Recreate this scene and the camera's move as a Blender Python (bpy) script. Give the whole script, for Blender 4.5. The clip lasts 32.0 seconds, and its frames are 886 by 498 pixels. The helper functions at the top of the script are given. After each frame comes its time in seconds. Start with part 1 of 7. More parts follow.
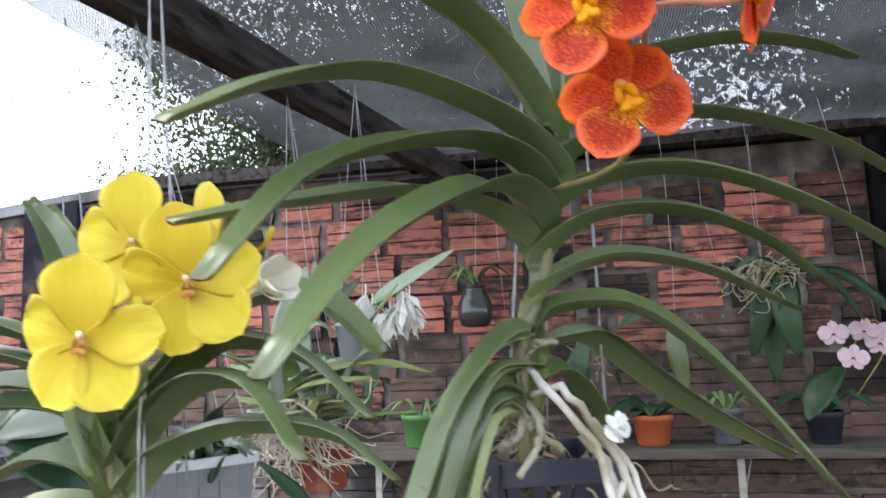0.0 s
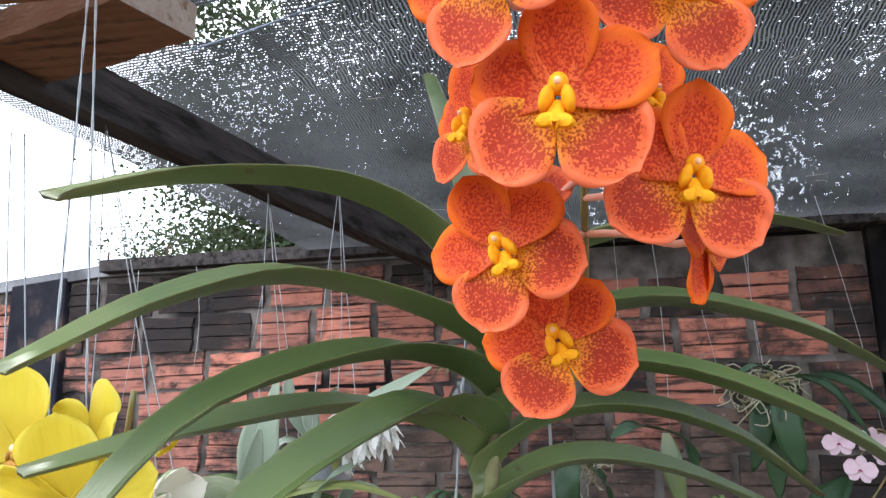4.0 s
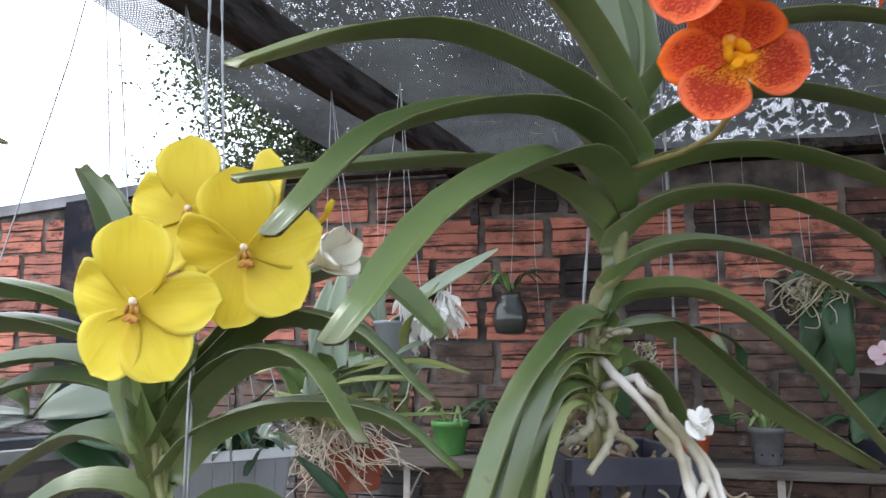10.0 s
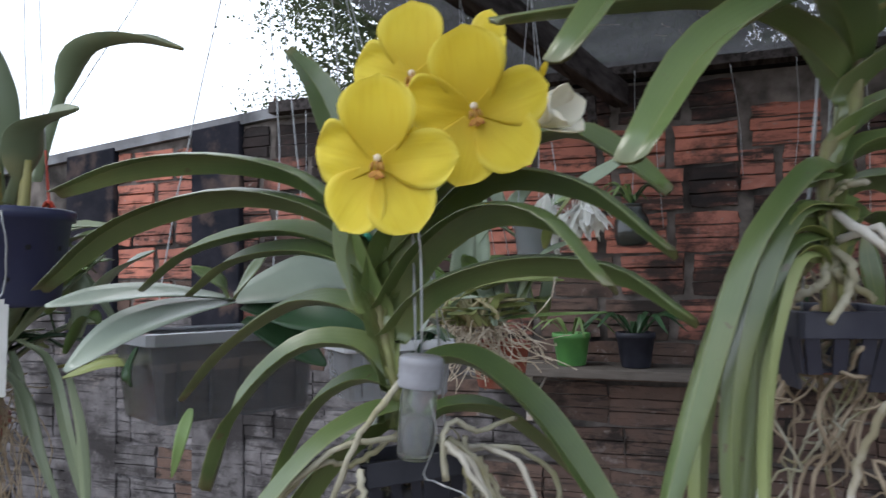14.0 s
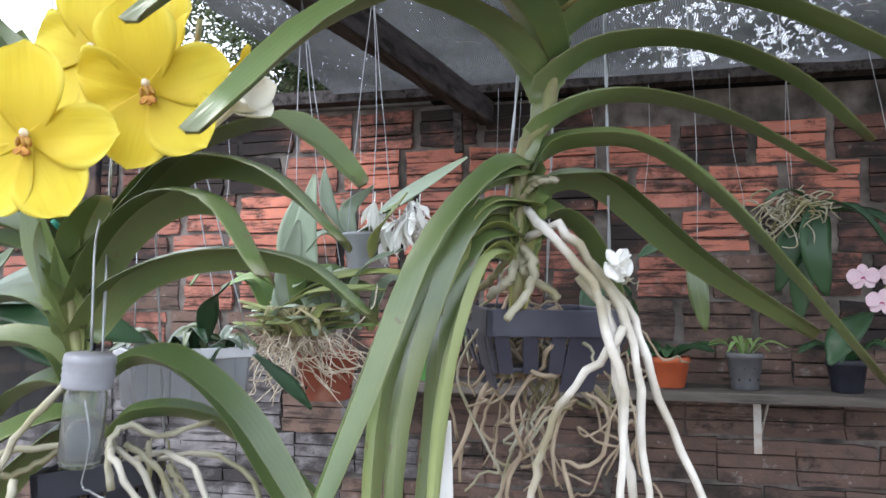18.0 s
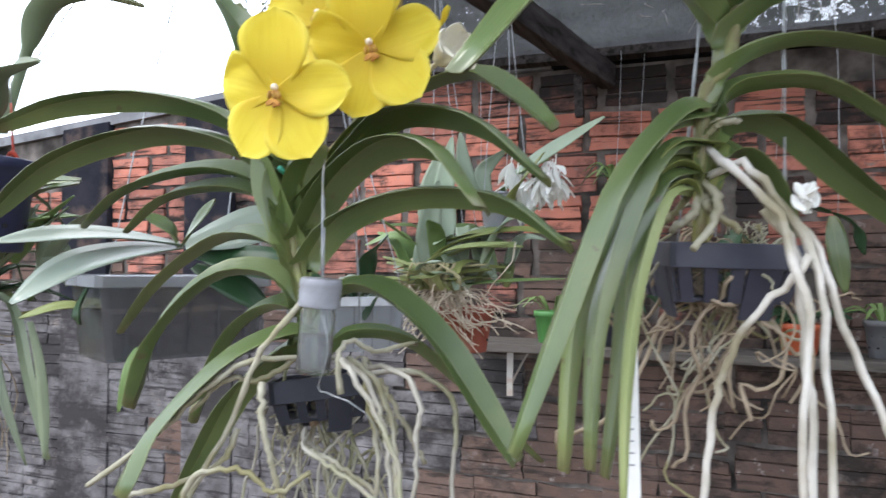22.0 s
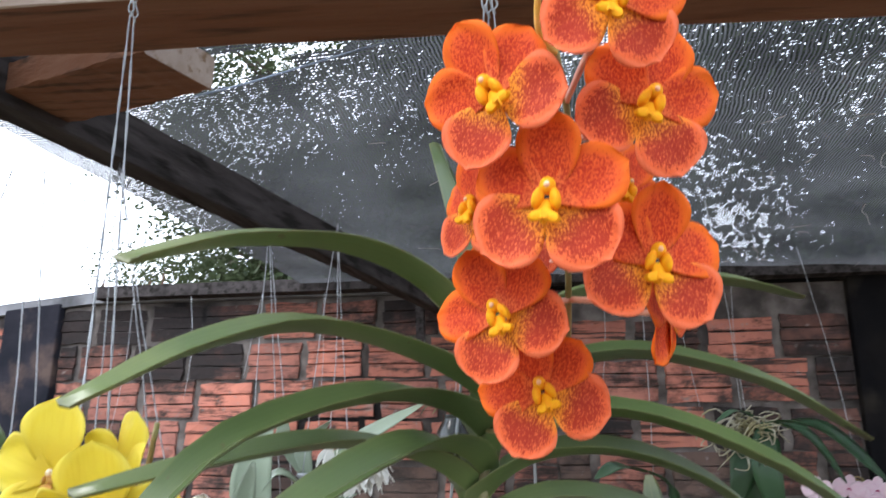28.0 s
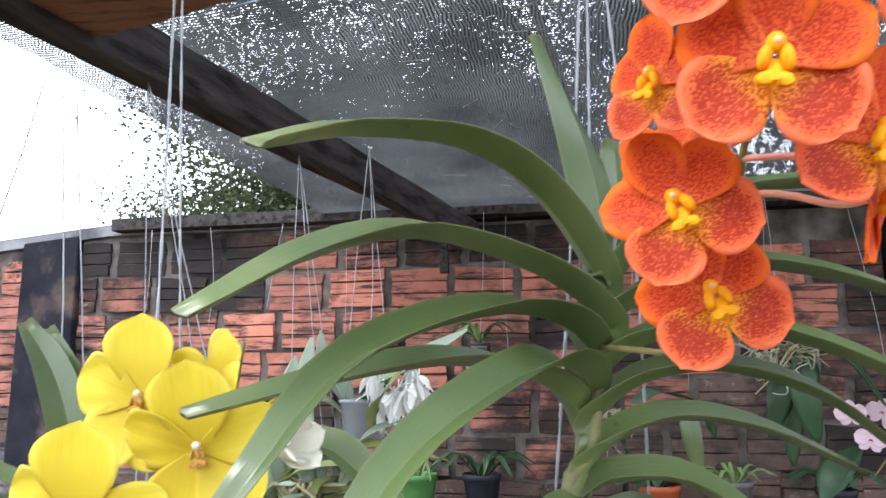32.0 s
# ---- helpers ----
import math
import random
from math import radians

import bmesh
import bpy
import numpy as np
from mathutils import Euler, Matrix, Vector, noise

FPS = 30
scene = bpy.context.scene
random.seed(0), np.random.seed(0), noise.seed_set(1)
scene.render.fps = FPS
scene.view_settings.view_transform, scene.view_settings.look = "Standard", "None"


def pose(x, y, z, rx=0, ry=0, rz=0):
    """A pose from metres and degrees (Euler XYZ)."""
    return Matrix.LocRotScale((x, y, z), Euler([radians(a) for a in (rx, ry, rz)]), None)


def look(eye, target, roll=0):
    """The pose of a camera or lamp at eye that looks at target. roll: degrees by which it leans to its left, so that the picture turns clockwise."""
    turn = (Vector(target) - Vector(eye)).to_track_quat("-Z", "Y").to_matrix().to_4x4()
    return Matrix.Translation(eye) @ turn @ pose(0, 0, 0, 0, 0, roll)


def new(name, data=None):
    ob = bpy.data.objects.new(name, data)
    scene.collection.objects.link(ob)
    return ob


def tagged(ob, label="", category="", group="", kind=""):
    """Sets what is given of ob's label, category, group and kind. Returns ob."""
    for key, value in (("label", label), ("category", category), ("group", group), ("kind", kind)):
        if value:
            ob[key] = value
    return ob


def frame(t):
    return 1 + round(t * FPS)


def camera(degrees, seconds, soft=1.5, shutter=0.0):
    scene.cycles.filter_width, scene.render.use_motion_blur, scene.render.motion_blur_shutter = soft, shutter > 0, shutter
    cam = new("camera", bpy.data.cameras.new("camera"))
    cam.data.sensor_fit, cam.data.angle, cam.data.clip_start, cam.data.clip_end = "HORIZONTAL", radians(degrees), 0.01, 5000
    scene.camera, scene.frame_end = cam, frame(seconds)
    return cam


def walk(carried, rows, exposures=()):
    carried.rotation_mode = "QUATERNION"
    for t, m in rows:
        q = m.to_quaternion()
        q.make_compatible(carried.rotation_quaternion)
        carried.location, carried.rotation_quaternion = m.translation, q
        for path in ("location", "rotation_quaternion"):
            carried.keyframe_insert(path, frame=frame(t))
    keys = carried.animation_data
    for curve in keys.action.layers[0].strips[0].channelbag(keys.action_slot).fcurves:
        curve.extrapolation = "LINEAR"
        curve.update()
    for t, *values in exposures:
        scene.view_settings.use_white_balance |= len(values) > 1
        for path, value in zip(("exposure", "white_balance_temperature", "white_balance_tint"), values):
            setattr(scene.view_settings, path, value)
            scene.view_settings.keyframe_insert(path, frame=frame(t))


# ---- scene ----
cam = camera(62.2, 32.0, soft=1.4, shutter=0.5)
PATH = [
    (0, (-0.032, 0.006, 1.553), (-0.428, 1.950, 1.803), -2.2),
    (0.5, (-0.059, -0.015, 1.556), (-0.477, 1.917, 1.861), -2.9),
    (1, (-0.042, -0.005, 1.557), (-0.478, 1.924, 1.856), -3.0),
    (1.5, (-0.008, 0.023, 1.558), (-0.434, 1.958, 1.834), -2.3),
    (2, (0.013, 0.038, 1.568), (-0.386, 1.977, 1.854), -2.9),
    (2.5, (0.014, 0.044, 1.600), (-0.457, 1.960, 1.924), -2.0),
    (3, (0.009, 0.041, 1.617), (-0.417, 1.954, 2.019), -2.8),
    (3.5, (0.005, 0.061, 1.640), (-0.406, 1.975, 2.052), -1.4),
    (5.5, (0.024, 0.027, 1.652), (-0.321, 1.925, 2.179), -1.9),
    (6, (0.034, 0.012, 1.663), (-0.296, 1.899, 2.239), -1.9),
    (6.5, (0.030, 0.005, 1.670), (-0.310, 1.880, 2.279), -1.6),
    (7, (0.031, 0.008, 1.665), (-0.289, 1.891, 2.258), -1.7),
    (7.5, (0.019, 0.014, 1.642), (-0.309, 1.918, 2.158), -0.5),
    (8, (0.011, 0.025, 1.616), (-0.353, 1.938, 2.072), 0.2),
    (8.5, (-0.008, 0.032, 1.584), (-0.424, 1.952, 1.959), 0.6),
    (9, (-0.022, 0.046, 1.561), (-0.461, 1.966, 1.904), 0.2),
    (9.5, (-0.026, 0.042, 1.548), (-0.531, 1.956, 1.835), -0.0),
    (10, (-0.064, 0.031, 1.536), (-0.535, 1.954, 1.816), -0.0),
    (10.5, (-0.075, 0.032, 1.532), (-0.639, 1.936, 1.766), 0.2),
    (11, (-0.103, 0.016, 1.529), (-0.756, 1.891, 1.764), 0.5),
    (11.5, (-0.133, 0.008, 1.523), (-0.866, 1.857, 1.737), 0.4),
    (12, (-0.158, -0.000, 1.515), (-0.917, 1.840, 1.709), -0.1),
    (12.5, (-0.178, -0.004, 1.504), (-0.974, 1.824, 1.668), 0.1),
    (13, (-0.184, -0.002, 1.492), (-1.009, 1.816, 1.611), -0.0),
    (13.5, (-0.171, 0.002, 1.484), (-0.971, 1.833, 1.574), 0.3),
    (14, (-0.142, 0.004, 1.492), (-0.865, 1.867, 1.577), -0.6),
    (14.5, (-0.103, 0.011, 1.501), (-0.760, 1.897, 1.605), -0.9),
    (15, (-0.055, 0.037, 1.502), (-0.653, 1.941, 1.629), -1.5),
    (15.5, (-0.013, 0.063, 1.503), (-0.485, 2.000, 1.663), -1.0),
    (17.5, (-0.014, 0.067, 1.495), (-0.476, 2.003, 1.692), 0.0),
    (18, (-0.023, 0.067, 1.477), (-0.489, 2.008, 1.609), 0.2),
    (18.5, (-0.038, 0.052, 1.466), (-0.629, 1.958, 1.591), 0.9),
    (19, (-0.072, 0.027, 1.459), (-0.776, 1.897, 1.539), 0.7),
    (19.5, (-0.108, 0.014, 1.448), (-0.942, 1.830, 1.510), 0.9),
    (20, (-0.137, 0.008, 1.442), (-1.068, 1.778, 1.460), 0.2),
    (20.5, (-0.136, 0.009, 1.441), (-1.047, 1.789, 1.464), 0.3),
    (21, (-0.121, 0.009, 1.439), (-0.988, 1.811, 1.459), 0.1),
    (21.5, (-0.097, 0.003, 1.444), (-0.932, 1.820, 1.489), 0.6),
    (22, (-0.063, 0.003, 1.451), (-0.800, 1.862, 1.503), 0.6),
    (22.5, (-0.034, 0.001, 1.466), (-0.719, 1.877, 1.567), 0.6),
    (23, (-0.015, 0.007, 1.481), (-0.622, 1.911, 1.556), -0.3),
    (23.5, (-0.004, 0.010, 1.491), (-0.544, 1.932, 1.614), 0.2),
    (24, (-0.000, 0.001, 1.500), (-0.559, 1.914, 1.674), -0.1),
    (24.5, (-0.007, -0.004, 1.516), (-0.538, 1.913, 1.728), 0.1),
    (25, (-0.006, -0.010, 1.531), (-0.495, 1.914, 1.777), -0.4),
    (25.5, (0.000, -0.006, 1.554), (-0.426, 1.925, 1.855), -1.1),
    (27.5, (0.024, -0.003, 1.617), (-0.457, 1.889, 2.051), 0.8),
    (28, (0.010, 0.003, 1.647), (-0.358, 1.901, 2.159), 0.3),
    (28.5, (0.001, 0.007, 1.667), (-0.270, 1.910, 2.219), -0.3),
    (29, (-0.006, 0.008, 1.678), (-0.166, 1.916, 2.254), -1.7),
    (29.5, (0.002, 0.003, 1.685), (-0.149, 1.925, 2.217), -0.7),
    (30, (-0.010, 0.011, 1.679), (-0.173, 1.939, 2.183), 0.6),
    (30.5, (-0.017, 0.017, 1.671), (-0.219, 1.946, 2.158), 0.7),
    (31, (-0.024, 0.028, 1.660), (-0.287, 1.965, 2.085), -0.1),
    (31.5, (-0.039, 0.038, 1.651), (-0.384, 1.975, 2.014), -0.2),
    (32, (-0.064, 0.037, 1.639), (-0.453, 1.970, 1.974), -0.1),
]
walk(cam, [(t, look(eye, target, roll)) for t, eye, target, roll in PATH],
     exposures=[(0, 1.0), (3, 1.02), (6, 1.18), (8, 1.22), (9.5, 0.95), (10.5, 0.6), (11.5, 0.24), (12.5, 0.02), (13.3, 0.02), (14.0, 0.22), (14.6, 0.32), (15.4, 0.54), (17.0, 1.02), (18.5, 1.10), (19.2, 1.12), (20.0, 0.94), (25.0, 0.94), (27.0, 0.94), (28.0, 0.96), (29.0, 1.16), (32, 1.25)])

# ---- world and sun: bright overcast day ----
world = bpy.data.worlds.new("overcast")
scene.world = world
world.use_nodes = True
wn, wl = world.node_tree.nodes, world.node_tree.links
wn.clear()
w_out, w_bg, w_mix = wn.new("ShaderNodeOutputWorld"), wn.new("ShaderNodeBackground"), wn.new("ShaderNodeMix")
w_sky = wn.new("ShaderNodeTexSky")
w_sky.sky_type, w_sky.sun_disc = "NISHITA", False
w_sky.sun_elevation, w_sky.sun_rotation = radians(58), radians(-40)
w_sky.air_density, w_sky.dust_density = 1.0, 6.0
w_mix.data_type = "RGBA"
w_mix.inputs[0].default_value = 0.75
w_mix.inputs[7].default_value = (15.4, 17.0, 19.6, 1)   # cloud layer
wl.new(w_sky.outputs[0], w_mix.inputs[6])
wl.new(w_mix.outputs[2], w_bg.inputs[0])
wl.new(w_bg.outputs[0], w_out.inputs[0])
w_bg.inputs[1].default_value = 0.12
sun = new("sun", bpy.data.lights.new("sun", "SUN"))
sun.data.energy, sun.data.angle, sun.data.color = 1.5, radians(25), (1.0, 0.98, 0.95)
sun.matrix_world = look((-3.2, -2.6, 6.6), (0, 0.6, 1.4))


# ---- materials ----
def mat(name, colour, rough=0.6, metal=0.0, colour2=None, scale=30.0, bump=0.0, bump_scale=None, spec=0.5,
        colour3=None, scale3=4.0, amount3=0.5, translucent=0.0, stretch=None, transmission=0.0, obj_rand=0.0, world_space=False, strap=None):
    m = bpy.data.materials.new(name)
    m.use_nodes = True
    n, l = m.node_tree.nodes, m.node_tree.links
    b = n["Principled BSDF"]
    b.inputs["Roughness"].default_value = rough
    b.inputs["Metallic"].default_value = metal
    b.inputs["Specular IOR Level"].default_value = spec
    if transmission:
        b.inputs["Transmission Weight"].default_value = transmission
    tc = n.new("ShaderNodeTexCoord")
    src = tc.outputs["Object"]
    if world_space:
        src = n.new("ShaderNodeNewGeometry").outputs["Position"]
    if stretch:
        mp = n.new("ShaderNodeMapping")
        mp.inputs["Scale"].default_value = stretch
        l.new(src, mp.inputs[0])
        src = mp.outputs[0]
    last = None
    rgb = n.new("ShaderNodeRGB")
    rgb.outputs[0].default_value = (*colour, 1)
    last = rgb.outputs[0]

    def mixin(fac, col, old):
        mx = n.new("ShaderNodeMix")
        mx.data_type = "RGBA"
        l.new(fac, mx.inputs[0])
        l.new(old, mx.inputs[6])
        mx.inputs[7].default_value = (*col, 1)
        return mx.outputs[2]

    def noise_fac(sc, lo, hi, detail=4):
        t = n.new("ShaderNodeTexNoise")
        t.inputs["Scale"].default_value, t.inputs["Detail"].default_value = sc, detail
        l.new(src, t.inputs["Vector"])
        r = n.new("ShaderNodeMapRange")
        r.inputs["From Min"].default_value, r.inputs["From Max"].default_value = lo, hi
        l.new(t.outputs[0], r.inputs[0])
        return r.outputs[0], t.outputs[0]

    if colour2:
        f, _ = noise_fac(scale, 0.35, 0.7)
        last = mixin(f, colour2, last)
    if colour3:
        f, _ = noise_fac(scale3, 0.62 - 0.25 * amount3, 0.78 - 0.25 * amount3, 6)
        last = mixin(f, colour3, last)
    if obj_rand:
        oi = n.new("ShaderNodeObjectInfo")
        hs = n.new("ShaderNodeHueSaturation")
        r = n.new("ShaderNodeMapRange")
        r.inputs["To Min"].default_value, r.inputs["To Max"].default_value = 1 - obj_rand, 1 + obj_rand
        l.new(oi.outputs["Random"], r.inputs[0])
        l.new(r.outputs[0], hs.inputs["Value"])
        l.new(last, hs.inputs["Color"])
        last = hs.outputs[0]
    vein = None
    if strap:                     # paler clasping base, keel line, parallel veins, dry tip, a few scars
        dark, base_col = strap
        along, across = n.new("ShaderNodeAttribute"), n.new("ShaderNodeAttribute")
        along.attribute_name, across.attribute_name = "along", "across"

        def ranged(sock, lo, hi, a, z):
            r = n.new("ShaderNodeMapRange")
            for key, val in (("From Min", lo), ("From Max", hi), ("To Min", a), ("To Max", z)):
                r.inputs[key].default_value = val
            l.new(sock, r.inputs[0])
            return r.outputs[0]

        def maths(op, a, c=0.0):
            x = n.new("ShaderNodeMath")
            x.operation = op
            for k, sock in enumerate((a, c)):
                if isinstance(sock, float):
                    x.inputs[k].default_value = sock
                else:
                    l.new(sock, x.inputs[k])
            return x.outputs[0]

        _, patch = noise_fac(26, 0, 1, 5)
        _, scar = noise_fac(75, 0, 1, 3)
        vein = maths("SINE", maths("MULTIPLY", maths("ADD", across.outputs["Fac"], maths("MULTIPLY", patch, 0.5)), 31.0))
        last = mixin(ranged(vein, -1, 1, 0.0, 0.07), dark, last)
        last = mixin(ranged(maths("ABSOLUTE", across.outputs["Fac"]), 0.0, 0.09, 0.35, 0.0), base_col, last)
        # pale rims: the edges' sheen painted into the leaf colour
        last = mixin(ranged(maths("ABSOLUTE", across.outputs["Fac"]), 0.90, 0.98, 0.0, 0.35), base_col, last)
        last = mixin(ranged(along.outputs["Fac"], 0.04, 0.26, 0.7, 0.0), base_col, last)
        last = mixin(ranged(maths("ADD", along.outputs["Fac"], maths("MULTIPLY", patch, 0.06)), 1.0, 1.045, 0.0, 0.6), (0.20, 0.16, 0.08), last)
        last = mixin(ranged(scar, 0.70, 0.74, 0.0, 0.7), (0.10, 0.07, 0.035), last)
    l.new(last, b.inputs["Base Color"])
    if vein is not None:
        vb = n.new("ShaderNodeBump")
        vb.inputs["Strength"].default_value, vb.inputs["Distance"].default_value = 0.04, 0.0005
        l.new(vein, vb.inputs["Height"])
        l.new(vb.outputs[0], b.inputs["Normal"])
    elif bump:
        f, raw = noise_fac(bump_scale or scale, 0, 1, 6)
        bp = n.new("ShaderNodeBump")
        bp.inputs["Strength"].default_value, bp.inputs["Distance"].default_value = min(1, bump), 0.004
        l.new(raw, bp.inputs["Height"])
        l.new(bp.outputs[0], b.inputs["Normal"])
    if translucent:
        tr, add = n.new("ShaderNodeBsdfTranslucent"), n.new("ShaderNodeMixShader")
        l.new(last, tr.inputs[0])
        add.inputs[0].default_value = translucent
        l.new(b.outputs[0], add.inputs[1])
        l.new(tr.outputs[0], add.inputs[2])
        l.new(add.outputs[0], n["Material Output"].inputs[0])
    return m


M_LEAF = mat("strap_leaf", (0.070, 0.112, 0.035), 0.31, spec=0.75, colour2=(0.116, 0.162, 0.053), scale=12, colour3=(0.20, 0.23, 0.09), scale3=5, amount3=0.1, bump=0.25, bump_scale=60, translucent=0.11, obj_rand=0.16, strap=((0.040, 0.072, 0.022), (0.19, 0.20, 0.075)))
M_LEAF_OLD = mat("strap_leaf_old", (0.15, 0.20, 0.06), 0.5, colour2=(0.26, 0.28, 0.09), scale=8, bump=0.2, bump_scale=70, translucent=0.18, obj_rand=0.15, strap=((0.09, 0.11, 0.035), (0.30, 0.27, 0.10)))
M_LEAF_PALE = mat("strap_leaf_pale", (0.33, 0.37, 0.16), 0.5, colour2=(0.20, 0.25, 0.085), scale=7, bump=0.2, translucent=0.2)
M_LEAF_SILVER = mat("broad_leaf_silver", (0.27, 0.315, 0.262), 0.26, colour2=(0.20, 0.245, 0.195), scale=5, bump=0.15, bump_scale=40, translucent=0.1)
M_LEAF_GREY = mat("grey_green_leaf", (0.23, 0.29, 0.20), 0.32, colour2=(0.32, 0.385, 0.285), scale=6, bump=0.15, bump_scale=40, translucent=0.12, obj_rand=0.25)
M_LEAF_STIFF = mat("stiff_leaf", (0.145, 0.185, 0.112), 0.42, colour2=(0.21, 0.25, 0.16), scale=7, colour3=(0.24, 0.24, 0.13), scale3=9, amount3=0.2, bump=0.2, bump_scale=50, translucent=0.15, obj_rand=0.2)
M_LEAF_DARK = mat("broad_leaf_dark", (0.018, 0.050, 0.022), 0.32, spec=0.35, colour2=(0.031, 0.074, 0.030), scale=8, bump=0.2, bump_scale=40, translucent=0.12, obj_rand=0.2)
M_LEAF_MID = mat("narrow_leaf", (0.10, 0.18, 0.05), 0.45, colour2=(0.18, 0.25, 0.09), scale=8, bump=0.2, translucent=0.15, obj_rand=0.3)
M_STEM = mat("orchid_stem", (0.20, 0.22, 0.08), 0.6, colour2=(0.13, 0.10, 0.05), scale=40, bump=0.4)
M_SPIKE = mat("flower_spike", (0.28, 0.20, 0.08), 0.5, colour2=(0.16, 0.18, 0.05), scale=50, bump=0.2)
M_PEDICEL = mat("pedicel", (0.75, 0.32, 0.25), 0.5, colour2=(0.8, 0.45, 0.3), scale=60)
M_ROOT = mat("aerial_root", (0.36, 0.34, 0.27), 0.75, colour2=(0.24, 0.225, 0.15), scale=35, colour3=(0.22, 0.20, 0.10), scale3=20, amount3=0.6, bump=0.5, bump_scale=90)
M_ROOT_OLD = mat("dry_root", (0.36, 0.29, 0.21), 0.85, colour2=(0.20, 0.15, 0.10), scale=40, bump=0.5, bump_scale=90)
M_ROOT_PALE = mat("pale_root", (0.58, 0.52, 0.43), 0.8, colour2=(0.40, 0.33, 0.24), scale=40, bump=0.4)
M_ROOT_THICK = mat("thick_root", (0.38, 0.36, 0.315), 0.75, colour2=(0.24, 0.22, 0.17), scale=32, colour3=(0.24, 0.24, 0.13), scale3=18, amount3=0.5, bump=0.45, bump_scale=90)
M_ROOT_WHITE = mat("velamen_root", (0.62, 0.595, 0.55), 0.75, colour2=(0.38, 0.34, 0.28), scale=30, colour3=(0.26, 0.23, 0.15), scale3=16, amount3=0.6, bump=0.4, bump_scale=90)
M_WIRE = mat("galvanised_wire", (0.38, 0.39, 0.40), 0.42, metal=0.6, colour2=(0.28, 0.30, 0.32), scale=90)
M_RUST = mat("rusty_nail", (0.12, 0.06, 0.04), 0.8, metal=0.4, colour2=(0.05, 0.03, 0.02), scale=80, bump=0.5)
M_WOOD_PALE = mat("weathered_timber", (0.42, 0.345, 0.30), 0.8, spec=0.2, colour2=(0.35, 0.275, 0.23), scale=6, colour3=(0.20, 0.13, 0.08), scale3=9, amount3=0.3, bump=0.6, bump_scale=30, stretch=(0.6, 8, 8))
M_WOOD_DARK = mat("dark_timber", (0.030, 0.026, 0.026), 0.85, spec=0.12, colour2=(0.062, 0.054, 0.054), scale=5, colour3=(0.014, 0.012, 0.011), scale3=6, amount3=0.5, bump=0.6, bump_scale=25, stretch=(8, 0.8, 8))
M_PLASTIC_BLACK = mat("black_plastic", (0.013, 0.014, 0.022), 0.5, spec=0.3, colour2=(0.026, 0.027, 0.038), scale=25, bump=0.15)
M_PLASTIC_NAVY = mat("dark_blue_plastic", (0.020, 0.025, 0.070), 0.42, colour2=(0.030, 0.036, 0.080), scale=20, bump=0.15)
M_PLASTIC_GREY = mat("grey_plastic", (0.022, 0.023, 0.040), 0.42, colour2=(0.036, 0.038, 0.056), scale=30, bump=0.2)
M_PLASTIC_ASH = mat("ash_grey_plastic", (0.085, 0.086, 0.094), 0.5, colour2=(0.12, 0.12, 0.125), scale=30, bump=0.2)
M_TERRACOTTA = mat("terracotta", (0.25, 0.058, 0.033), 0.75, colour2=(0.19, 0.050, 0.032), scale=14, colour3=(0.36, 0.20, 0.15), scale3=8, amount3=0.15, bump=0.3)
M_ORANGE_POT = mat("orange_plastic", (0.42, 0.088, 0.032), 0.55, colour2=(0.35, 0.075, 0.028), scale=14, bump=0.2)
M_GREEN_POT = mat("green_plastic", (0.075, 0.225, 0.055), 0.5, colour2=(0.06, 0.185, 0.05), scale=20)
M_TAG = mat("white_plastic_label", (0.80, 0.80, 0.78), 0.5, colour2=(0.70, 0.70, 0.68), scale=30)
M_PVC = mat("grey_pvc", (0.37, 0.38, 0.43), 0.35, colour2=(0.24, 0.24, 0.26), scale=35, bump=0.2, translucent=0.25)
M_WHITE_FLOWER = mat("white_petal", (0.92, 0.92, 0.90), 0.6, colour2=(0.88, 0.89, 0.86), scale=60, translucent=0.45)
M_PINK_FLOWER = mat("pink_petal", (0.78, 0.58, 0.68), 0.6, colour2=(0.82, 0.70, 0.76), scale=50, translucent=0.3)
M_PINK_DEEP = mat("pink_lip", (0.40, 0.05, 0.16), 0.6)
M_TAPE = mat("green_tie", (0.02, 0.22, 0.16), 0.6)


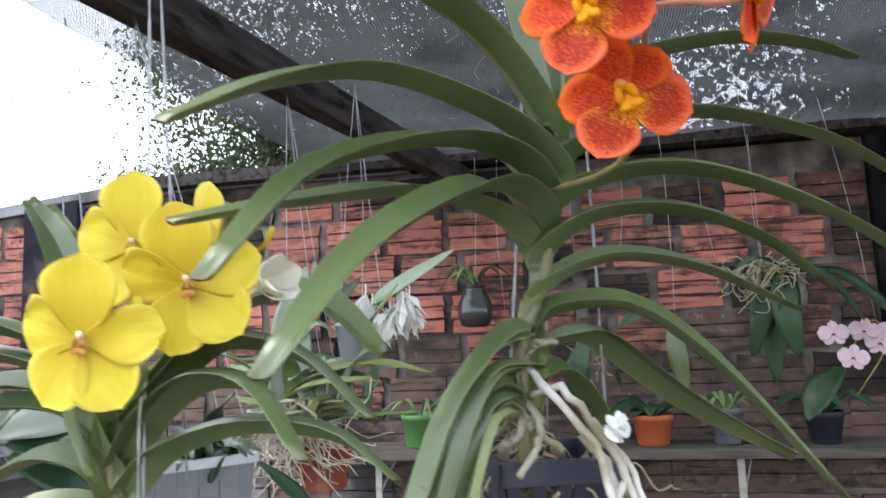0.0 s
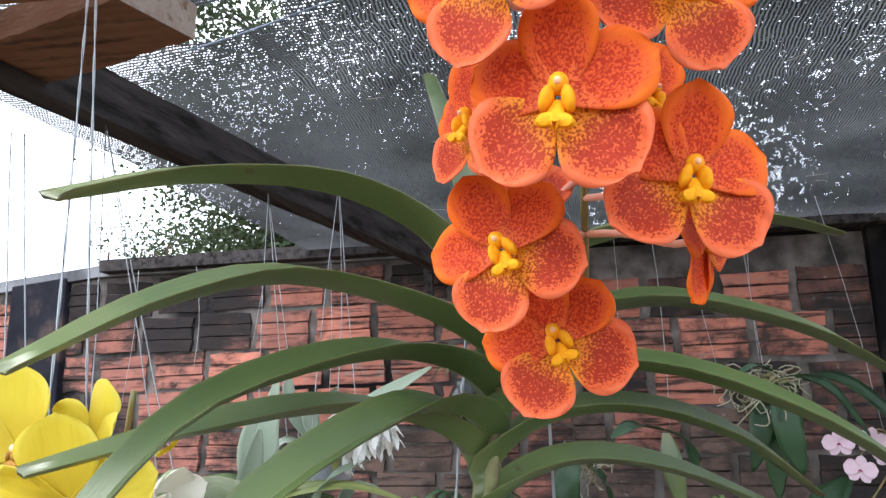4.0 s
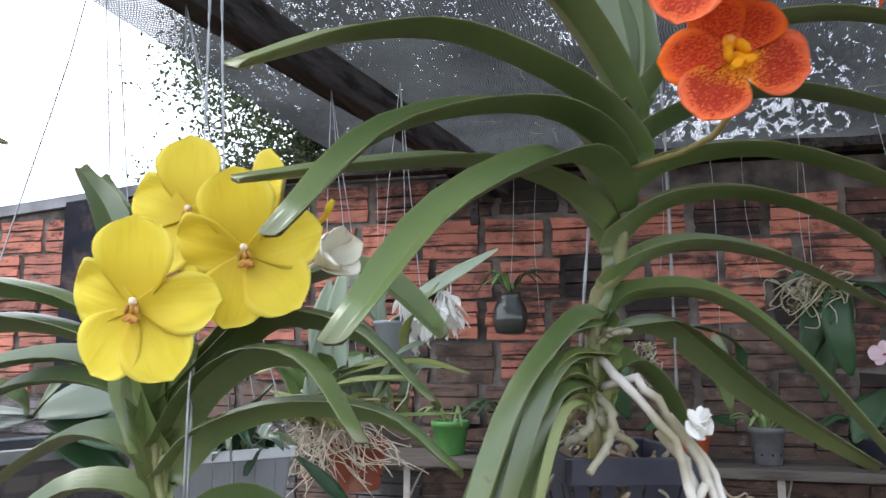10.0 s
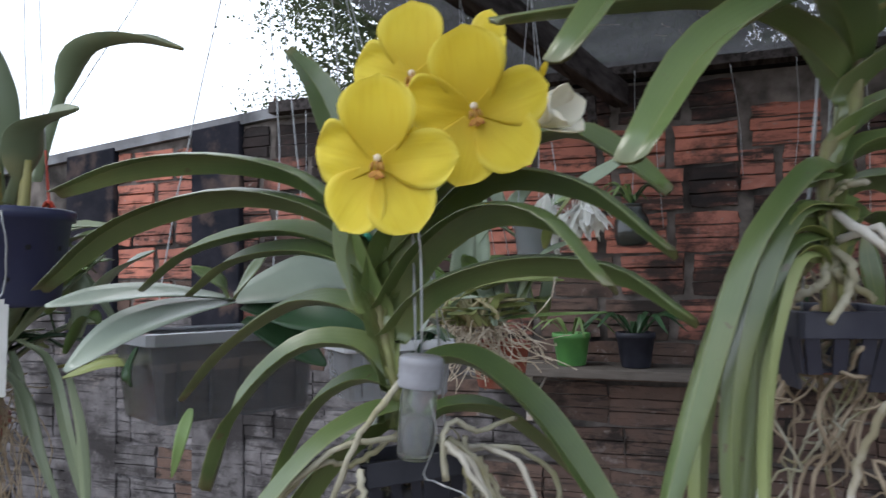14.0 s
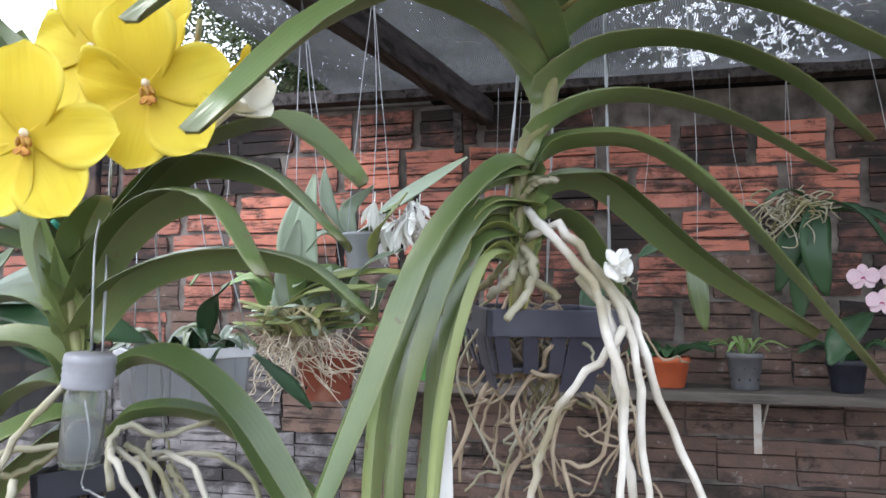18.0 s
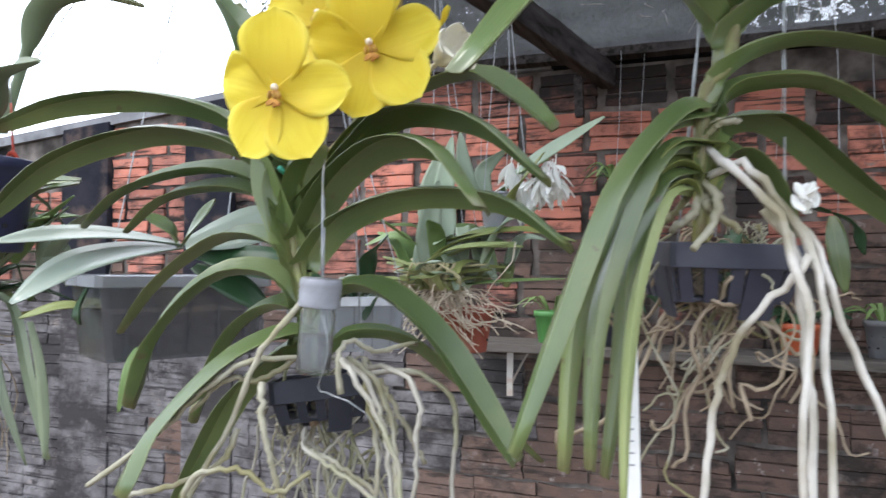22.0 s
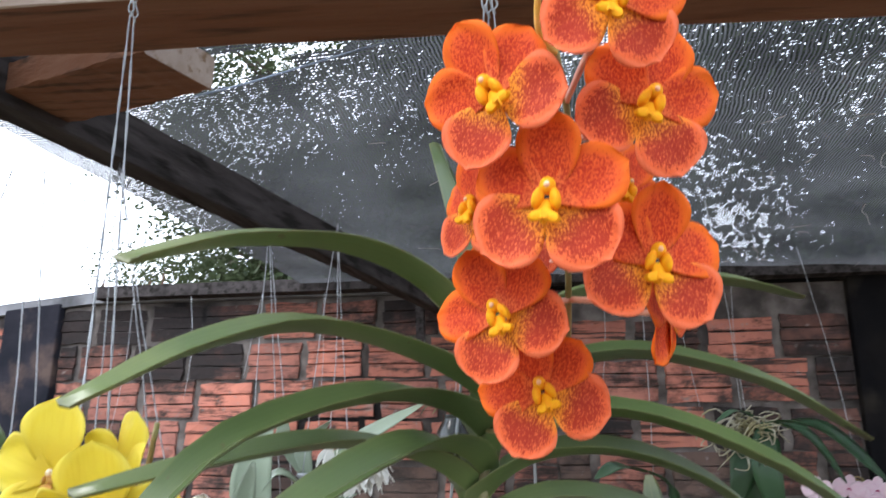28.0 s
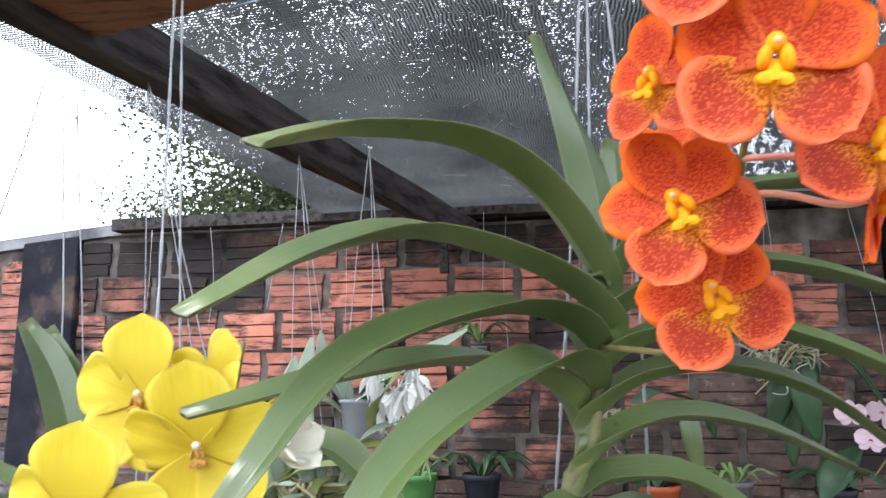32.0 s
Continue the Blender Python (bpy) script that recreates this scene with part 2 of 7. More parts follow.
def petal_mat(name, base, spot, edge, claw, spot_scale, spots, rim, claw_to, sides=0.3):
    """A petal: ground colour, round spots that fade to the rim, a paler rim and another ground colour at the claw."""
    m = bpy.data.materials.new(name)
    m.use_nodes = True
    n, l = m.node_tree.nodes, m.node_tree.links
    b = n["Principled BSDF"]
    b.inputs["Roughness"].default_value = 0.5
    b.inputs["Specular IOR Level"].default_value = 0.3
    tc = n.new("ShaderNodeTexCoord")

    def ranged(src, lo, hi, a=0.0, z=1.0):
        r = n.new("ShaderNodeMapRange")
        r.interpolation_type = "SMOOTHSTEP"
        for key, val in (("From Min", lo), ("From Max", hi), ("To Min", a), ("To Max", z)):
            r.inputs[key].default_value = val
        l.new(src, r.inputs[0])
        return r.outputs[0]

    def times(a, b2):
        x = n.new("ShaderNodeMath")
        x.operation = "MULTIPLY"
        l.new(a, x.inputs[0])
        l.new(b2, x.inputs[1])
        return x.outputs[0]

    def mixed(fac, a, c):
        x = n.new("ShaderNodeMix")
        x.data_type = "RGBA"
        l.new(fac, x.inputs[0])
        for src, k in ((a, 6), (c, 7)):
            if isinstance(src, tuple):
                x.inputs[k].default_value = (*src, 1)
            else:
                l.new(src, x.inputs[k])
        return x.outputs[2]

    mp = n.new("ShaderNodeMapping")
    mp.inputs["Scale"].default_value = (1.0, 0.7, 1.0)
    oi = n.new("ShaderNodeObjectInfo")
    l.new(tc.outputs["Object"], mp.inputs[0])
    l.new(oi.outputs["Random"], mp.inputs["Location"])
    big, vor, vein = n.new("ShaderNodeTexNoise"), n.new("ShaderNodeTexVoronoi"), n.new("ShaderNodeTexNoise")
    big.inputs["Scale"].default_value, big.inputs["Detail"].default_value = 110, 3
    vor.inputs["Scale"].default_value = spot_scale
    vein.inputs["Scale"].default_value, vein.inputs["Detail"].default_value = 1.0, 3
    vm = n.new("ShaderNodeMapping")
    vm.inputs["Scale"].default_value = (420, 45, 60)
    l.new(mp.outputs[0], vm.inputs[0])
    l.new(vm.outputs[0], vein.inputs["Vector"])
    for t in (big, vor):
        l.new(mp.outputs[0], t.inputs["Vector"])
    # distance from the petal's middle, in its own box
    sub, mul, ln = n.new("ShaderNodeVectorMath"), n.new("ShaderNodeVectorMath"), n.new("ShaderNodeVectorMath")
    sub.operation, mul.operation, ln.operation = "SUBTRACT", "MULTIPLY", "LENGTH"
    sub.inputs[1].default_value = (0.5, 0.46, 0.5)
    mul.inputs[1].default_value = (1, 0.9, 0)
    l.new(tc.outputs["Generated"], sub.inputs[0])
    l.new(sub.outputs[0], mul.inputs[0])
    l.new(mul.outputs[0], ln.inputs[0])
    far = ranged(ln.outputs["Value"], rim, 0.52)
    sep = n.new("ShaderNodeSeparateXYZ")
    l.new(tc.outputs["Generated"], sep.inputs[0])
    ground = mixed(ranged(sep.outputs[1], 0.08, claw_to, 1.0, 0.0), base, claw)
    ground = mixed(ranged(vein.outputs[0], 0.45, 0.75, 0.0, 0.35), ground, spot)
    ground = mixed(far, ground, edge)
    dots = ranged(vor.outputs["Distance"], 0.28, 0.52, 1.0, 0.0)
    dots = times(times(dots, ranged(big.outputs[0], 0.25, 0.5, 0.6, 1.0)), ranged(ln.outputs["Value"], rim * 0.8, 0.47, spots, 0.0))
    last = mixed(dots, ground, spot)
    l.new(last, b.inputs["Base Color"])
    bp = n.new("ShaderNodeBump")
    bp.inputs["Strength"].default_value, bp.inputs["Distance"].default_value = 0.35, 0.0012
    l.new(vein.outputs[0], bp.inputs["Height"])
    l.new(bp.outputs[0], b.inputs["Normal"])
    tr, mx = n.new("ShaderNodeBsdfTranslucent"), n.new("ShaderNodeMixShader")
    l.new(last, tr.inputs[0])
    mx.inputs[0].default_value = sides
    l.new(b.outputs[0], mx.inputs[1])
    l.new(tr.outputs[0], mx.inputs[2])
    l.new(mx.outputs[0], n["Material Output"].inputs[0])
    return m


def mottled_petal(name, ground, blotch, rim_col, claw_col, dense, claw_to, claw_dense, rim, sides=0.3):
    """A petal mottled with small dark blotches: crowded in the middle, thinning to a plain rim, on another ground at the claw."""
    m = bpy.data.materials.new(name)
    m.use_nodes = True
    n, l = m.node_tree.nodes, m.node_tree.links
    b = n["Principled BSDF"]
    b.inputs["Roughness"].default_value = 0.55
    b.inputs["Specular IOR Level"].default_value = 0.18
    tc, oi = n.new("ShaderNodeTexCoord"), n.new("ShaderNodeObjectInfo")

    def ranged(src, lo, hi, a=0.0, z=1.0):
        r = n.new("ShaderNodeMapRange")
        r.interpolation_type = "SMOOTHSTEP"
        for key, val in (("From Min", lo), ("From Max", hi), ("To Min", a), ("To Max", z)):
            r.inputs[key].default_value = val
        l.new(src, r.inputs[0])
        return r.outputs[0]

    def maths(op, a, c):
        x = n.new("ShaderNodeMath")
        x.operation = op
        for k, src in enumerate((a, c)):
            if isinstance(src, float):
                x.inputs[k].default_value = src
            else:
                l.new(src, x.inputs[k])
        return x.outputs[0]

    def mixed(fac, a, c):
        x = n.new("ShaderNodeMix")
        x.data_type = "RGBA"
        l.new(fac, x.inputs[0])
        for src, k in ((a, 6), (c, 7)):
            if isinstance(src, tuple):
                x.inputs[k].default_value = (*src, 1)
            else:
                l.new(src, x.inputs[k])
        return x.outputs[2]

    def noised(scale, detail, squash):
        mp, t = n.new("ShaderNodeMapping"), n.new("ShaderNodeTexNoise")
        mp.inputs["Scale"].default_value = squash
        l.new(tc.outputs["Object"], mp.inputs[0])
        l.new(oi.outputs["Random"], mp.inputs["Location"])
        t.inputs["Scale"].default_value, t.inputs["Detail"].default_value, t.inputs["Distortion"].default_value = scale, detail, 0.3
        l.new(mp.outputs[0], t.inputs["Vector"])
        return t.outputs[0]

    fine, broad, vein = noised(1250, 2, (1.0, 0.8, 1.0)), noised(120, 3, (1, 1, 1)), noised(1.0, 3, (420, 45, 60))
    sub, mul, ln = n.new("ShaderNodeVectorMath"), n.new("ShaderNodeVectorMath"), n.new("ShaderNodeVectorMath")
    sub.operation, mul.operation, ln.operation = "SUBTRACT", "MULTIPLY", "LENGTH"
    sub.inputs[1].default_value = (0.5, 0.42, 0.5)
    mul.inputs[1].default_value = (1, 0.88, 0)
    l.new(tc.outputs["Generated"], sub.inputs[0])
    l.new(sub.outputs[0], mul.inputs[0])
    l.new(mul.outputs[0], ln.inputs[0])
    sep = n.new("ShaderNodeSeparateXYZ")
    l.new(tc.outputs["Generated"], sep.inputs[0])
    out = maths("ADD", ln.outputs["Value"], maths("MULTIPLY", maths("SUBTRACT", broad, 0.5), 0.16))
    claw = ranged(sep.outputs[1], 0.10, claw_to, 1.0, 0.0)
    col = mixed(claw, ground, claw_col)
    col = mixed(ranged(out, rim, 0.47), col, rim_col)
    crowd = maths("MULTIPLY", ranged(out, rim * 0.7, 0.50, dense, -0.12), ranged(sep.outputs[1], 0.10, claw_to, claw_dense, 1.0))
    spots = ranged(maths("ADD", fine, crowd), 0.57, 0.69, 0.0, 0.8)
    col = mixed(spots, col, blotch)
    col = mixed(ranged(vein, 0.50, 0.75, 0.0, 0.30), col, blotch)
    l.new(col, b.inputs["Base Color"])
    bp = n.new("ShaderNodeBump")
    bp.inputs["Strength"].default_value, bp.inputs["Distance"].default_value = 0.4, 0.0012
    l.new(vein, bp.inputs["Height"])
    l.new(bp.outputs[0], b.inputs["Normal"])
    tr, mx = n.new("ShaderNodeBsdfTranslucent"), n.new("ShaderNodeMixShader")
    l.new(col, tr.inputs[0])
    mx.inputs[0].default_value = sides
    l.new(b.outputs[0], mx.inputs[1])
    l.new(tr.outputs[0], mx.inputs[2])
    l.new(mx.outputs[0], n["Material Output"].inputs[0])
    return m


M_ORANGE_PETAL = mottled_petal("orange_petal", (0.82, 0.125, 0.026), (0.50, 0.022, 0.009), (0.90, 0.185, 0.018), (0.84, 0.18, 0.05), 0.15, 0.34, 0.85, 0.33)
M_ORANGE_SEPAL = mottled_petal("orange_sepal", (0.80, 0.145, 0.045), (0.36, 0.016, 0.009), (0.85, 0.195, 0.080), (0.94, 0.38, 0.03), 0.225, 0.52, 0.35, 0.42)
M_ORANGE_LIP = mat("yellow_lip", (0.92, 0.47, 0.012), 0.6, spec=0.2, colour2=(0.88, 0.30, 0.010), scale=260, translucent=0.2)
# darker towards the claw, paler at the rim: soft shading put into colour
M_YELLOW_PETAL = petal_mat("yellow_petal", (0.85, 0.725, 0.080), (0.74, 0.58, 0.045), (0.90, 0.80, 0.15), (0.69, 0.53, 0.038), 60, 0.14, 0.36, 0.7, 0.5)
M_THROAT = mat("golden_throat", (0.62, 0.40, 0.09), 0.5, colour2=(0.45, 0.19, 0.05), scale=320, translucent=0.2)
M_YELLOW_LIP = mat("ochre_lip", (0.60, 0.33, 0.07), 0.6, spec=0.2, colour2=(0.36, 0.09, 0.035), scale=330, translucent=0.2)
M_COLUMN = mat("cream_column", (0.88, 0.55, 0.10), 0.5, colour2=(0.86, 0.60, 0.18), scale=150, translucent=0.2)
M_CAP = mat("pale_anther_cap", (0.80, 0.45, 0.24), 0.6, colour2=(0.78, 0.36, 0.22), scale=300)
M_COLUMN_WHITE = mat("white_column", (0.88, 0.84, 0.72), 0.6, spec=0.2, colour2=(0.82, 0.60, 0.34), scale=240, translucent=0.2)
M_BUD = mat("golden_bud", (0.74, 0.33, 0.04), 0.5, colour2=(0.82, 0.48, 0.12), scale=70, translucent=0.15, bump=0.15)


# ---- helpers of this scene ----
def obj(name, verts, faces, material, parent=None, label="", smooth=True):
    me = bpy.data.meshes.new(name)
    me.from_pydata(verts, [], faces)
    me.update()
    if smooth:
        me.polygons.foreach_set("use_smooth", [True] * len(me.polygons))
    me.materials.append(material)
    ob = new(name, me)
    if parent:
        ob.parent = parent
    if label:
        ob["label"] = label
    return ob


def part(name, bm, material, parent=None, label="", smooth=False):
    me = bpy.data.meshes.new(name)
    bmesh.ops.recalc_face_normals(bm, faces=bm.faces)
    bm.to_mesh(me)
    bm.free()
    if smooth:
        me.polygons.foreach_set("use_smooth", [True] * len(me.polygons))
    me.materials.append(material)
    ob = new(name, me)
    if parent:
        ob.parent = parent
    if label:
        ob["label"] = label
    return ob


def share(name, me, parent, m):
    ob = new(name, me)
    ob.parent = parent
    ob.matrix_basis = m
    return ob


def thing(name, label, category, group="", kind="", at=(0, 0, 0)):
    ob = new(name)
    ob.empty_display_size = 0.05
    ob.location = at
    return tagged(ob, label, category, group, kind)


def box(bm, lo, hi, bevel=0.0):
    c = [(a + b) / 2 for a, b in zip(lo, hi)]
    r = bmesh.ops.create_cube(bm, size=1, matrix=Matrix.LocRotScale(c, None, [b - a for a, b in zip(lo, hi)]))
    if bevel:
        es = {e for v in r["verts"] for e in v.link_edges}
        bmesh.ops.bevel(bm, geom=list(es), offset=bevel, segments=2, affect="EDGES", profile=0.6)


def spline(points, n):
    """Points along a smooth curve through the given ones."""
    p = [Vector(q) for q in points]
    p = [2 * p[0] - p[1]] + p + [2 * p[-1] - p[-2]]
    out = []
    segs = len(p) - 3
    for k in range(n + 1):
        u = k / n * segs
        i = min(int(u), segs - 1)
        f = u - i
        a, b, c, d = p[i:i + 4]
        out.append(0.5 * ((2 * b) + (c - a) * f + (2 * a - 5 * b + 4 * c - d) * f * f + (3 * b - a - 3 * c + d) * f ** 3))
    return out


def tube_mesh(points, r0, r1=None, n=14, sides=6, wobble=0.0, seed=0):
    """Vertices and faces of a tapering tube along a curve."""
    rnd = random.Random(seed)
    pts = spline(points, n)
    if wobble:
        pts = [q + Vector((rnd.uniform(-1, 1), rnd.uniform(-1, 1), rnd.uniform(-1, 1))) * wobble * (0 if i in (0,) else 1) for i, q in enumerate(pts)]
    r1 = r0 if r1 is None else r1
    verts, faces = [], []
    u = Vector((0.3, 0.5, 0.81)).normalized()
    for i, q in enumerate(pts):
        t = (pts[min(i + 1, n)] - pts[max(i - 1, 0)]).normalized()
        u = (u - t * u.dot(t))
        if u.length < 1e-4:
            u = t.orthogonal()
        u.normalize()
        v = t.cross(u)
        r = r0 + (r1 - r0) * i / n
        if wobble:
            r *= rnd.uniform(0.85, 1.15)
        for k in range(sides):
            a = 2 * math.pi * k / sides
            verts.append(q + u * (r * math.cos(a)) + v * (r * math.sin(a)))
    for i in range(n):
        for k in range(sides):
            a, b = i * sides + k, i * sides + (k + 1) % sides
            faces.append((a, b, b + sides, a + sides))
    faces.append(tuple(range(sides))[::-1])
    faces.append(tuple(range(n * sides, (n + 1) * sides)))
    return verts, faces


def tube(name, points, r0, material, parent=None, r1=None, n=14, sides=6, wobble=0.0, seed=0, label=""):
    v, f = tube_mesh(points, r0, r1, n, sides, wobble, seed)
    return obj(name, v, f, material, parent, label)


def tubes(name, many, material, parent=None, label="", sides=5):
    """Many thin tubes in one mesh: rows of (points, r0, r1, n, wobble, seed)."""
    vs, fs = [], []
    for points, r0, r1, n, wob, seed in many:
        v, f = tube_mesh(points, r0, r1, n, sides, wob, seed)
        o = len(vs)
        vs += v
        fs += [tuple(i + o for i in q) for q in f]
    return obj(name, vs, fs, material, parent, label)


def leaf(parent, points, width, material=None, fold=0.36, n=22, tip=0.28, thick=0.0016, name="leaf", tilt=0.0, base=0.66, notch=0.5, broad=False, label="", stalk=0.0):
    """A thick strap leaf along a curve: folded along its keel, with a slanting bitten tip; broad: an oval blade."""
    if material is None:          # the two large plants carry the widest straps
        width, base = width * 1.10, base * 0.62
    pts = spline(points, n)
    side = None
    verts, faces = [], []
    cols = (-1, -0.6, 0, 0.6, 1)
    length = sum((b - a).length for a, b in zip(pts, pts[1:]))
    for i, q in enumerate(pts):
        s = i / n
        t = (pts[min(i + 1, n)] - pts[max(i - 1, 0)]).normalized()
        sd = t.cross(Vector((0, 0, 1)))
        steep = max(0.0, 1 - sd.length / 0.6)
        across = Vector((0.93, 0.36, 0))
        across = across if sd.dot(across) >= 0 else -across
        sd = sd * (1 - steep) + across * steep
        if side is not None and sd.dot(side) < 0:
            sd = -sd
        sd.normalize()
        if side is not None:
            sd = (side * 0.6 + sd * 0.4)
            sd = (sd - t * sd.dot(t)).normalized()
        side = sd
        up = sd.cross(t).normalized()
        # the far wing lifts towards the tip
        a = (0.6 if broad else 0.44) * min(1.0, max(0.0, s - 0.12) * 1.5) * sd.y * (1 - steep)
        sd, up = sd * math.cos(a) + up * math.sin(a), up * math.cos(a) - sd * math.sin(a)
        if tilt:
            sd, up = sd * math.cos(tilt) + up * math.sin(tilt), up * math.cos(tilt) - sd * math.sin(tilt)
        if broad:
            u = max(0.0, s - stalk) / (1 - stalk)
            w = width * 0.5 * max(0.16 if stalk else 0.12, math.sin(math.pi * min(1, (u * 0.93 + 0.05)) ** 0.85) ** 0.75)
            if i == n:
                w = width * 0.06
        else:
            w = width * 0.5 * (base + (1 - base) * min(1, s * (3 if material else 2.3)) ** (1.0 if material else 1.25))
            if s > 1 - tip:
                w *= 1 - 0.58 * ((s - 1 + tip) / tip) ** 1.5
        th = 2 * fold * (1 - 0.45 * s) if not broad else 2 * fold
        for lay in (0, 1):
            for c in cols:
                h = abs(c) ** 1.25 * w * math.sin(th)
                slant = t * (notch * w * (0.5 * c + (0.35 if abs(c) == 0.6 else 0))) if i == n and not broad else Vector()
                verts.append(q + sd * (c * w * math.cos(th)) + up * (h - lay * thick * (1.0 if abs(c) < 1 else 0.3)) + slant)
    k = len(cols)
    for i in range(n):
        a, b = i * 2 * k, (i + 1) * 2 * k
        for j in range(k - 1):
            faces.append((a + j, a + j + 1, b + j + 1, b + j))
            faces.append((a + k + j + 1, a + k + j, b + k + j, b + k + j + 1))
        faces.append((a, b, b + k, a + k))
        faces.append((a + k - 1, a + 2 * k - 1, b + 2 * k - 1, b + k - 1))
    e = n * 2 * k
    faces.append(tuple(range(e, e + k)) + tuple(range(e + 2 * k - 1, e + k - 1, -1)))
    ob = obj(name, verts, faces, material or M_LEAF, parent, label)
    for key, vals in (("along", [i / n for i in range(n + 1) for _ in range(10)]), ("across", list(cols) * (2 * n + 2))):
        ob.data.attributes.new(key, "FLOAT", "POINT").data.foreach_set("value", vals)
    if not broad:                 # crisp keel and rims
        sharp = ob.data.attributes.new("sharp_edge", "BOOLEAN", "EDGE")
        crisp = {2, 7, 0, 4, 5, 9}
        sharp.data.foreach_set("value", [a % 10 == c % 10 and a % 10 in crisp for a, c in (e.vertices for e in ob.data.edges)])
    return ob


def petal_mesh(name, length, width, cup, material, belly=0.6, curl=0.0, ruffle=0.0, claw=0.22, seed=0, nu=10, nv=13, thick=0.0006, twist=0.0):
    """A petal that grows along +y from the origin, face to +z."""
    rnd = random.Random(seed)
    ph = rnd.uniform(0, 6)
    verts, faces = [], []
    rows = []
    for i in range(nv + 1):
        s = i / nv
        s2 = math.sin(s * math.pi / 2)
        if s2 < belly:
            w = claw + (1 - claw) * math.sin(s2 / belly * math.pi / 2) ** 1.1
        else:
            w = max(0.10, math.sqrt(max(0.0, 1 - ((s2 - belly) / (1 - belly)) ** 2.0)))
        rows.append((s2, w))
    for lay in (0, 1):
        for s, w in rows:
            for j in range(nu + 1):
                c = -1 + 2 * j / nu
                x = c * w * width / 2
                y = s * length * (1 - 0.04 * c * c)
                z = cup * (c * c * w * w * width * 0.5 + 0) - curl * length * s * s
                z += ruffle * length * math.sin(c * 5 + s * 6 + ph) * s * abs(c) * w
                z += 0.02 * length * math.exp(-(c * 6) ** 2) * s * -1 + twist * x * s
                verts.append((x, y, z - lay * thick))
    m = (nv + 1) * (nu + 1)
    for i in range(nv):
        for j in range(nu):
            a = i * (nu + 1) + j
            faces.append((a, a + 1, a + nu + 2, a + nu + 1))
            faces.append((m + a + 1, m + a, m + a + nu + 1, m + a + nu + 2))
    for i in range(nv):
        for j in (0, nu):
            a, b = i * (nu + 1) + j, (i + 1) * (nu + 1) + j
            faces.append((a, b, m + b, m + a) if j == 0 else (b, a, m + a, m + b))
    me = bpy.data.meshes.new(name)
    me.from_pydata(verts, [], faces)
    me.update()
    me.polygons.foreach_set("use_smooth", [True] * len(me.polygons))
    me.materials.append(material)
    return me


def blob(name, rows, material, sides=12):
    """A turned solid from (radius, height) rows along +z."""
    verts, faces = [], []
    for r, z in rows:
        for k in range(sides):
            a = 2 * math.pi * k / sides
            verts.append((r * math.cos(a), r * math.sin(a), z))
    for i in range(len(rows) - 1):
        for k in range(sides):
            a, b = i * sides + k, i * sides + (k + 1) % sides
            faces.append((a, b, b + sides, a + sides))
    faces.append(tuple(range(sides))[::-1])
    faces.append(tuple(range((len(rows) - 1) * sides, len(rows) * sides)))
    me = bpy.data.meshes.new(name)
    me.from_pydata(verts, [], faces)
    me.update()
    me.polygons.foreach_set("use_smooth", [True] * len(me.polygons))
    me.materials.append(material)
    return me


def turned(name, rows, material, parent, m, sides=28, label=""):
    ob = share(name, blob(name, rows, material, sides), parent, m)
    if label:
        ob["label"] = label
    return ob


def facing(at, normal, roll=0.0, scale=1.0):
    """A pose whose +z looks along normal and whose +y is as upright as can be."""
    z = Vector(normal).normalized()
    x = Vector((0, 0, 1)).cross(z).normalized()
    y = z.cross(x)
    m = Matrix((x, y, z)).transposed().to_4x4()
    return Matrix.Translation(at) @ m @ pose(0, 0, 0, 0, 0, roll) @ Matrix.Scale(scale, 4)


# ---- ground, wall, roof ----
WALL_Y, WALL_TOP = 2.708, 2.20
M_GROUND = mat("packed_earth", (0.16, 0.12, 0.09), 0.95, spec=0.1, colour2=(0.10, 0.08, 0.06), scale=6, colour3=(0.07, 0.09, 0.04), scale3=1.5, amount3=0.4, bump=0.6, bump_scale=40, world_space=True)
bm = bmesh.new()
bmesh.ops.create_grid(bm, x_segments=60, y_segments=60, size=60)
for v in bm.verts:
    v.co.z = -0.02 + 0.03 * noise.noise(v.co * 0.4)
tagged(part("ground", bm, M_GROUND, smooth=True), "dark packed earth with scattered green moss", "ground", kind="structure")



def settle(bm):
    """The wall's top sinks towards its far end."""
    for v in bm.verts:
        if v.co.z > 1.9 and v.co.x < -2.0:
            v.co.z += 0.09 * (v.co.x + 2.0)


M_MORTAR = mat("dirty_mortar", (0.165, 0.145, 0.134), 0.95, spec=0.1, colour2=(0.060, 0.052, 0.048), scale=14, colour3=(0.014, 0.013, 0.013), scale3=2.6, amount3=0.6, bump=0.8, bump_scale=45, world_space=True)
bm = bmesh.new()
box(bm, (-2.0, WALL_Y + 0.007, -0.05), (4.5, WALL_Y + 0.14, WALL_TOP))
box(bm, (-7.0, WALL_Y + 0.007, -0.05), (-2.0, WALL_Y + 0.14, WALL_TOP))
settle(bm)
wall = tagged(part("wall_north", bm, M_MORTAR), "garden wall of orange hollow bricks, stained black by algae", "wall", kind="structure")

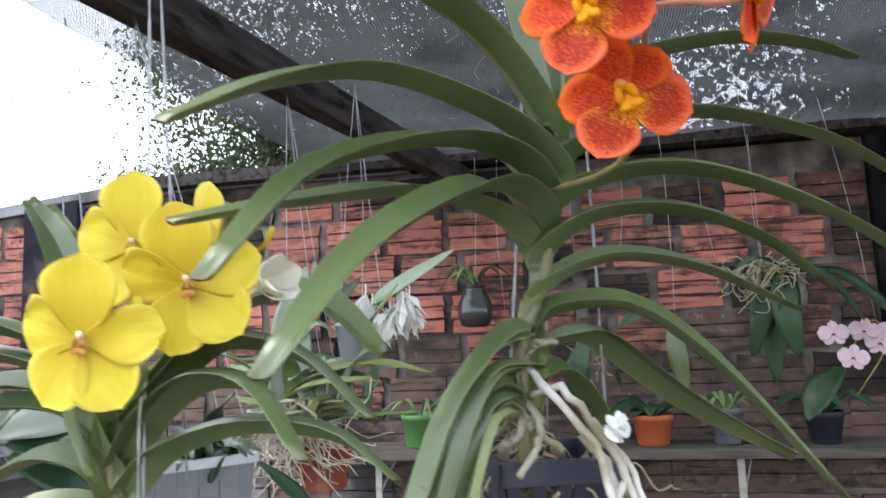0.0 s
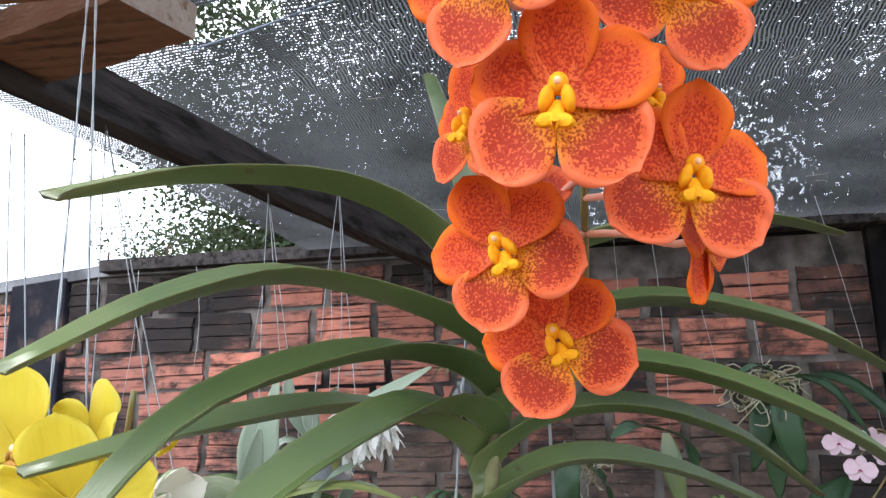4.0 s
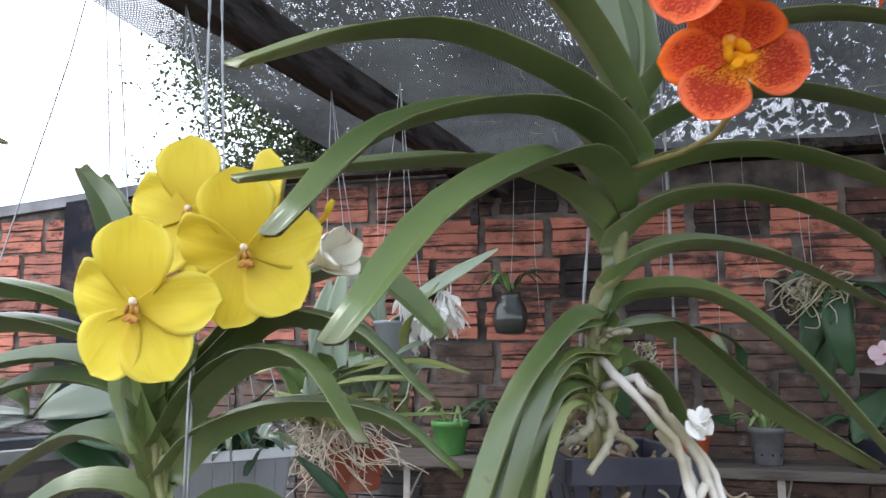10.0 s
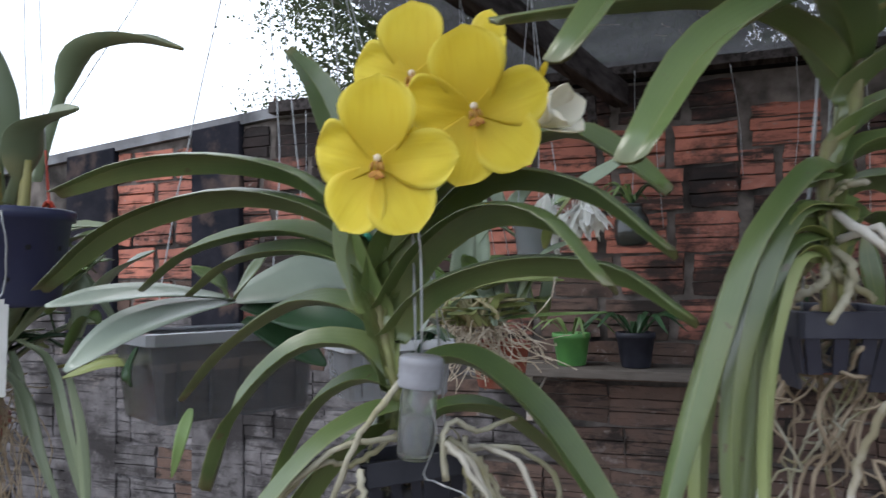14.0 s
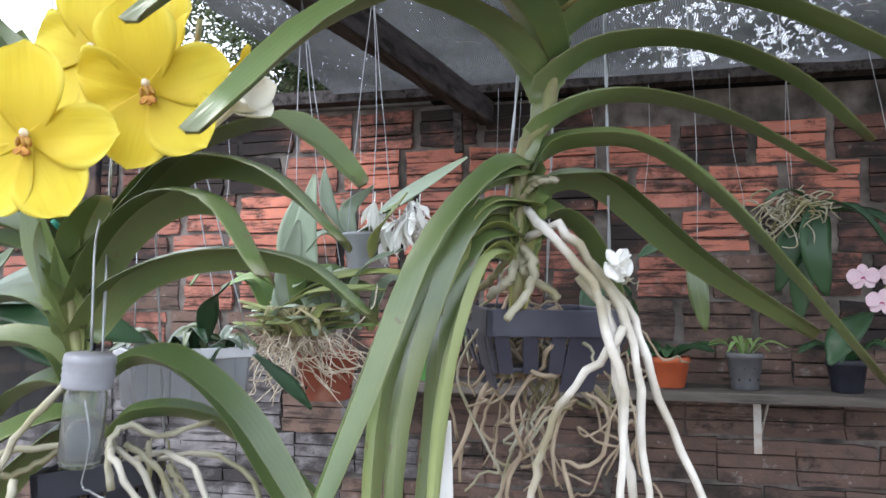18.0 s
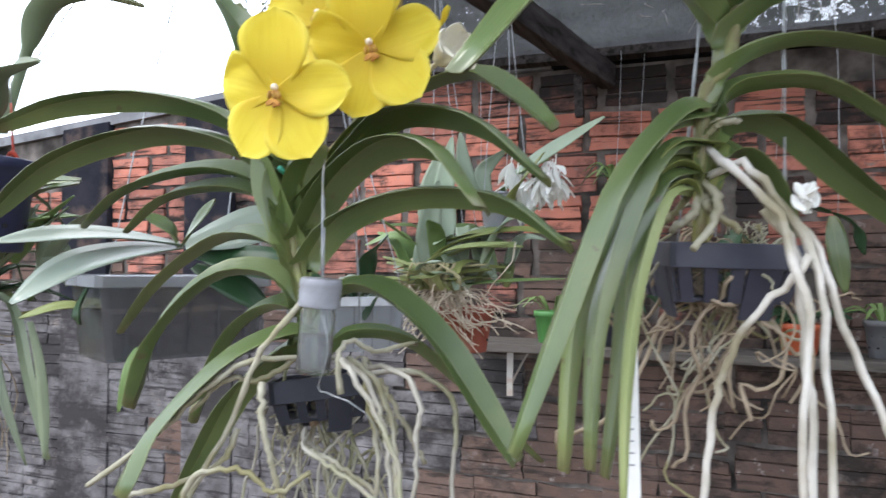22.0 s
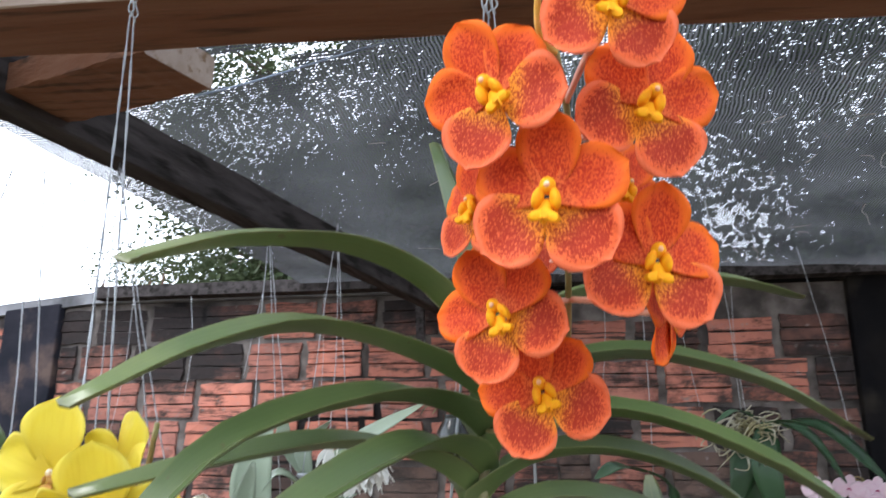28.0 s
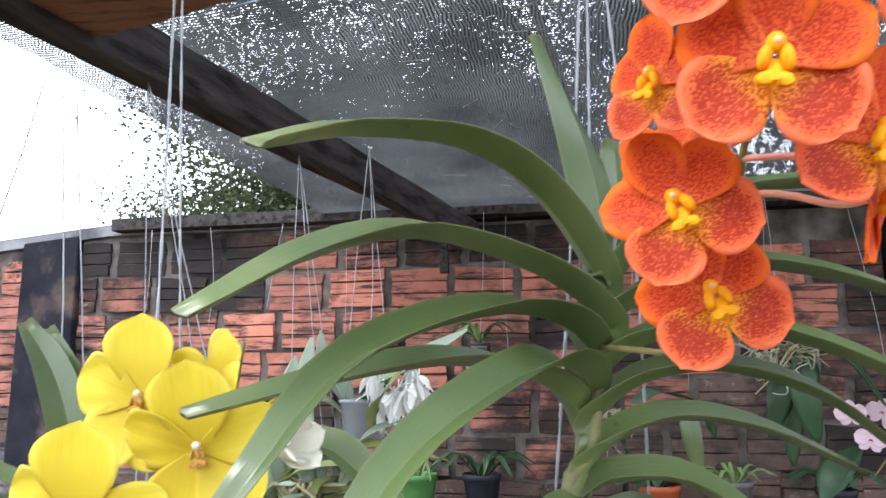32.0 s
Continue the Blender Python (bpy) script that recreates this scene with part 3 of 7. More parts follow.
# posts of dark concrete in the wall
# left posts are bluer and lighter: haze put into the concrete's colour
M_POST = mat("black_stained_concrete", (0.010, 0.011, 0.016), 0.9, spec=0.1, colour2=(0.022, 0.021, 0.028), scale=8, colour3=(0.085, 0.060, 0.052), scale3=7, amount3=0.35, bump=0.6, bump_scale=40, world_space=True)
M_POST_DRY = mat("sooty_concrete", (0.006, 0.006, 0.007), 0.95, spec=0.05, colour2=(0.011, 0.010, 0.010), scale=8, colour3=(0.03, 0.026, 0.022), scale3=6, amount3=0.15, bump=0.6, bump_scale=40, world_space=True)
POSTS = []
for x0, x1 in ((-3.16, -2.86), (-2.40, -2.14), (0.90, 1.07)):
    bm = bmesh.new()
    box(bm, (x0, WALL_Y - 0.03, 1.24 if x0 < 0 else -0.05), (x1, WALL_Y + 0.15, WALL_TOP + 0.02), 0.008)
    settle(bm)
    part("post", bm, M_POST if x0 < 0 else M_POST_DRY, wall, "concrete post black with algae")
    POSTS.append((x0, x1))
# ring beam and roof edge on top of the wall
bm = bmesh.new()
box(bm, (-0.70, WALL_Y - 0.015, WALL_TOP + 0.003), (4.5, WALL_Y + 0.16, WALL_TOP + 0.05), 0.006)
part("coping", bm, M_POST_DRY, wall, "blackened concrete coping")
bm = bmesh.new()
box(bm, (-2.0, WALL_Y - 0.02, WALL_TOP + 0.003), (-0.702, WALL_Y + 0.16, WALL_TOP + 0.05))
box(bm, (-7.0, WALL_Y - 0.02, WALL_TOP + 0.003), (-2.0, WALL_Y + 0.16, WALL_TOP + 0.05))
settle(bm)
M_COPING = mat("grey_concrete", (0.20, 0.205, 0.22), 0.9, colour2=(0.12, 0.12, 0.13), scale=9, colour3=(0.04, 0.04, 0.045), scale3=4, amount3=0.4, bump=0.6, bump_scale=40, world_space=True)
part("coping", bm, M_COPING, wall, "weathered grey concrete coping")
for x, h in ((-2.02, 0.075), (-1.80, 0.06), (-1.74, 0.09)):
    tube("rebar", [(x, WALL_Y + 0.06, WALL_TOP + 0.03), (x + 0.004, WALL_Y + 0.06, WALL_TOP + 0.05 + h / 2), (x + 0.006, WALL_Y + 0.06, WALL_TOP + 0.05 + h)], 0.005, M_RUST, wall, None, 4, 6)

# shade net stretched under the sky
M_NET = bpy.data.materials.new("shade_net")
M_NET.use_nodes = True
nn, nl = M_NET.node_tree.nodes, M_NET.node_tree.links
nb = nn["Principled BSDF"]
nb.inputs["Base Color"].default_value = (0.020, 0.021, 0.024, 1)
nb.inputs["Roughness"].default_value = 0.6
ngeo = nn.new("ShaderNodeNewGeometry")
nsep = nn.new("ShaderNodeSeparateXYZ")
nwarp, nadd, nsc = nn.new("ShaderNodeTexNoise"), nn.new("ShaderNodeVectorMath"), nn.new("ShaderNodeVectorMath")
nwarp.inputs["Scale"].default_value, nwarp.inputs["Detail"].default_value = 9, 4
nsc.operation, nadd.operation = "SCALE", "ADD"
nsc.inputs[3].default_value = 0.03
nl.new(ngeo.outputs["Position"], nwarp.inputs["Vector"])
nl.new(nwarp.outputs["Color"], nsc.inputs[0])
nl.new(nsc.outputs[0], nadd.inputs[0])
nl.new(ngeo.outputs["Position"], nadd.inputs[1])
nl.new(nadd.outputs[0], nsep.inputs[0])
net_threads = []
for axis, pitch, width in ((0, 0.0064, 0.46), (1, 0.0086, 0.58)):
    d = nn.new("ShaderNodeMath")
    d.operation = "DIVIDE"
    d.inputs[1].default_value = pitch
    nl.new(nsep.outputs[axis], d.inputs[0])
    fr = nn.new("ShaderNodeMath")
    fr.operation = "FRACT"
    nl.new(d.outputs[0], fr.inputs[0])
    c = nn.new("ShaderNodeMath")
    c.operation = "LESS_THAN"
    c.inputs[1].default_value = width
    nl.new(fr.outputs[0], c.inputs[0])
    net_threads.append(c)
nmax = nn.new("ShaderNodeMath")
nmax.operation = "MAXIMUM"
nl.new(net_threads[0].outputs[0], nmax.inputs[0])
nl.new(net_threads[1].outputs[0], nmax.inputs[1])
ntr, ntl, nmx, nmx2 = nn.new("ShaderNodeBsdfTransparent"), nn.new("ShaderNodeBsdfTranslucent"), nn.new("ShaderNodeMixShader"), nn.new("ShaderNodeMixShader")
nmx2.inputs[0].default_value = 0.5
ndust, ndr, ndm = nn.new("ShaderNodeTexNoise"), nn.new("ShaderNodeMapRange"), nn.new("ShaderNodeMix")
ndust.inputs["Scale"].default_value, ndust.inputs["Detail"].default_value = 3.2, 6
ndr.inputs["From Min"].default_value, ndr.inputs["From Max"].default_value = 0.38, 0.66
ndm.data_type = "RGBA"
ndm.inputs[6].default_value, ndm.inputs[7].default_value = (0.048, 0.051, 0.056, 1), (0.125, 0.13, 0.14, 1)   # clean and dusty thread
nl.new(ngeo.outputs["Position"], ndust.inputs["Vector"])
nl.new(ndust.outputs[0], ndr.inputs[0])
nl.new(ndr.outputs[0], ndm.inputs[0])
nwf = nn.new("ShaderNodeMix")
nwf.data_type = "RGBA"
nwf.inputs[6].default_value = (0.012, 0.012, 0.014, 1)   # black weft beside greyed warp: the weave's over-and-under shading put into thread colour
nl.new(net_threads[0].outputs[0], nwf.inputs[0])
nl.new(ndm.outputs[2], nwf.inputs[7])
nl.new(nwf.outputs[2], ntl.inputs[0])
nl.new(nb.outputs[0], nmx2.inputs[1])
nl.new(ntl.outputs[0], nmx2.inputs[2])
nl.new(nmax.outputs[0], nmx.inputs[0])
nl.new(ntr.outputs[0], nmx.inputs[1])
nl.new(nmx2.outputs[0], nmx.inputs[2])
nl.new(nmx.outputs[0], nn["Material Output"].inputs[0])
bm = bmesh.new()
bmesh.ops.create_grid(bm, x_segments=60, y_segments=120, size=1)
for v in bm.verts:
    x, y = -1.06 + (v.co.x + 1) * 2.75, 0.02 + (v.co.y + 1) * 1.40
    sag = 0.02 * noise.noise(Vector((x * 1.4, y * 1.4, 0))) + 0.006 * noise.noise(Vector((x * 7, y * 7, 3)))
    v.co = (x, y, 2.215 + 0.012 * (y - 0.6) + sag)
# a torn corner between the block and the front beam
bmesh.ops.delete(bm, geom=[f for f in bm.faces if -0.60 < f.calc_center_median().x < -0.37 and 0.935 < f.calc_center_median().y < 1.03 - 0.33 * (f.calc_center_median().x + 0.57)], context="FACES")
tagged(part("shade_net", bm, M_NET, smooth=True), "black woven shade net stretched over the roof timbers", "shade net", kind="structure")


tagged(tube("hem_cord", [(-0.62, 1.040, 2.214), (-0.50, 1.005, 2.212), (-0.36, 0.962, 2.214), (-0.26, 0.935, 2.216)], 0.0016, mat("blue_cord", (0.10, 0.14, 0.22), 0.6, colour2=(0.2, 0.24, 0.3), scale=200), None, None, 14, 6), "faded blue cord along the net's torn hem", "cord")
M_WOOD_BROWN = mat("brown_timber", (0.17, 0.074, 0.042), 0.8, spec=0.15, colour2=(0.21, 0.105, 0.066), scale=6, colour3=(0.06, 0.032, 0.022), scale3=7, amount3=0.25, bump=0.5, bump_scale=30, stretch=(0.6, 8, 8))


def timber(name, a, b, w, h, material, label, seed=0, face=None, end=None):
    """A rough sawn beam from a to b (centre line), w wide and h high."""
    rnd = random.Random(seed)
    a, b = Vector(a), Vector(b)
    t = (b - a).normalized()
    s = t.cross(Vector((0, 0, 1))).normalized()
    u = s.cross(t)
    n = 24
    ring = [(-1, -1), (-0.93, -1), (0.93, -1), (1, -0.93), (1, 0.93), (0.93, 1), (-0.93, 1), (-1, 0.93)]
    verts, faces = [], []
    for i in range(n + 1):
        q = a + (b - a) * i / n
        for p, r in ring:
            j = rnd.uniform(-0.0012, 0.0012)
            verts.append(q + s * (p * w / 2 + j) + u * (r * h / 2 + j))
    k = len(ring)
    for i in range(n):
        for j in range(k):
            faces.append((i * k + j, i * k + (j + 1) % k, (i + 1) * k + (j + 1) % k, (i + 1) * k + j))
    faces += [tuple(range(k))[::-1], tuple(range(n * k, n * k + k))]
    ob = obj(name, verts, faces, material, smooth=False)
    if face:                      # bleached side towards the garden, its daylight also put into the colour
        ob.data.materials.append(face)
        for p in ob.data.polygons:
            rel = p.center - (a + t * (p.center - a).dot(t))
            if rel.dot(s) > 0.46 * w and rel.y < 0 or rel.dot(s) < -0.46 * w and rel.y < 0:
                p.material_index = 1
    if end:                       # fresh-sawn far end
        ob.data.materials.append(end)
        ob.data.polygons[len(ob.data.polygons) - 1].material_index = len(ob.data.materials) - 1
    return tagged(ob, label, "beam", kind="structure")


timber("beam_front", (-1.7, 0.5975, 2.1465), (1.6, 0.5975, 1.9604), 0.09, 0.036, M_WOOD_BROWN, "roof beam with a bleached face, daylight painted in, and a dark brown underside", 1, M_WOOD_PALE)
timber("beam_cross", (-0.88, 0.15, 2.13), (-0.485, 2.68, 2.15), 0.05, 0.085, M_WOOD_DARK, "dark weathered timber running to the wall", 2)
timber("beam_back", (-1.95, 2.66, 2.235), (2.4, 2.66, 2.235), 0.07, 0.05, M_WOOD_DARK, "dark timber lying along the top of the wall", 3)
timber("beam_block", (-0.80, 0.86, 2.135), (-0.475, 0.76, 2.12), 0.11, 0.045, M_WOOD_BROWN, "short pale timber block beside the cross beam", 4, None, M_WOOD_PALE)
# bamboo stub under the beam's end
timber("beam_prop", (-0.585, 2.63, 2.15), (-0.58, 2.63, 2.0), 0.03, 0.03, M_WOOD_DARK, "short dark prop under the beam", 5)

# fallen twigs caught on the net
rnd = random.Random(9)
litter = []
for k in range(46):
    q = Vector((rnd.uniform(-0.5, 1.5), rnd.uniform(1.0, 2.65), 2.211))
    q.z += 0.012 * (q.y - 0.6) + 0.02 * noise.noise(Vector((q.x * 1.4, q.y * 1.4, 0)))
    a, pts = rnd.uniform(0, 6.3), [q]
    for j in range(3):
        a += rnd.uniform(-0.7, 0.7)
        pts.append(pts[-1] + Vector((math.cos(a), math.sin(a), 0)) * rnd.uniform(0.008, 0.03))
    litter.append((pts, 0.0013, 0.0008, 6, 0.0006, k))
for k in range(18):               # some hang through the mesh
    q = Vector((rnd.uniform(-0.3, 1.3), rnd.uniform(1.3, 2.6), 2.212))
    q.z += 0.012 * (q.y - 0.6) + 0.02 * noise.noise(Vector((q.x * 1.4, q.y * 1.4, 0)))
    pts = [q]
    for j in range(4):
        pts.append(pts[-1] + Vector((rnd.uniform(-0.014, 0.014), rnd.uniform(-0.01, 0.01), -rnd.uniform(0.006, 0.022))))
    litter.append((pts, 0.0013, 0.0008, 8, 0.0006, 100 + k))
tagged(tubes("fallen_twigs", litter, mat("bleached_twig", (0.28, 0.26, 0.24), 0.9, colour2=(0.17, 0.15, 0.13), scale=60), None, "", 4), "pale dry twigs lying caught on the shade net", "twigs", kind="stuff")

# ---- trees behind the wall ----
M_TREE_LEAF = mat("tree_foliage", (0.018, 0.031, 0.013), 0.7, spec=0.15, colour2=(0.036, 0.052, 0.02), scale=3, translucent=0.15, world_space=True)
# paler leaf copy for the left trees: bright veil put into its colour
M_TREE_VEILED = mat("veiled_foliage", (0.050, 0.068, 0.034), 0.6, spec=0.15, colour2=(0.075, 0.096, 0.045), scale=3, translucent=0.3, world_space=True)
M_BARK = mat("bark", (0.10, 0.08, 0.06), 0.9, colour2=(0.05, 0.04, 0.03), scale=9, bump=0.6)


def tree(base, height, crown_r, seed, clumps, leaves, label, size=1.0, foliage=None):
    """Tapered trunk, limbs and a crown of clumps of small leaves."""
    rnd = random.Random(seed)
    base = Vector(base)
    top = thing("tree", label, "tree", group="trees behind the wall", at=base)
    tips = []
    trunk = [Vector((0, 0, 0)), Vector((rnd.uniform(-.3, .3), rnd.uniform(-.3, .3), height * 0.3)), Vector((rnd.uniform(-.5, .5), 0, height * 0.62)), Vector((0, 0, height * 0.9))]
    tube("trunk", trunk, 0.17, M_BARK, top, 0.04, 14, 8, 0.02, seed)
    for k in range(11):
        h = height * rnd.uniform(0.22, 0.8)
        a = rnd.uniform(0, 2 * math.pi)
        p0 = spline(trunk, 20)[int(20 * min(0.95, h / (height * 0.9)))]
        end = p0 + Vector((math.cos(a), math.sin(a), rnd.uniform(0.15, 0.7))) * crown_r * rnd.uniform(0.7, 1.05)
        mid = (p0 + end) / 2 + Vector((0, 0, rnd.uniform(0, 0.5)))
        limbs = [([p0, mid, end], 0.055, 0.012, 8, 0.02, seed + k)]
        tips += [mid, end, (mid + end) / 2]
        for q in range(3):
            e2 = end + Vector((rnd.uniform(-1, 1), rnd.uniform(-1, 1), rnd.uniform(-0.4, 0.8))) * crown_r * 0.35
            limbs.append(([mid, (mid + e2) / 2 + Vector((0, 0, 0.1)), e2], 0.02, 0.005, 5, 0.01, seed + k * 7 + q))
            tips.append(e2)
        tubes("limb", limbs, M_BARK, top)
    verts, faces = [], []
    for c in range(clumps):
        t = rnd.choice(tips) + Vector((rnd.gauss(0, 1), rnd.gauss(0, 1), rnd.gauss(0, 1))) * crown_r * 0.13
        for q in range(leaves):
            p = t + Vector((rnd.gauss(0, 1), rnd.gauss(0, 1), rnd.gauss(0, 0.8))) * 0.2
            d = Vector((rnd.uniform(-1, 1), rnd.uniform(-1, 1), rnd.uniform(-1, 0.3))).normalized()
            s = d.orthogonal().normalized()
            s = (s * math.cos(q) + d.cross(s) * math.sin(q))
            L, w = rnd.uniform(0.045, 0.115) * size, rnd.uniform(0.015, 0.032) * size
            o = len(verts)
            verts += [p, p + d * L * 0.5 + s * w, p + d * L, p + d * L * 0.5 - s * w]
            faces.append((o, o + 1, o + 2, o + 3))
    obj("crown", verts, faces, foliage or M_TREE_LEAF, top, smooth=False)
    return top


tree((-2.25, 6.3, 0), 5.4, 1.7, 11, 380, 140, "leafy green tree seen through the net", 0.65, M_TREE_VEILED)
tree((-3.2, 7.6, 0), 5.9, 1.5, 83, 330, 120, "leafy green tree seen through the net", 0.7, M_TREE_VEILED)
tree((-0.6, 7.4, 0), 6.4, 2.6, 23, 620, 115, "broad dark green tree seen through the net", 0.75)
tree((2.3, 7.0, 0), 6.2, 2.6, 37, 330, 70, "dark green tree with pale gaps in its crown")
tree((5.2, 7.6, 0), 6.0, 2.7, 41, 320, 70, "dark green tree with long limbs")
tree((1.1, 5.6, 0), 3.2, 1.4, 61, 420, 70, "low dense dark tree close behind the wall")
tree((3.6, 5.9, 0), 3.3, 1.5, 67, 430, 70, "low dense dark tree close behind the wall")
tree((-0.7, 5.4, 0), 2.8, 1.1, 71, 300, 70, "low dense dark tree close behind the wall")
tree((-4.2, 9.9, 0), 5.2, 1.2, 53, 70, 50, "thin leafy tree against the bright sky", 0.7, M_TREE_VEILED)

# ---- flowers of the two large orchids ----
def pearl(name, rx, ry, rz, material):
    """A smooth egg with the three half axes."""
    me = blob(name, [(max(0.02, math.sin(math.pi * k / 8)), -math.cos(math.pi * k / 8)) for k in range(9)], material, 12)
    me.transform(Matrix.Diagonal((rx, ry, rz, 1)))
    return me


OP = petal_mesh("petal", 0.0285, 0.0245, 0.12, M_ORANGE_PETAL, 0.60, 0.08, 0.06, 0.24, 1)
OD = petal_mesh("petal", 0.0305, 0.0235, 0.16, M_ORANGE_PETAL, 0.62, -0.08, 0.06, 0.26, 2)
OS = petal_mesh("sepal", 0.0275, 0.0300, 0.20, M_ORANGE_SEPAL, 0.58, 0.02, 0.06, 0.26, 3)
OLIP = petal_mesh("lip", 0.0088, 0.0050, -0.5, M_ORANGE_LIP, 0.45, 0.10, 0.05, 0.85, 4, thick=0.0030)
OLOBE = pearl("lip_lobe", 0.0020, 0.0042, 0.0036, M_ORANGE_LIP)
OFLARE = petal_mesh("lip_flare", 0.0052, 0.0038, -0.35, M_ORANGE_LIP, 0.45, 0.20, 0.05, 0.8, 5, thick=0.0022)
OCOL = pearl("column", 0.0030, 0.0034, 0.0034, M_ORANGE_LIP)
OCAP = pearl("anther_cap", 0.0011, 0.0012, 0.0010, M_CAP)
YP = petal_mesh("petal", 0.0480, 0.042, 0.16, M_YELLOW_PETAL, 0.72, 0.08, 0.08, 0.22, 6, 12, 15)
YT = petal_mesh("petal", 0.0470, 0.037, 0.20, M_YELLOW_PETAL, 0.66, 0.22, 0.07, 0.24, 16, 12, 15, twist=0.55)
YD = petal_mesh("petal", 0.0535, 0.050, 0.22, M_YELLOW_PETAL, 0.62, -0.06, 0.03, 0.25, 7, 12, 15)
YS = petal_mesh("sepal", 0.0465, 0.0455, 0.14, M_YELLOW_PETAL, 0.58, 0.04, 0.035, 0.22, 8, 12, 15)
YLIP = petal_mesh("lip", 0.0056, 0.0036, -0.30, M_YELLOW_LIP, 0.55, 0.20, 0.04, 0.6, 9, thick=0.0014)
YFLARE = petal_mesh("lip_flare", 0.0058, 0.0036, -0.15, M_YELLOW_LIP, 0.5, 0.15, 0.05, 0.7, 10, thick=0.0014)
YLOBE = pearl("lip_lobe", 0.0011, 0.0030, 0.0024, M_THROAT)
YTHROAT = pearl("lip_throat", 0.0018, 0.0038, 0.0016, M_THROAT)
YCOL = pearl("column", 0.0024, 0.0025, 0.0030, M_COLUMN_WHITE)


def flower(plant, at, normal, roll, scale, kind, spike, label=""):
    """One open flower: column, lip, dorsal sepal, two petals, two lower sepals and its stalk to the spike."""
    yellow = kind == "yellow"
    m = facing(at, normal, roll, scale if yellow else scale * 1.07)
    rnd = random.Random(hash((round(at[0] * 1000), round(at[2] * 1000))) % 9999)
    a = Vector(at)
    back = -Vector(normal).normalized()
    s = Vector(spike) if yellow else min(spline(SPIKE, 60), key=lambda q: (q - Vector(spike)).length)
    ob = tube("flower", [a + back * 0.002, a + back * 0.016 + Vector((0, 0, -0.004)), (a + s) / 2 + back * 0.008, s], 0.0016 if not yellow else 0.0022, M_PEDICEL if not yellow else M_COLUMN, plant, 0.0017, 10, 6, label=label)
    j = lambda k: rnd.uniform(-k, k)
    if yellow:
        share("column", YCOL, ob, m @ pose(0, 0.0035, 0.0035, -20))
        share("lip_throat", YTHROAT, ob, m @ pose(0, -0.0012, 0.0028, 20))
        share("lip", YLIP, ob, m @ pose(0, -0.0040, 0.0038, 12, 0, 180))
        for sgn in (-1, 1):
            share("lip_flare", YFLARE, ob, m @ pose(0, -0.0050, 0.0046, 14, 0, 180 + sgn * 56))
            share("lip_lobe", YLOBE, ob, m @ pose(sgn * 0.0033, -0.0014, 0.0034, 15, 0, sgn * 14))
    else:
        bend = j(14)
        share("column", OCOL, ob, m @ pose(0, 0.0042, 0.003, -20))
        share("anther_cap", OCAP, ob, m @ pose(0, 0.0042, 0.0062))
        share("lip", OLIP, ob, m @ pose(0, -0.0005, 0.0035, 38, 0, 180 + bend))
        for sgn in (-1, 1):
            share("lip_lobe", OLOBE, ob, m @ pose(sgn * 0.0030, -0.0004, 0.0040, 0, sgn * 12, sgn * 14))
            share("lip_flare", OFLARE, ob, m @ pose(bend * 0.00012, -0.0062, 0.0066, 22, 0, 180 + sgn * 74 + bend))
    d, p, q = (YD, YP, YS) if yellow else (OD, OP, OS)
    share("dorsal_sepal", d, ob, m @ pose(0, 0.002, -0.0012, 8 + j(6), j(8), j(6)))
    for sgn in (-1, 1):
        share("petal", YT if yellow and sgn > 0 else p, ob, m @ pose(sgn * 0.002, 0.001, 0.0, -4 + j(9), sgn * (16 if yellow else 6) + j(12), -sgn * (76 if yellow else 60) + j(7) - (14 if yellow and sgn > 0 else 0)))
        share("sepal", q, ob, m @ pose(sgn * 0.002, -0.002, -0.0022, 4 + j(6), -sgn * 6 + j(6), -sgn * (150 if yellow else 129) + j(6)))
    return ob


# ---- orange vanda in its hanging basket ----
SPIKE = [(-0.060, 0.524, 1.656), (-0.012, 0.432, 1.652), (0.000, 0.403, 1.690), (0.004, 0.360, 1.740), (0.007, 0.322, 1.790), (0.003, 0.291, 1.812)]
orange_plant = thing("vanda_orchid", "vanda orchid with speckled orange flowers and long arching strap leaves", "orchid", at=(0, 0, 0))
tube("stem", [(-0.084, 0.515, 1.47), (-0.082, 0.527, 1.566), (-0.067, 0.528, 1.591), (-0.060, 0.529, 1.657), (-0.059, 0.524, 1.711)], 0.0052, M_STEM, orange_plant, 0.004, 20, 8, 0.0006, 3)
leaf(orange_plant, [(-0.060, 0.528, 1.664), (-0.058, 0.526, 1.685), (-0.056, 0.526, 1.698), (-0.090, 0.470, 1.743), (-0.125, 0.407, 1.757), (-0.163, 0.341, 1.746), (-0.181, 0.278, 1.722)], 0.0324)
leaf(orange_plant, [(-0.062, 0.528, 1.636), (-0.057, 0.529, 1.657), (-0.054, 0.529, 1.670), (-0.092, 0.482, 1.698), (-0.150, 0.423, 1.713), (-0.193, 0.368, 1.696), (-0.228, 0.314, 1.663)], 0.0336)
leaf(orange_plant, [(-0.072, 0.528, 1.581), (-0.068, 0.527, 1.602), (-0.072, 0.526, 1.615), (-0.100, 0.491, 1.637), (-0.142, 0.446, 1.645), (-0.196, 0.399, 1.635), (-0.246, 0.350, 1.620)], 0.0288)
leaf(orange_plant, [(-0.064, 0.528, 1.615), (-0.062, 0.528, 1.636), (-0.062, 0.528, 1.649), (-0.081, 0.484, 1.669), (-0.117, 0.428, 1.671), (-0.175, 0.367, 1.644), (-0.207, 0.314, 1.586)], 0.0336)
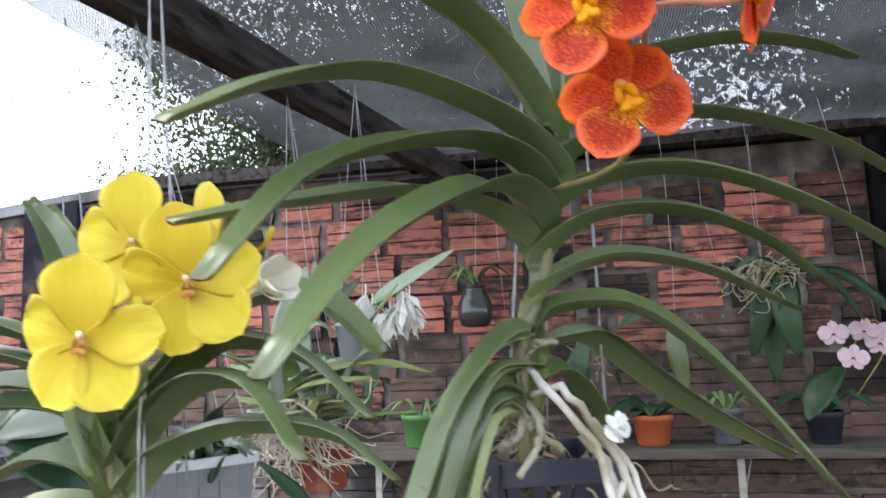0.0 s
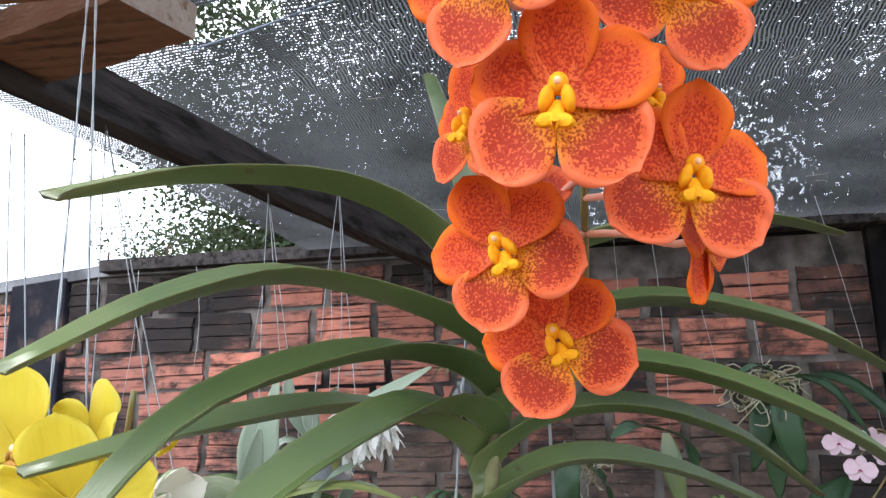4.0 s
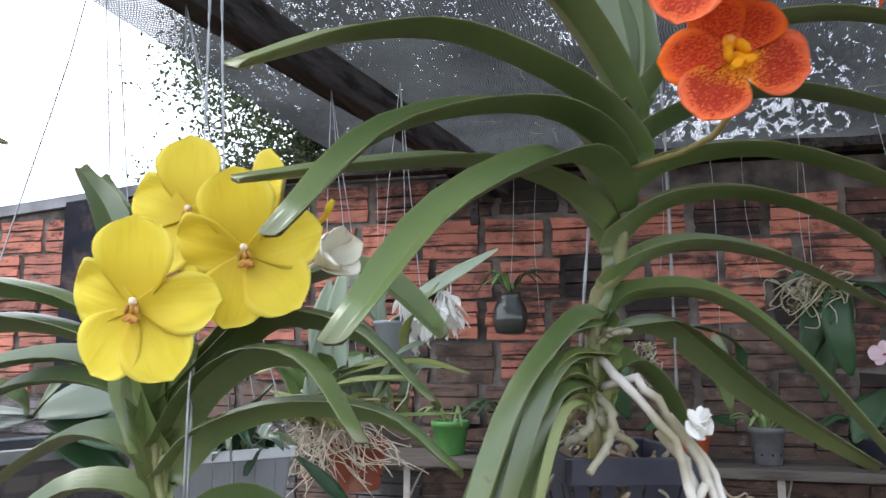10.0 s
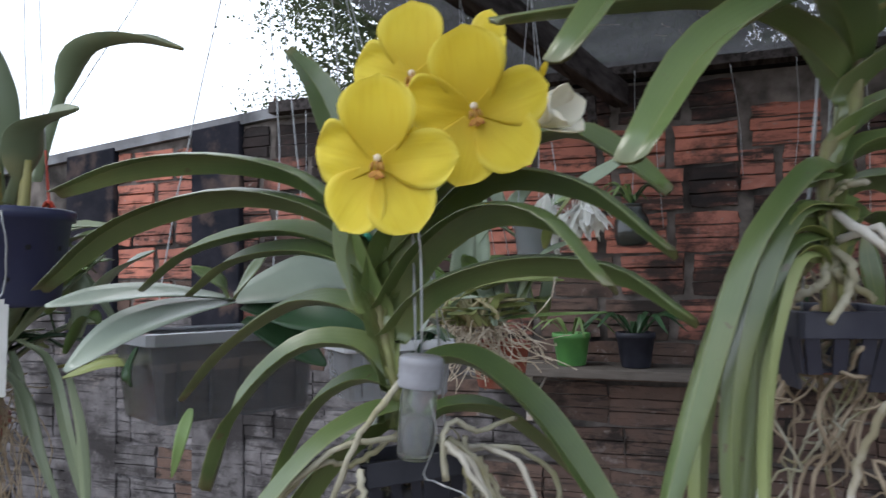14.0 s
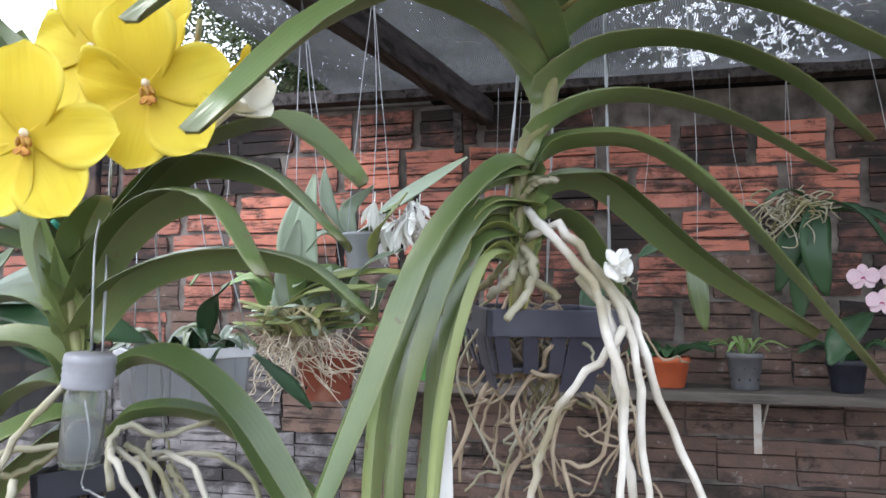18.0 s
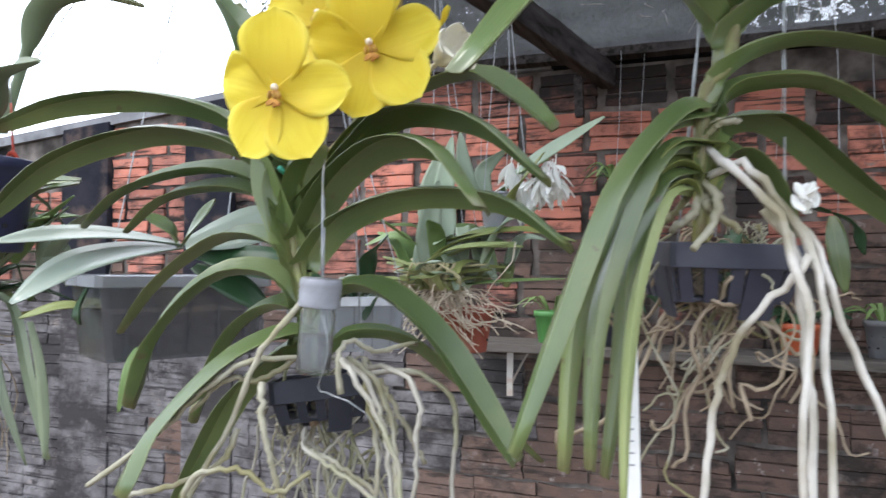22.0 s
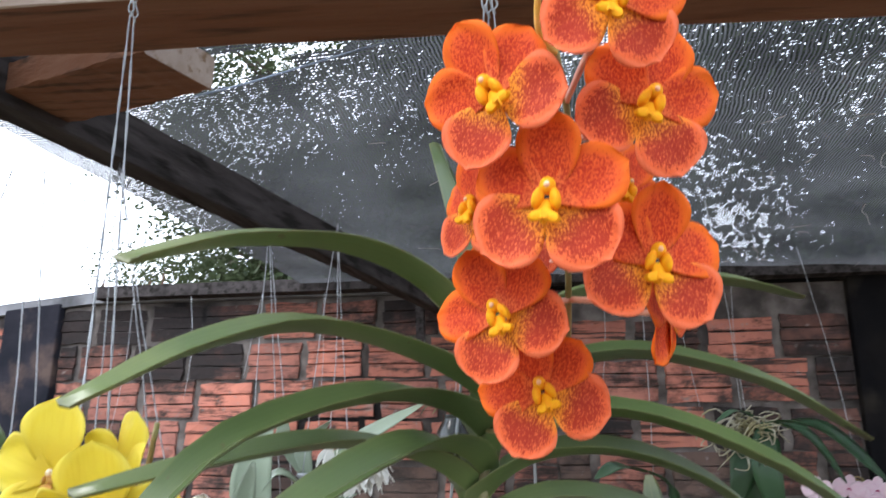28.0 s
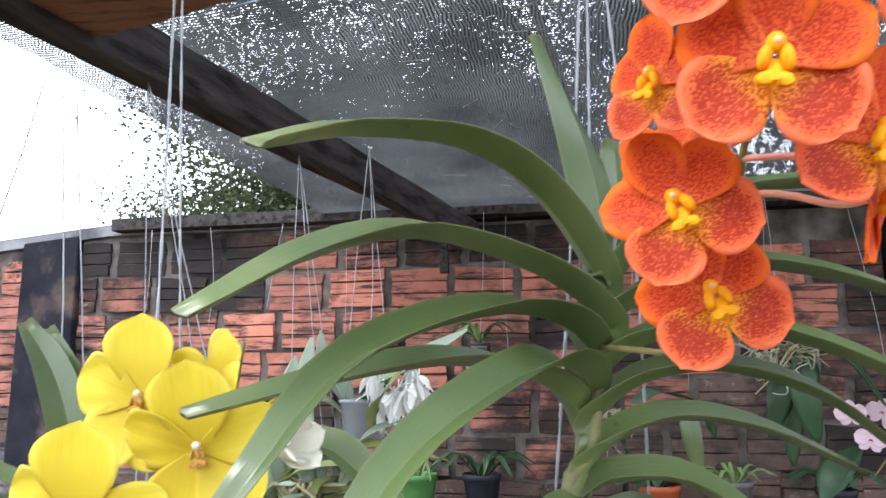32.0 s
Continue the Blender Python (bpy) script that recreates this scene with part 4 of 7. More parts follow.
leaf(orange_plant, [(-0.066, 0.528, 1.593), (-0.064, 0.528, 1.614), (-0.064, 0.528, 1.627), (-0.074, 0.484, 1.642), (-0.095, 0.429, 1.641), (-0.146, 0.369, 1.602), (-0.178, 0.313, 1.540)], 0.0336)
leaf(orange_plant, [(-0.060, 0.528, 1.671), (-0.056, 0.526, 1.692), (-0.051, 0.526, 1.705), (-0.063, 0.520, 1.781), (-0.093, 0.511, 1.866)], 0.0312)
leaf(orange_plant, [(-0.060, 0.527, 1.675), (-0.055, 0.526, 1.696), (-0.049, 0.527, 1.709), (-0.044, 0.535, 1.744), (-0.045, 0.543, 1.799)], 0.0312)
leaf(orange_plant, [(-0.061, 0.529, 1.653), (-0.058, 0.527, 1.674), (-0.056, 0.527, 1.687), (-0.014, 0.532, 1.739), (0.062, 0.553, 1.762), (0.125, 0.578, 1.764), (0.173, 0.604, 1.758)], 0.0312)
leaf(orange_plant, [(-0.062, 0.528, 1.637), (-0.057, 0.529, 1.658), (-0.052, 0.529, 1.671), (-0.015, 0.534, 1.695), (0.047, 0.548, 1.708), (0.137, 0.575, 1.689), (0.207, 0.602, 1.653)], 0.0336)
leaf(orange_plant, [(-0.065, 0.528, 1.608), (-0.059, 0.529, 1.629), (-0.055, 0.530, 1.642), (-0.023, 0.534, 1.661), (0.046, 0.547, 1.665), (0.145, 0.573, 1.628), (0.230, 0.600, 1.566)], 0.0348)
leaf(orange_plant, [(-0.076, 0.527, 1.576), (-0.065, 0.528, 1.597), (-0.063, 0.529, 1.610), (-0.030, 0.540, 1.635), (0.025, 0.561, 1.641), (0.089, 0.587, 1.622), (0.141, 0.611, 1.585)], 0.0324)
leaf(orange_plant, [(-0.082, 0.525, 1.549), (-0.073, 0.528, 1.570), (-0.067, 0.529, 1.583), (-0.044, 0.544, 1.600), (-0.008, 0.567, 1.609), (0.050, 0.598, 1.600), (0.124, 0.638, 1.569)], 0.0312)
leaf(orange_plant, [(-0.082, 0.523, 1.531), (-0.076, 0.528, 1.552), (-0.069, 0.531, 1.565), (-0.047, 0.532, 1.573), (-0.004, 0.540, 1.569), (0.052, 0.555, 1.525), (0.137, 0.583, 1.426)], 0.0324)
leaf(orange_plant, [(-0.083, 0.521, 1.516), (-0.077, 0.526, 1.537), (-0.071, 0.528, 1.550), (-0.053, 0.545, 1.560), (-0.026, 0.569, 1.555), (0.035, 0.608, 1.504), (0.118, 0.655, 1.452)], 0.03)
leaf(orange_plant, [(-0.084, 0.517, 1.488), (-0.080, 0.522, 1.509), (-0.076, 0.524, 1.522), (-0.060, 0.533, 1.528), (-0.042, 0.547, 1.510), (-0.025, 0.563, 1.477)], 0.0312)
leaf(orange_plant, [(-0.082, 0.523, 1.531), (-0.081, 0.526, 1.552), (-0.081, 0.527, 1.565), (-0.101, 0.504, 1.559), (-0.137, 0.473, 1.506), (-0.163, 0.445, 1.420), (-0.183, 0.416, 1.344)], 0.0231, fold=0.58)
leaf(orange_plant, [(-0.083, 0.522, 1.525), (-0.082, 0.526, 1.546), (-0.081, 0.526, 1.559), (-0.111, 0.508, 1.548), (-0.139, 0.491, 1.485), (-0.158, 0.476, 1.417), (-0.163, 0.467, 1.323)], 0.021, fold=0.58)
leaf(orange_plant, [(-0.083, 0.519, 1.503), (-0.083, 0.522, 1.524), (-0.084, 0.523, 1.537), (-0.105, 0.503, 1.534), (-0.126, 0.482, 1.492), (-0.142, 0.463, 1.419), (-0.143, 0.448, 1.331)], 0.0189, fold=0.58)
leaf(orange_plant, [(-0.084, 0.517, 1.483), (-0.084, 0.520, 1.504), (-0.086, 0.520, 1.517), (-0.109, 0.506, 1.512), (-0.126, 0.494, 1.462), (-0.130, 0.488, 1.395), (-0.139, 0.479, 1.319)], 0.0179, fold=0.55)
leaf(orange_plant, [(-0.084, 0.515, 1.471), (-0.085, 0.518, 1.492), (-0.088, 0.518, 1.505), (-0.104, 0.502, 1.500), (-0.119, 0.486, 1.447), (-0.125, 0.473, 1.376), (-0.125, 0.461, 1.308)], 0.0115, material=M_LEAF_PALE, fold=0.5)
leaf(orange_plant, [(-0.083, 0.519, 1.500), (-0.081, 0.523, 1.521), (-0.078, 0.524, 1.534), (-0.101, 0.512, 1.537), (-0.119, 0.501, 1.514), (-0.126, 0.495, 1.467)], 0.0264, material=M_LEAF_OLD)
leaf(orange_plant, [(-0.084, 0.516, 1.480), (-0.082, 0.520, 1.501), (-0.081, 0.521, 1.514), (-0.096, 0.516, 1.522), (-0.110, 0.513, 1.514), (-0.114, 0.513, 1.498)], 0.024, material=M_LEAF_OLD)
leaf(orange_plant, [(-0.084, 0.515, 1.470), (-0.082, 0.518, 1.485), (-0.081, 0.519, 1.498), (-0.092, 0.515, 1.510), (-0.104, 0.512, 1.504), (-0.107, 0.512, 1.490)], 0.0216, material=M_LEAF_OLD)
tube("flower_spike", SPIKE, 0.0019, M_SPIKE, orange_plant, 0.0016, 16, 8)

# ---- yellow vanda ----
yellow_plant = thing("vanda_orchid", "vanda orchid with large clear yellow flowers and arching strap leaves", "orchid", at=(0, 0, 0))
tube("stem", [(-0.363, 0.484, 1.405), (-0.373, 0.488, 1.435), (-0.383, 0.492, 1.475), (-0.388, 0.498, 1.520)], 0.0045, M_STEM, yellow_plant, 0.003, 14, 8, 0.0006, 4)
leaf(yellow_plant, [(-0.386, 0.496, 1.503), (-0.394, 0.495, 1.524), (-0.401, 0.491, 1.537), (-0.437, 0.481, 1.573), (-0.500, 0.462, 1.589), (-0.570, 0.442, 1.584), (-0.632, 0.428, 1.564)], 0.0312)
leaf(yellow_plant, [(-0.385, 0.494, 1.491), (-0.392, 0.495, 1.512), (-0.398, 0.493, 1.525), (-0.437, 0.489, 1.553), (-0.508, 0.474, 1.564), (-0.598, 0.456, 1.539), (-0.672, 0.449, 1.488)], 0.0312)
leaf(yellow_plant, [(-0.380, 0.491, 1.464), (-0.388, 0.493, 1.485), (-0.392, 0.492, 1.498), (-0.422, 0.503, 1.519), (-0.483, 0.509, 1.531), (-0.566, 0.510, 1.518), (-0.632, 0.522, 1.486)], 0.03)
leaf(yellow_plant, [(-0.378, 0.490, 1.455), (-0.386, 0.492, 1.476), (-0.390, 0.492, 1.489), (-0.417, 0.501, 1.506), (-0.466, 0.507, 1.515), (-0.527, 0.512, 1.508), (-0.581, 0.523, 1.481)], 0.0288)
leaf(yellow_plant, [(-0.371, 0.487, 1.429), (-0.381, 0.489, 1.450), (-0.386, 0.488, 1.463), (-0.421, 0.500, 1.473), (-0.470, 0.514, 1.471), (-0.540, 0.524, 1.436), (-0.603, 0.541, 1.387)], 0.03)
leaf(yellow_plant, [(-0.363, 0.484, 1.405), (-0.370, 0.485, 1.411), (-0.375, 0.484, 1.424), (-0.395, 0.479, 1.443), (-0.435, 0.467, 1.441), (-0.480, 0.457, 1.399), (-0.508, 0.456, 1.338)], 0.0312)
leaf(yellow_plant, [(-0.363, 0.484, 1.405), (-0.364, 0.485, 1.402), (-0.366, 0.486, 1.415), (-0.393, 0.485, 1.419), (-0.425, 0.485, 1.403), (-0.453, 0.490, 1.368), (-0.479, 0.497, 1.321)], 0.0264)
leaf(yellow_plant, [(-0.363, 0.484, 1.405), (-0.364, 0.484, 1.392), (-0.365, 0.483, 1.405), (-0.379, 0.463, 1.406), (-0.406, 0.433, 1.385), (-0.437, 0.399, 1.335), (-0.441, 0.378, 1.299)], 0.0312)
leaf(yellow_plant, [(-0.363, 0.484, 1.405), (-0.364, 0.483, 1.386), (-0.366, 0.483, 1.399), (-0.388, 0.489, 1.389), (-0.432, 0.489, 1.352), (-0.467, 0.496, 1.304), (-0.505, 0.503, 1.247)], 0.0264)
leaf(yellow_plant, [(-0.383, 0.492, 1.474), (-0.380, 0.498, 1.495), (-0.374, 0.502, 1.508), (-0.319, 0.505, 1.565), (-0.250, 0.511, 1.592), (-0.211, 0.504, 1.575), (-0.177, 0.493, 1.546)], 0.03)
leaf(yellow_plant, [(-0.381, 0.491, 1.466), (-0.381, 0.496, 1.487), (-0.377, 0.499, 1.500), (-0.324, 0.494, 1.552), (-0.282, 0.478, 1.566), (-0.222, 0.469, 1.551), (-0.171, 0.454, 1.507)], 0.0312)
leaf(yellow_plant, [(-0.375, 0.489, 1.441), (-0.379, 0.493, 1.462), (-0.377, 0.495, 1.475), (-0.342, 0.479, 1.516), (-0.293, 0.462, 1.540), (-0.242, 0.444, 1.531), (-0.202, 0.420, 1.487)], 0.0324)
leaf(yellow_plant, [(-0.369, 0.486, 1.421), (-0.374, 0.491, 1.442), (-0.372, 0.493, 1.455), (-0.338, 0.484, 1.489), (-0.276, 0.483, 1.507), (-0.208, 0.483, 1.499), (-0.161, 0.473, 1.466)], 0.0312)
leaf(yellow_plant, [(-0.363, 0.484, 1.405), (-0.356, 0.494, 1.419), (-0.341, 0.504, 1.432), (-0.311, 0.506, 1.429), (-0.272, 0.510, 1.399), (-0.234, 0.512, 1.349), (-0.206, 0.507, 1.314)], 0.0324)
leaf(yellow_plant, [(-0.363, 0.484, 1.405), (-0.350, 0.491, 1.385), (-0.334, 0.499, 1.398), (-0.305, 0.527, 1.393), (-0.276, 0.559, 1.363), (-0.245, 0.593, 1.322), (-0.220, 0.626, 1.287)], 0.0276)
leaf(yellow_plant, [(-0.377, 0.490, 1.449), (-0.384, 0.492, 1.470), (-0.386, 0.493, 1.483), (-0.390, 0.489, 1.516), (-0.384, 0.489, 1.540)], 0.0312)
leaf(yellow_plant, [(-0.378, 0.490, 1.453), (-0.383, 0.493, 1.474), (-0.382, 0.495, 1.487), (-0.371, 0.488, 1.520), (-0.354, 0.482, 1.543)], 0.0312)
leaf(yellow_plant, [(-0.375, 0.489, 1.441), (-0.383, 0.491, 1.462), (-0.385, 0.491, 1.475), (-0.397, 0.483, 1.512), (-0.406, 0.478, 1.540)], 0.0288)
leaf(yellow_plant, [(-0.386, 0.495, 1.499), (-0.391, 0.496, 1.520), (-0.395, 0.494, 1.533), (-0.427, 0.493, 1.628), (-0.464, 0.497, 1.676)], 0.0264)
leaf(yellow_plant, [(-0.386, 0.495, 1.499), (-0.389, 0.497, 1.520), (-0.391, 0.496, 1.533), (-0.419, 0.502, 1.616), (-0.457, 0.512, 1.672)], 0.024)
tube("flower_spike", [(-0.383, 0.490, 1.512), (-0.335, 0.50, 1.56), (-0.305, 0.50, 1.61), (-0.29, 0.49, 1.66)], 0.003, M_SPIKE, yellow_plant, 0.002, 12, 8)
flower(orange_plant, (0.026, 0.248, 1.806), (0.150, -1.000, -0.250), -15, 0.90, 'orange', (0.011, 0.332, 1.818))
flower(orange_plant, (-0.022, 0.271, 1.783), (-0.300, -1.000, -0.100), 26, 1.0, 'orange', (0.008, 0.343, 1.795))
flower(orange_plant, (0.040, 0.290, 1.782), (0.250, -1.000, -0.050), -22, 1.0, 'orange', (0.008, 0.343, 1.794))
flower(orange_plant, (-0.002, 0.283, 1.741), (-0.050, -1.000, -0.120), -6, 1.06, 'orange', (0.004, 0.362, 1.753))
flower(orange_plant, (-0.037, 0.318, 1.750), (-0.750, -1.000, 0.050), 0, 0.8, 'orange', (0.005, 0.357, 1.762))
flower(orange_plant, (0.030, 0.337, 1.761), (0.500, -0.600, 0.100), -30, 0.85, 'orange', (0.006, 0.353, 1.773))
flower(orange_plant, (0.041, 0.319, 1.722), (0.220, -1.000, -0.020), -8, 1.03, 'orange', (0.002, 0.370, 1.734))
flower(orange_plant, (-0.028, 0.336, 1.704), (-0.120, -1.000, 0.000), 28, 1.0, 'orange', (0.000, 0.378, 1.716))
flower(orange_plant, (-0.011, 0.373, 1.671), (0.000, -1.000, 0.120), 22, 1.04, 'orange', (-0.003, 0.393, 1.683))
flower(orange_plant, (-0.025, 0.373, 1.733), (-0.300, -1.000, 0.300), 60, 0.8, 'orange', (0.003, 0.365, 1.745))
flower(orange_plant, (0.050, 0.351, 1.707), (0.900, -0.500, -0.300), 150, 0.85, 'orange', (0.001, 0.377, 1.719))
flower(yellow_plant, (-0.336, 0.399, 1.562), (0.120, -1.000, -0.060), -4, 0.97, 'yellow', (-0.300, 0.500, 1.572))
flower(yellow_plant, (-0.286, 0.433, 1.596), (0.240, -1.000, -0.080), 10, 0.97, 'yellow', (-0.300, 0.500, 1.586))
flower(yellow_plant, (-0.332, 0.443, 1.624), (0.000, -1.000, 0.100), 0, 0.94, 'yellow', (-0.300, 0.500, 1.614))
flower(yellow_plant, (-0.293, 0.457, 1.635), (0.400, 0.900, 0.200), 20, 0.62, 'yellow', (-0.300, 0.500, 1.625))

# ---- baskets, vial, tag and roots of the two large orchids ----


def slat_basket(name, label, at, turn, tilt, half, low, height, material, slats=5):
    """A square plastic orchid basket: rim, four corner legs, slats on each side, floor grid."""
    top = thing(name, label, "plant basket")
    top.matrix_basis = pose(*at, tilt[0], tilt[1], turn)
    bm = bmesh.new()
    t = 0.0025
    for sx, sy in ((1, 0), (-1, 0), (0, 1), (0, -1)):
        if sx:
            box(bm, (sx * half - t * (sx > 0) * 2, -half, -0.017), (sx * half + t * (sx < 0) * 2, half, 0), 0.0008)
        else:
            box(bm, (-half, sy * half - t * (sy > 0) * 2, -0.0171), (half, sy * half + t * (sy < 0) * 2, 0.0001), 0.0008)
    part("rim", bm, material, top)
    for side in range(4):
        for k in range(slats):
            u = -0.82 + 1.64 * k / (slats - 1)
            w = half * (0.10 if k != 1 else 0.24)
            verts = []
            for z, h in ((-0.012, half * 0.985), (-height, low) if k == 1 else (-height * 0.78, low + (half - low) * 0.22)):
                for dw, dd in ((-w, 0), (w, 0), (w, -0.0022), (-w, -0.0022)):
                    verts.append(Matrix.Rotation(side * math.pi / 2, 3, "Z") @ Vector((u * h + dw, h + dd, z)))
            obj("slat", verts, [(0, 1, 5, 4), (1, 2, 6, 5), (2, 3, 7, 6), (3, 0, 4, 7), (0, 3, 2, 1), (4, 5, 6, 7)], material, top, smooth=False)
    bm = bmesh.new()
    box(bm, (-low * 0.9, -low * 0.9, -height * 0.78), (low * 0.9, low * 0.9, -height * 0.78 + 0.003), 0.001)
    part("base", bm, material, top)
    return top


slat_basket("orchid_basket", "dark grey slatted plastic basket hanging on wires", (-0.076, 0.572, 1.471), 22, (2, 1), 0.047, 0.036, 0.052, M_PLASTIC_GREY, 5)
slat_basket("orchid_basket", "black slatted plastic basket tilted on its wires", (-0.368, 0.510, 1.366), 30, (-5, -6), 0.037, 0.030, 0.042, M_PLASTIC_BLACK, 5)

tagged(tube("tie_wire", [(-0.315, 0.425, 1.419), (-0.311, 0.425, 1.396), (-0.324, 0.436, 1.370), (-0.312, 0.430, 1.367), (-0.290, 0.425, 1.362), (-0.280, 0.430, 1.351), (-0.276, 0.440, 1.328)], 0.0004, M_WIRE, None, None, 24, 6, 0.0004, 9), "thin grey tie wire knotted round the basket rim", "wire")

# bark pieces in the baskets
M_BARK_CHIP = mat("bark_chip", (0.16, 0.11, 0.07), 0.9, colour2=(0.28, 0.22, 0.16), scale=30, bump=0.6)
rnd = random.Random(5)
for centre, spread, count in (((-0.076, 0.573, 1.464), 0.036, 30), ((-0.372, 0.518, 1.345), 0.024, 22)):
    bm = bmesh.new()
    for k in range(count):
        c = Vector(centre) + Vector((rnd.uniform(-1, 1) * spread, rnd.uniform(-1, 1) * spread, rnd.uniform(-0.012, 0.004)))
        r = bmesh.ops.create_icosphere(bm, subdivisions=1, radius=rnd.uniform(0.003, 0.006), matrix=Matrix.Translation(c))
        for v in r["verts"]:
            v.co += Vector((rnd.uniform(-1, 1), rnd.uniform(-1, 1), rnd.uniform(-1, 1))) * 0.0022
    tagged(part("bark_chips", bm, M_BARK_CHIP), "rough brown bark chips filling the basket", "bark", kind="stuff")


def roots(plant, paths, r, material, seed, wob=0.0012):
    for k, p in enumerate(paths):
        if material is M_ROOT_WHITE:      # these trail on far below the basket
            a, b = Vector(p[-2]), Vector(p[-1])
            p = list(p) + [b + (b - a) * 1.1 + Vector((0, 0, -0.02)), b + (b - a) * 1.6 + Vector((0, 0, -0.07))]
        tube("root", p, r * (1 - 0.06 * (k % 4)), material, plant, r * 0.75, 22, 7, wob, seed + k)


roots(orange_plant, [
    [(-0.081, 0.524, 1.534), (-0.066, 0.503, 1.517), (-0.043, 0.491, 1.492), (-0.028, 0.489, 1.455), (-0.022, 0.489, 1.419), (-0.023, 0.497, 1.375)],
    [(-0.079, 0.521, 1.514), (-0.057, 0.506, 1.519), (-0.039, 0.503, 1.498), (-0.021, 0.500, 1.468), (-0.013, 0.500, 1.432), (-0.009, 0.507, 1.374)],
    [(-0.039, 0.513, 1.498), (-0.017, 0.506, 1.468), (-0.004, 0.509, 1.428), (0.016, 0.519, 1.376), (0.029, 0.526, 1.339)],
    [(-0.021, 0.495, 1.461), (-0.039, 0.497, 1.437), (-0.059, 0.505, 1.411), (-0.070, 0.514, 1.383), (-0.076, 0.515, 1.356)],
    [(-0.046, 0.501, 1.490), (-0.030, 0.503, 1.468), (-0.025, 0.501, 1.439), (-0.020, 0.518, 1.385), (-0.017, 0.523, 1.348)]], 0.0031, M_ROOT_WHITE, 100, 0.0019)
roots(orange_plant, [
    [(-0.083, 0.520, 1.506), (-0.087, 0.510, 1.490), (-0.101, 0.518, 1.478)],
    [(-0.081, 0.521, 1.504), (-0.078, 0.513, 1.492), (-0.059, 0.519, 1.477)],
    [(-0.083, 0.520, 1.510), (-0.073, 0.503, 1.498), (-0.075, 0.504, 1.482), (-0.088, 0.491, 1.464)],
    [(-0.086, 0.529, 1.514), (-0.094, 0.528, 1.498), (-0.115, 0.534, 1.479)],
    [(-0.083, 0.527, 1.542), (-0.072, 0.519, 1.549), (-0.059, 0.523, 1.551)]], 0.0034, M_ROOT, 120)


def wander(c, steps, step, sway, sink):
    """A root's crooked way down from c."""
    p, a, u = [c], rnd.uniform(0, 6.3), rnd.uniform(-0.3, 0.3)
    for q in range(steps):
        a += rnd.uniform(-2.6, 2.6)
        u = 0.5 * u + rnd.uniform(-0.9, 0.5) * sink
        p.append(p[-1] + Vector((math.cos(a) * sway, math.sin(a) * sway * 0.7, u)) * step)
    return p


hang = [wander(Vector((-0.079, 0.569, 1.442)) + Vector((rnd.uniform(-0.042, 0.042), rnd.uniform(-0.03, 0.03), rnd.uniform(-0.006, 0.02))), rnd.randint(6, 10), 0.016, 0.85, 1.55) for k in range(48)]
roots(orange_plant, hang[::3], 0.0018, M_ROOT_OLD, 140, 0.0009)
roots(orange_plant, hang[1::3], 0.0013, M_ROOT, 170, 0.0008)
roots(orange_plant, hang[2::3], 0.0010, M_ROOT_OLD, 190, 0.0006)

roots(yellow_plant, [
    [(-0.331, 0.460, 1.439), (-0.350, 0.439, 1.417), (-0.369, 0.429, 1.387), (-0.391, 0.430, 1.341), (-0.424, 0.425, 1.285), (-0.430, 0.422, 1.246)],
    [(-0.354, 0.460, 1.385), (-0.381, 0.435, 1.384), (-0.408, 0.421, 1.363), (-0.447, 0.413, 1.327), (-0.492, 0.401, 1.293)],
    [(-0.313, 0.447, 1.364), (-0.315, 0.446, 1.389), (-0.312, 0.459, 1.400), (-0.300, 0.476, 1.391), (-0.283, 0.507, 1.395)],
    [(-0.319, 0.466, 1.387), (-0.300, 0.476, 1.368), (-0.290, 0.482, 1.334), (-0.287, 0.484, 1.289), (-0.288, 0.495, 1.247)],
    [(-0.366, 0.431, 1.371), (-0.360, 0.424, 1.345), (-0.355, 0.427, 1.316), (-0.350, 0.441, 1.277)],
    [(-0.356, 0.471, 1.318), (-0.331, 0.472, 1.309), (-0.304, 0.487, 1.286)],
    [(-0.415, 0.407, 1.287), (-0.397, 0.405, 1.311), (-0.371, 0.418, 1.313), (-0.352, 0.428, 1.298), (-0.336, 0.447, 1.308)],
    [(-0.312, 0.481, 1.386), (-0.311, 0.482, 1.355), (-0.304, 0.486, 1.316), (-0.307, 0.485, 1.270)],
    [(-0.393, 0.441, 1.335), (-0.406, 0.434, 1.308), (-0.441, 0.417, 1.293), (-0.461, 0.406, 1.289)],
    [(-0.356, 0.470, 1.388), (-0.379, 0.447, 1.370), (-0.400, 0.437, 1.370), (-0.429, 0.433, 1.345)],
    [(-0.307, 0.495, 1.369), (-0.293, 0.503, 1.338), (-0.282, 0.520, 1.304)]], 0.0025, M_ROOT, 200)
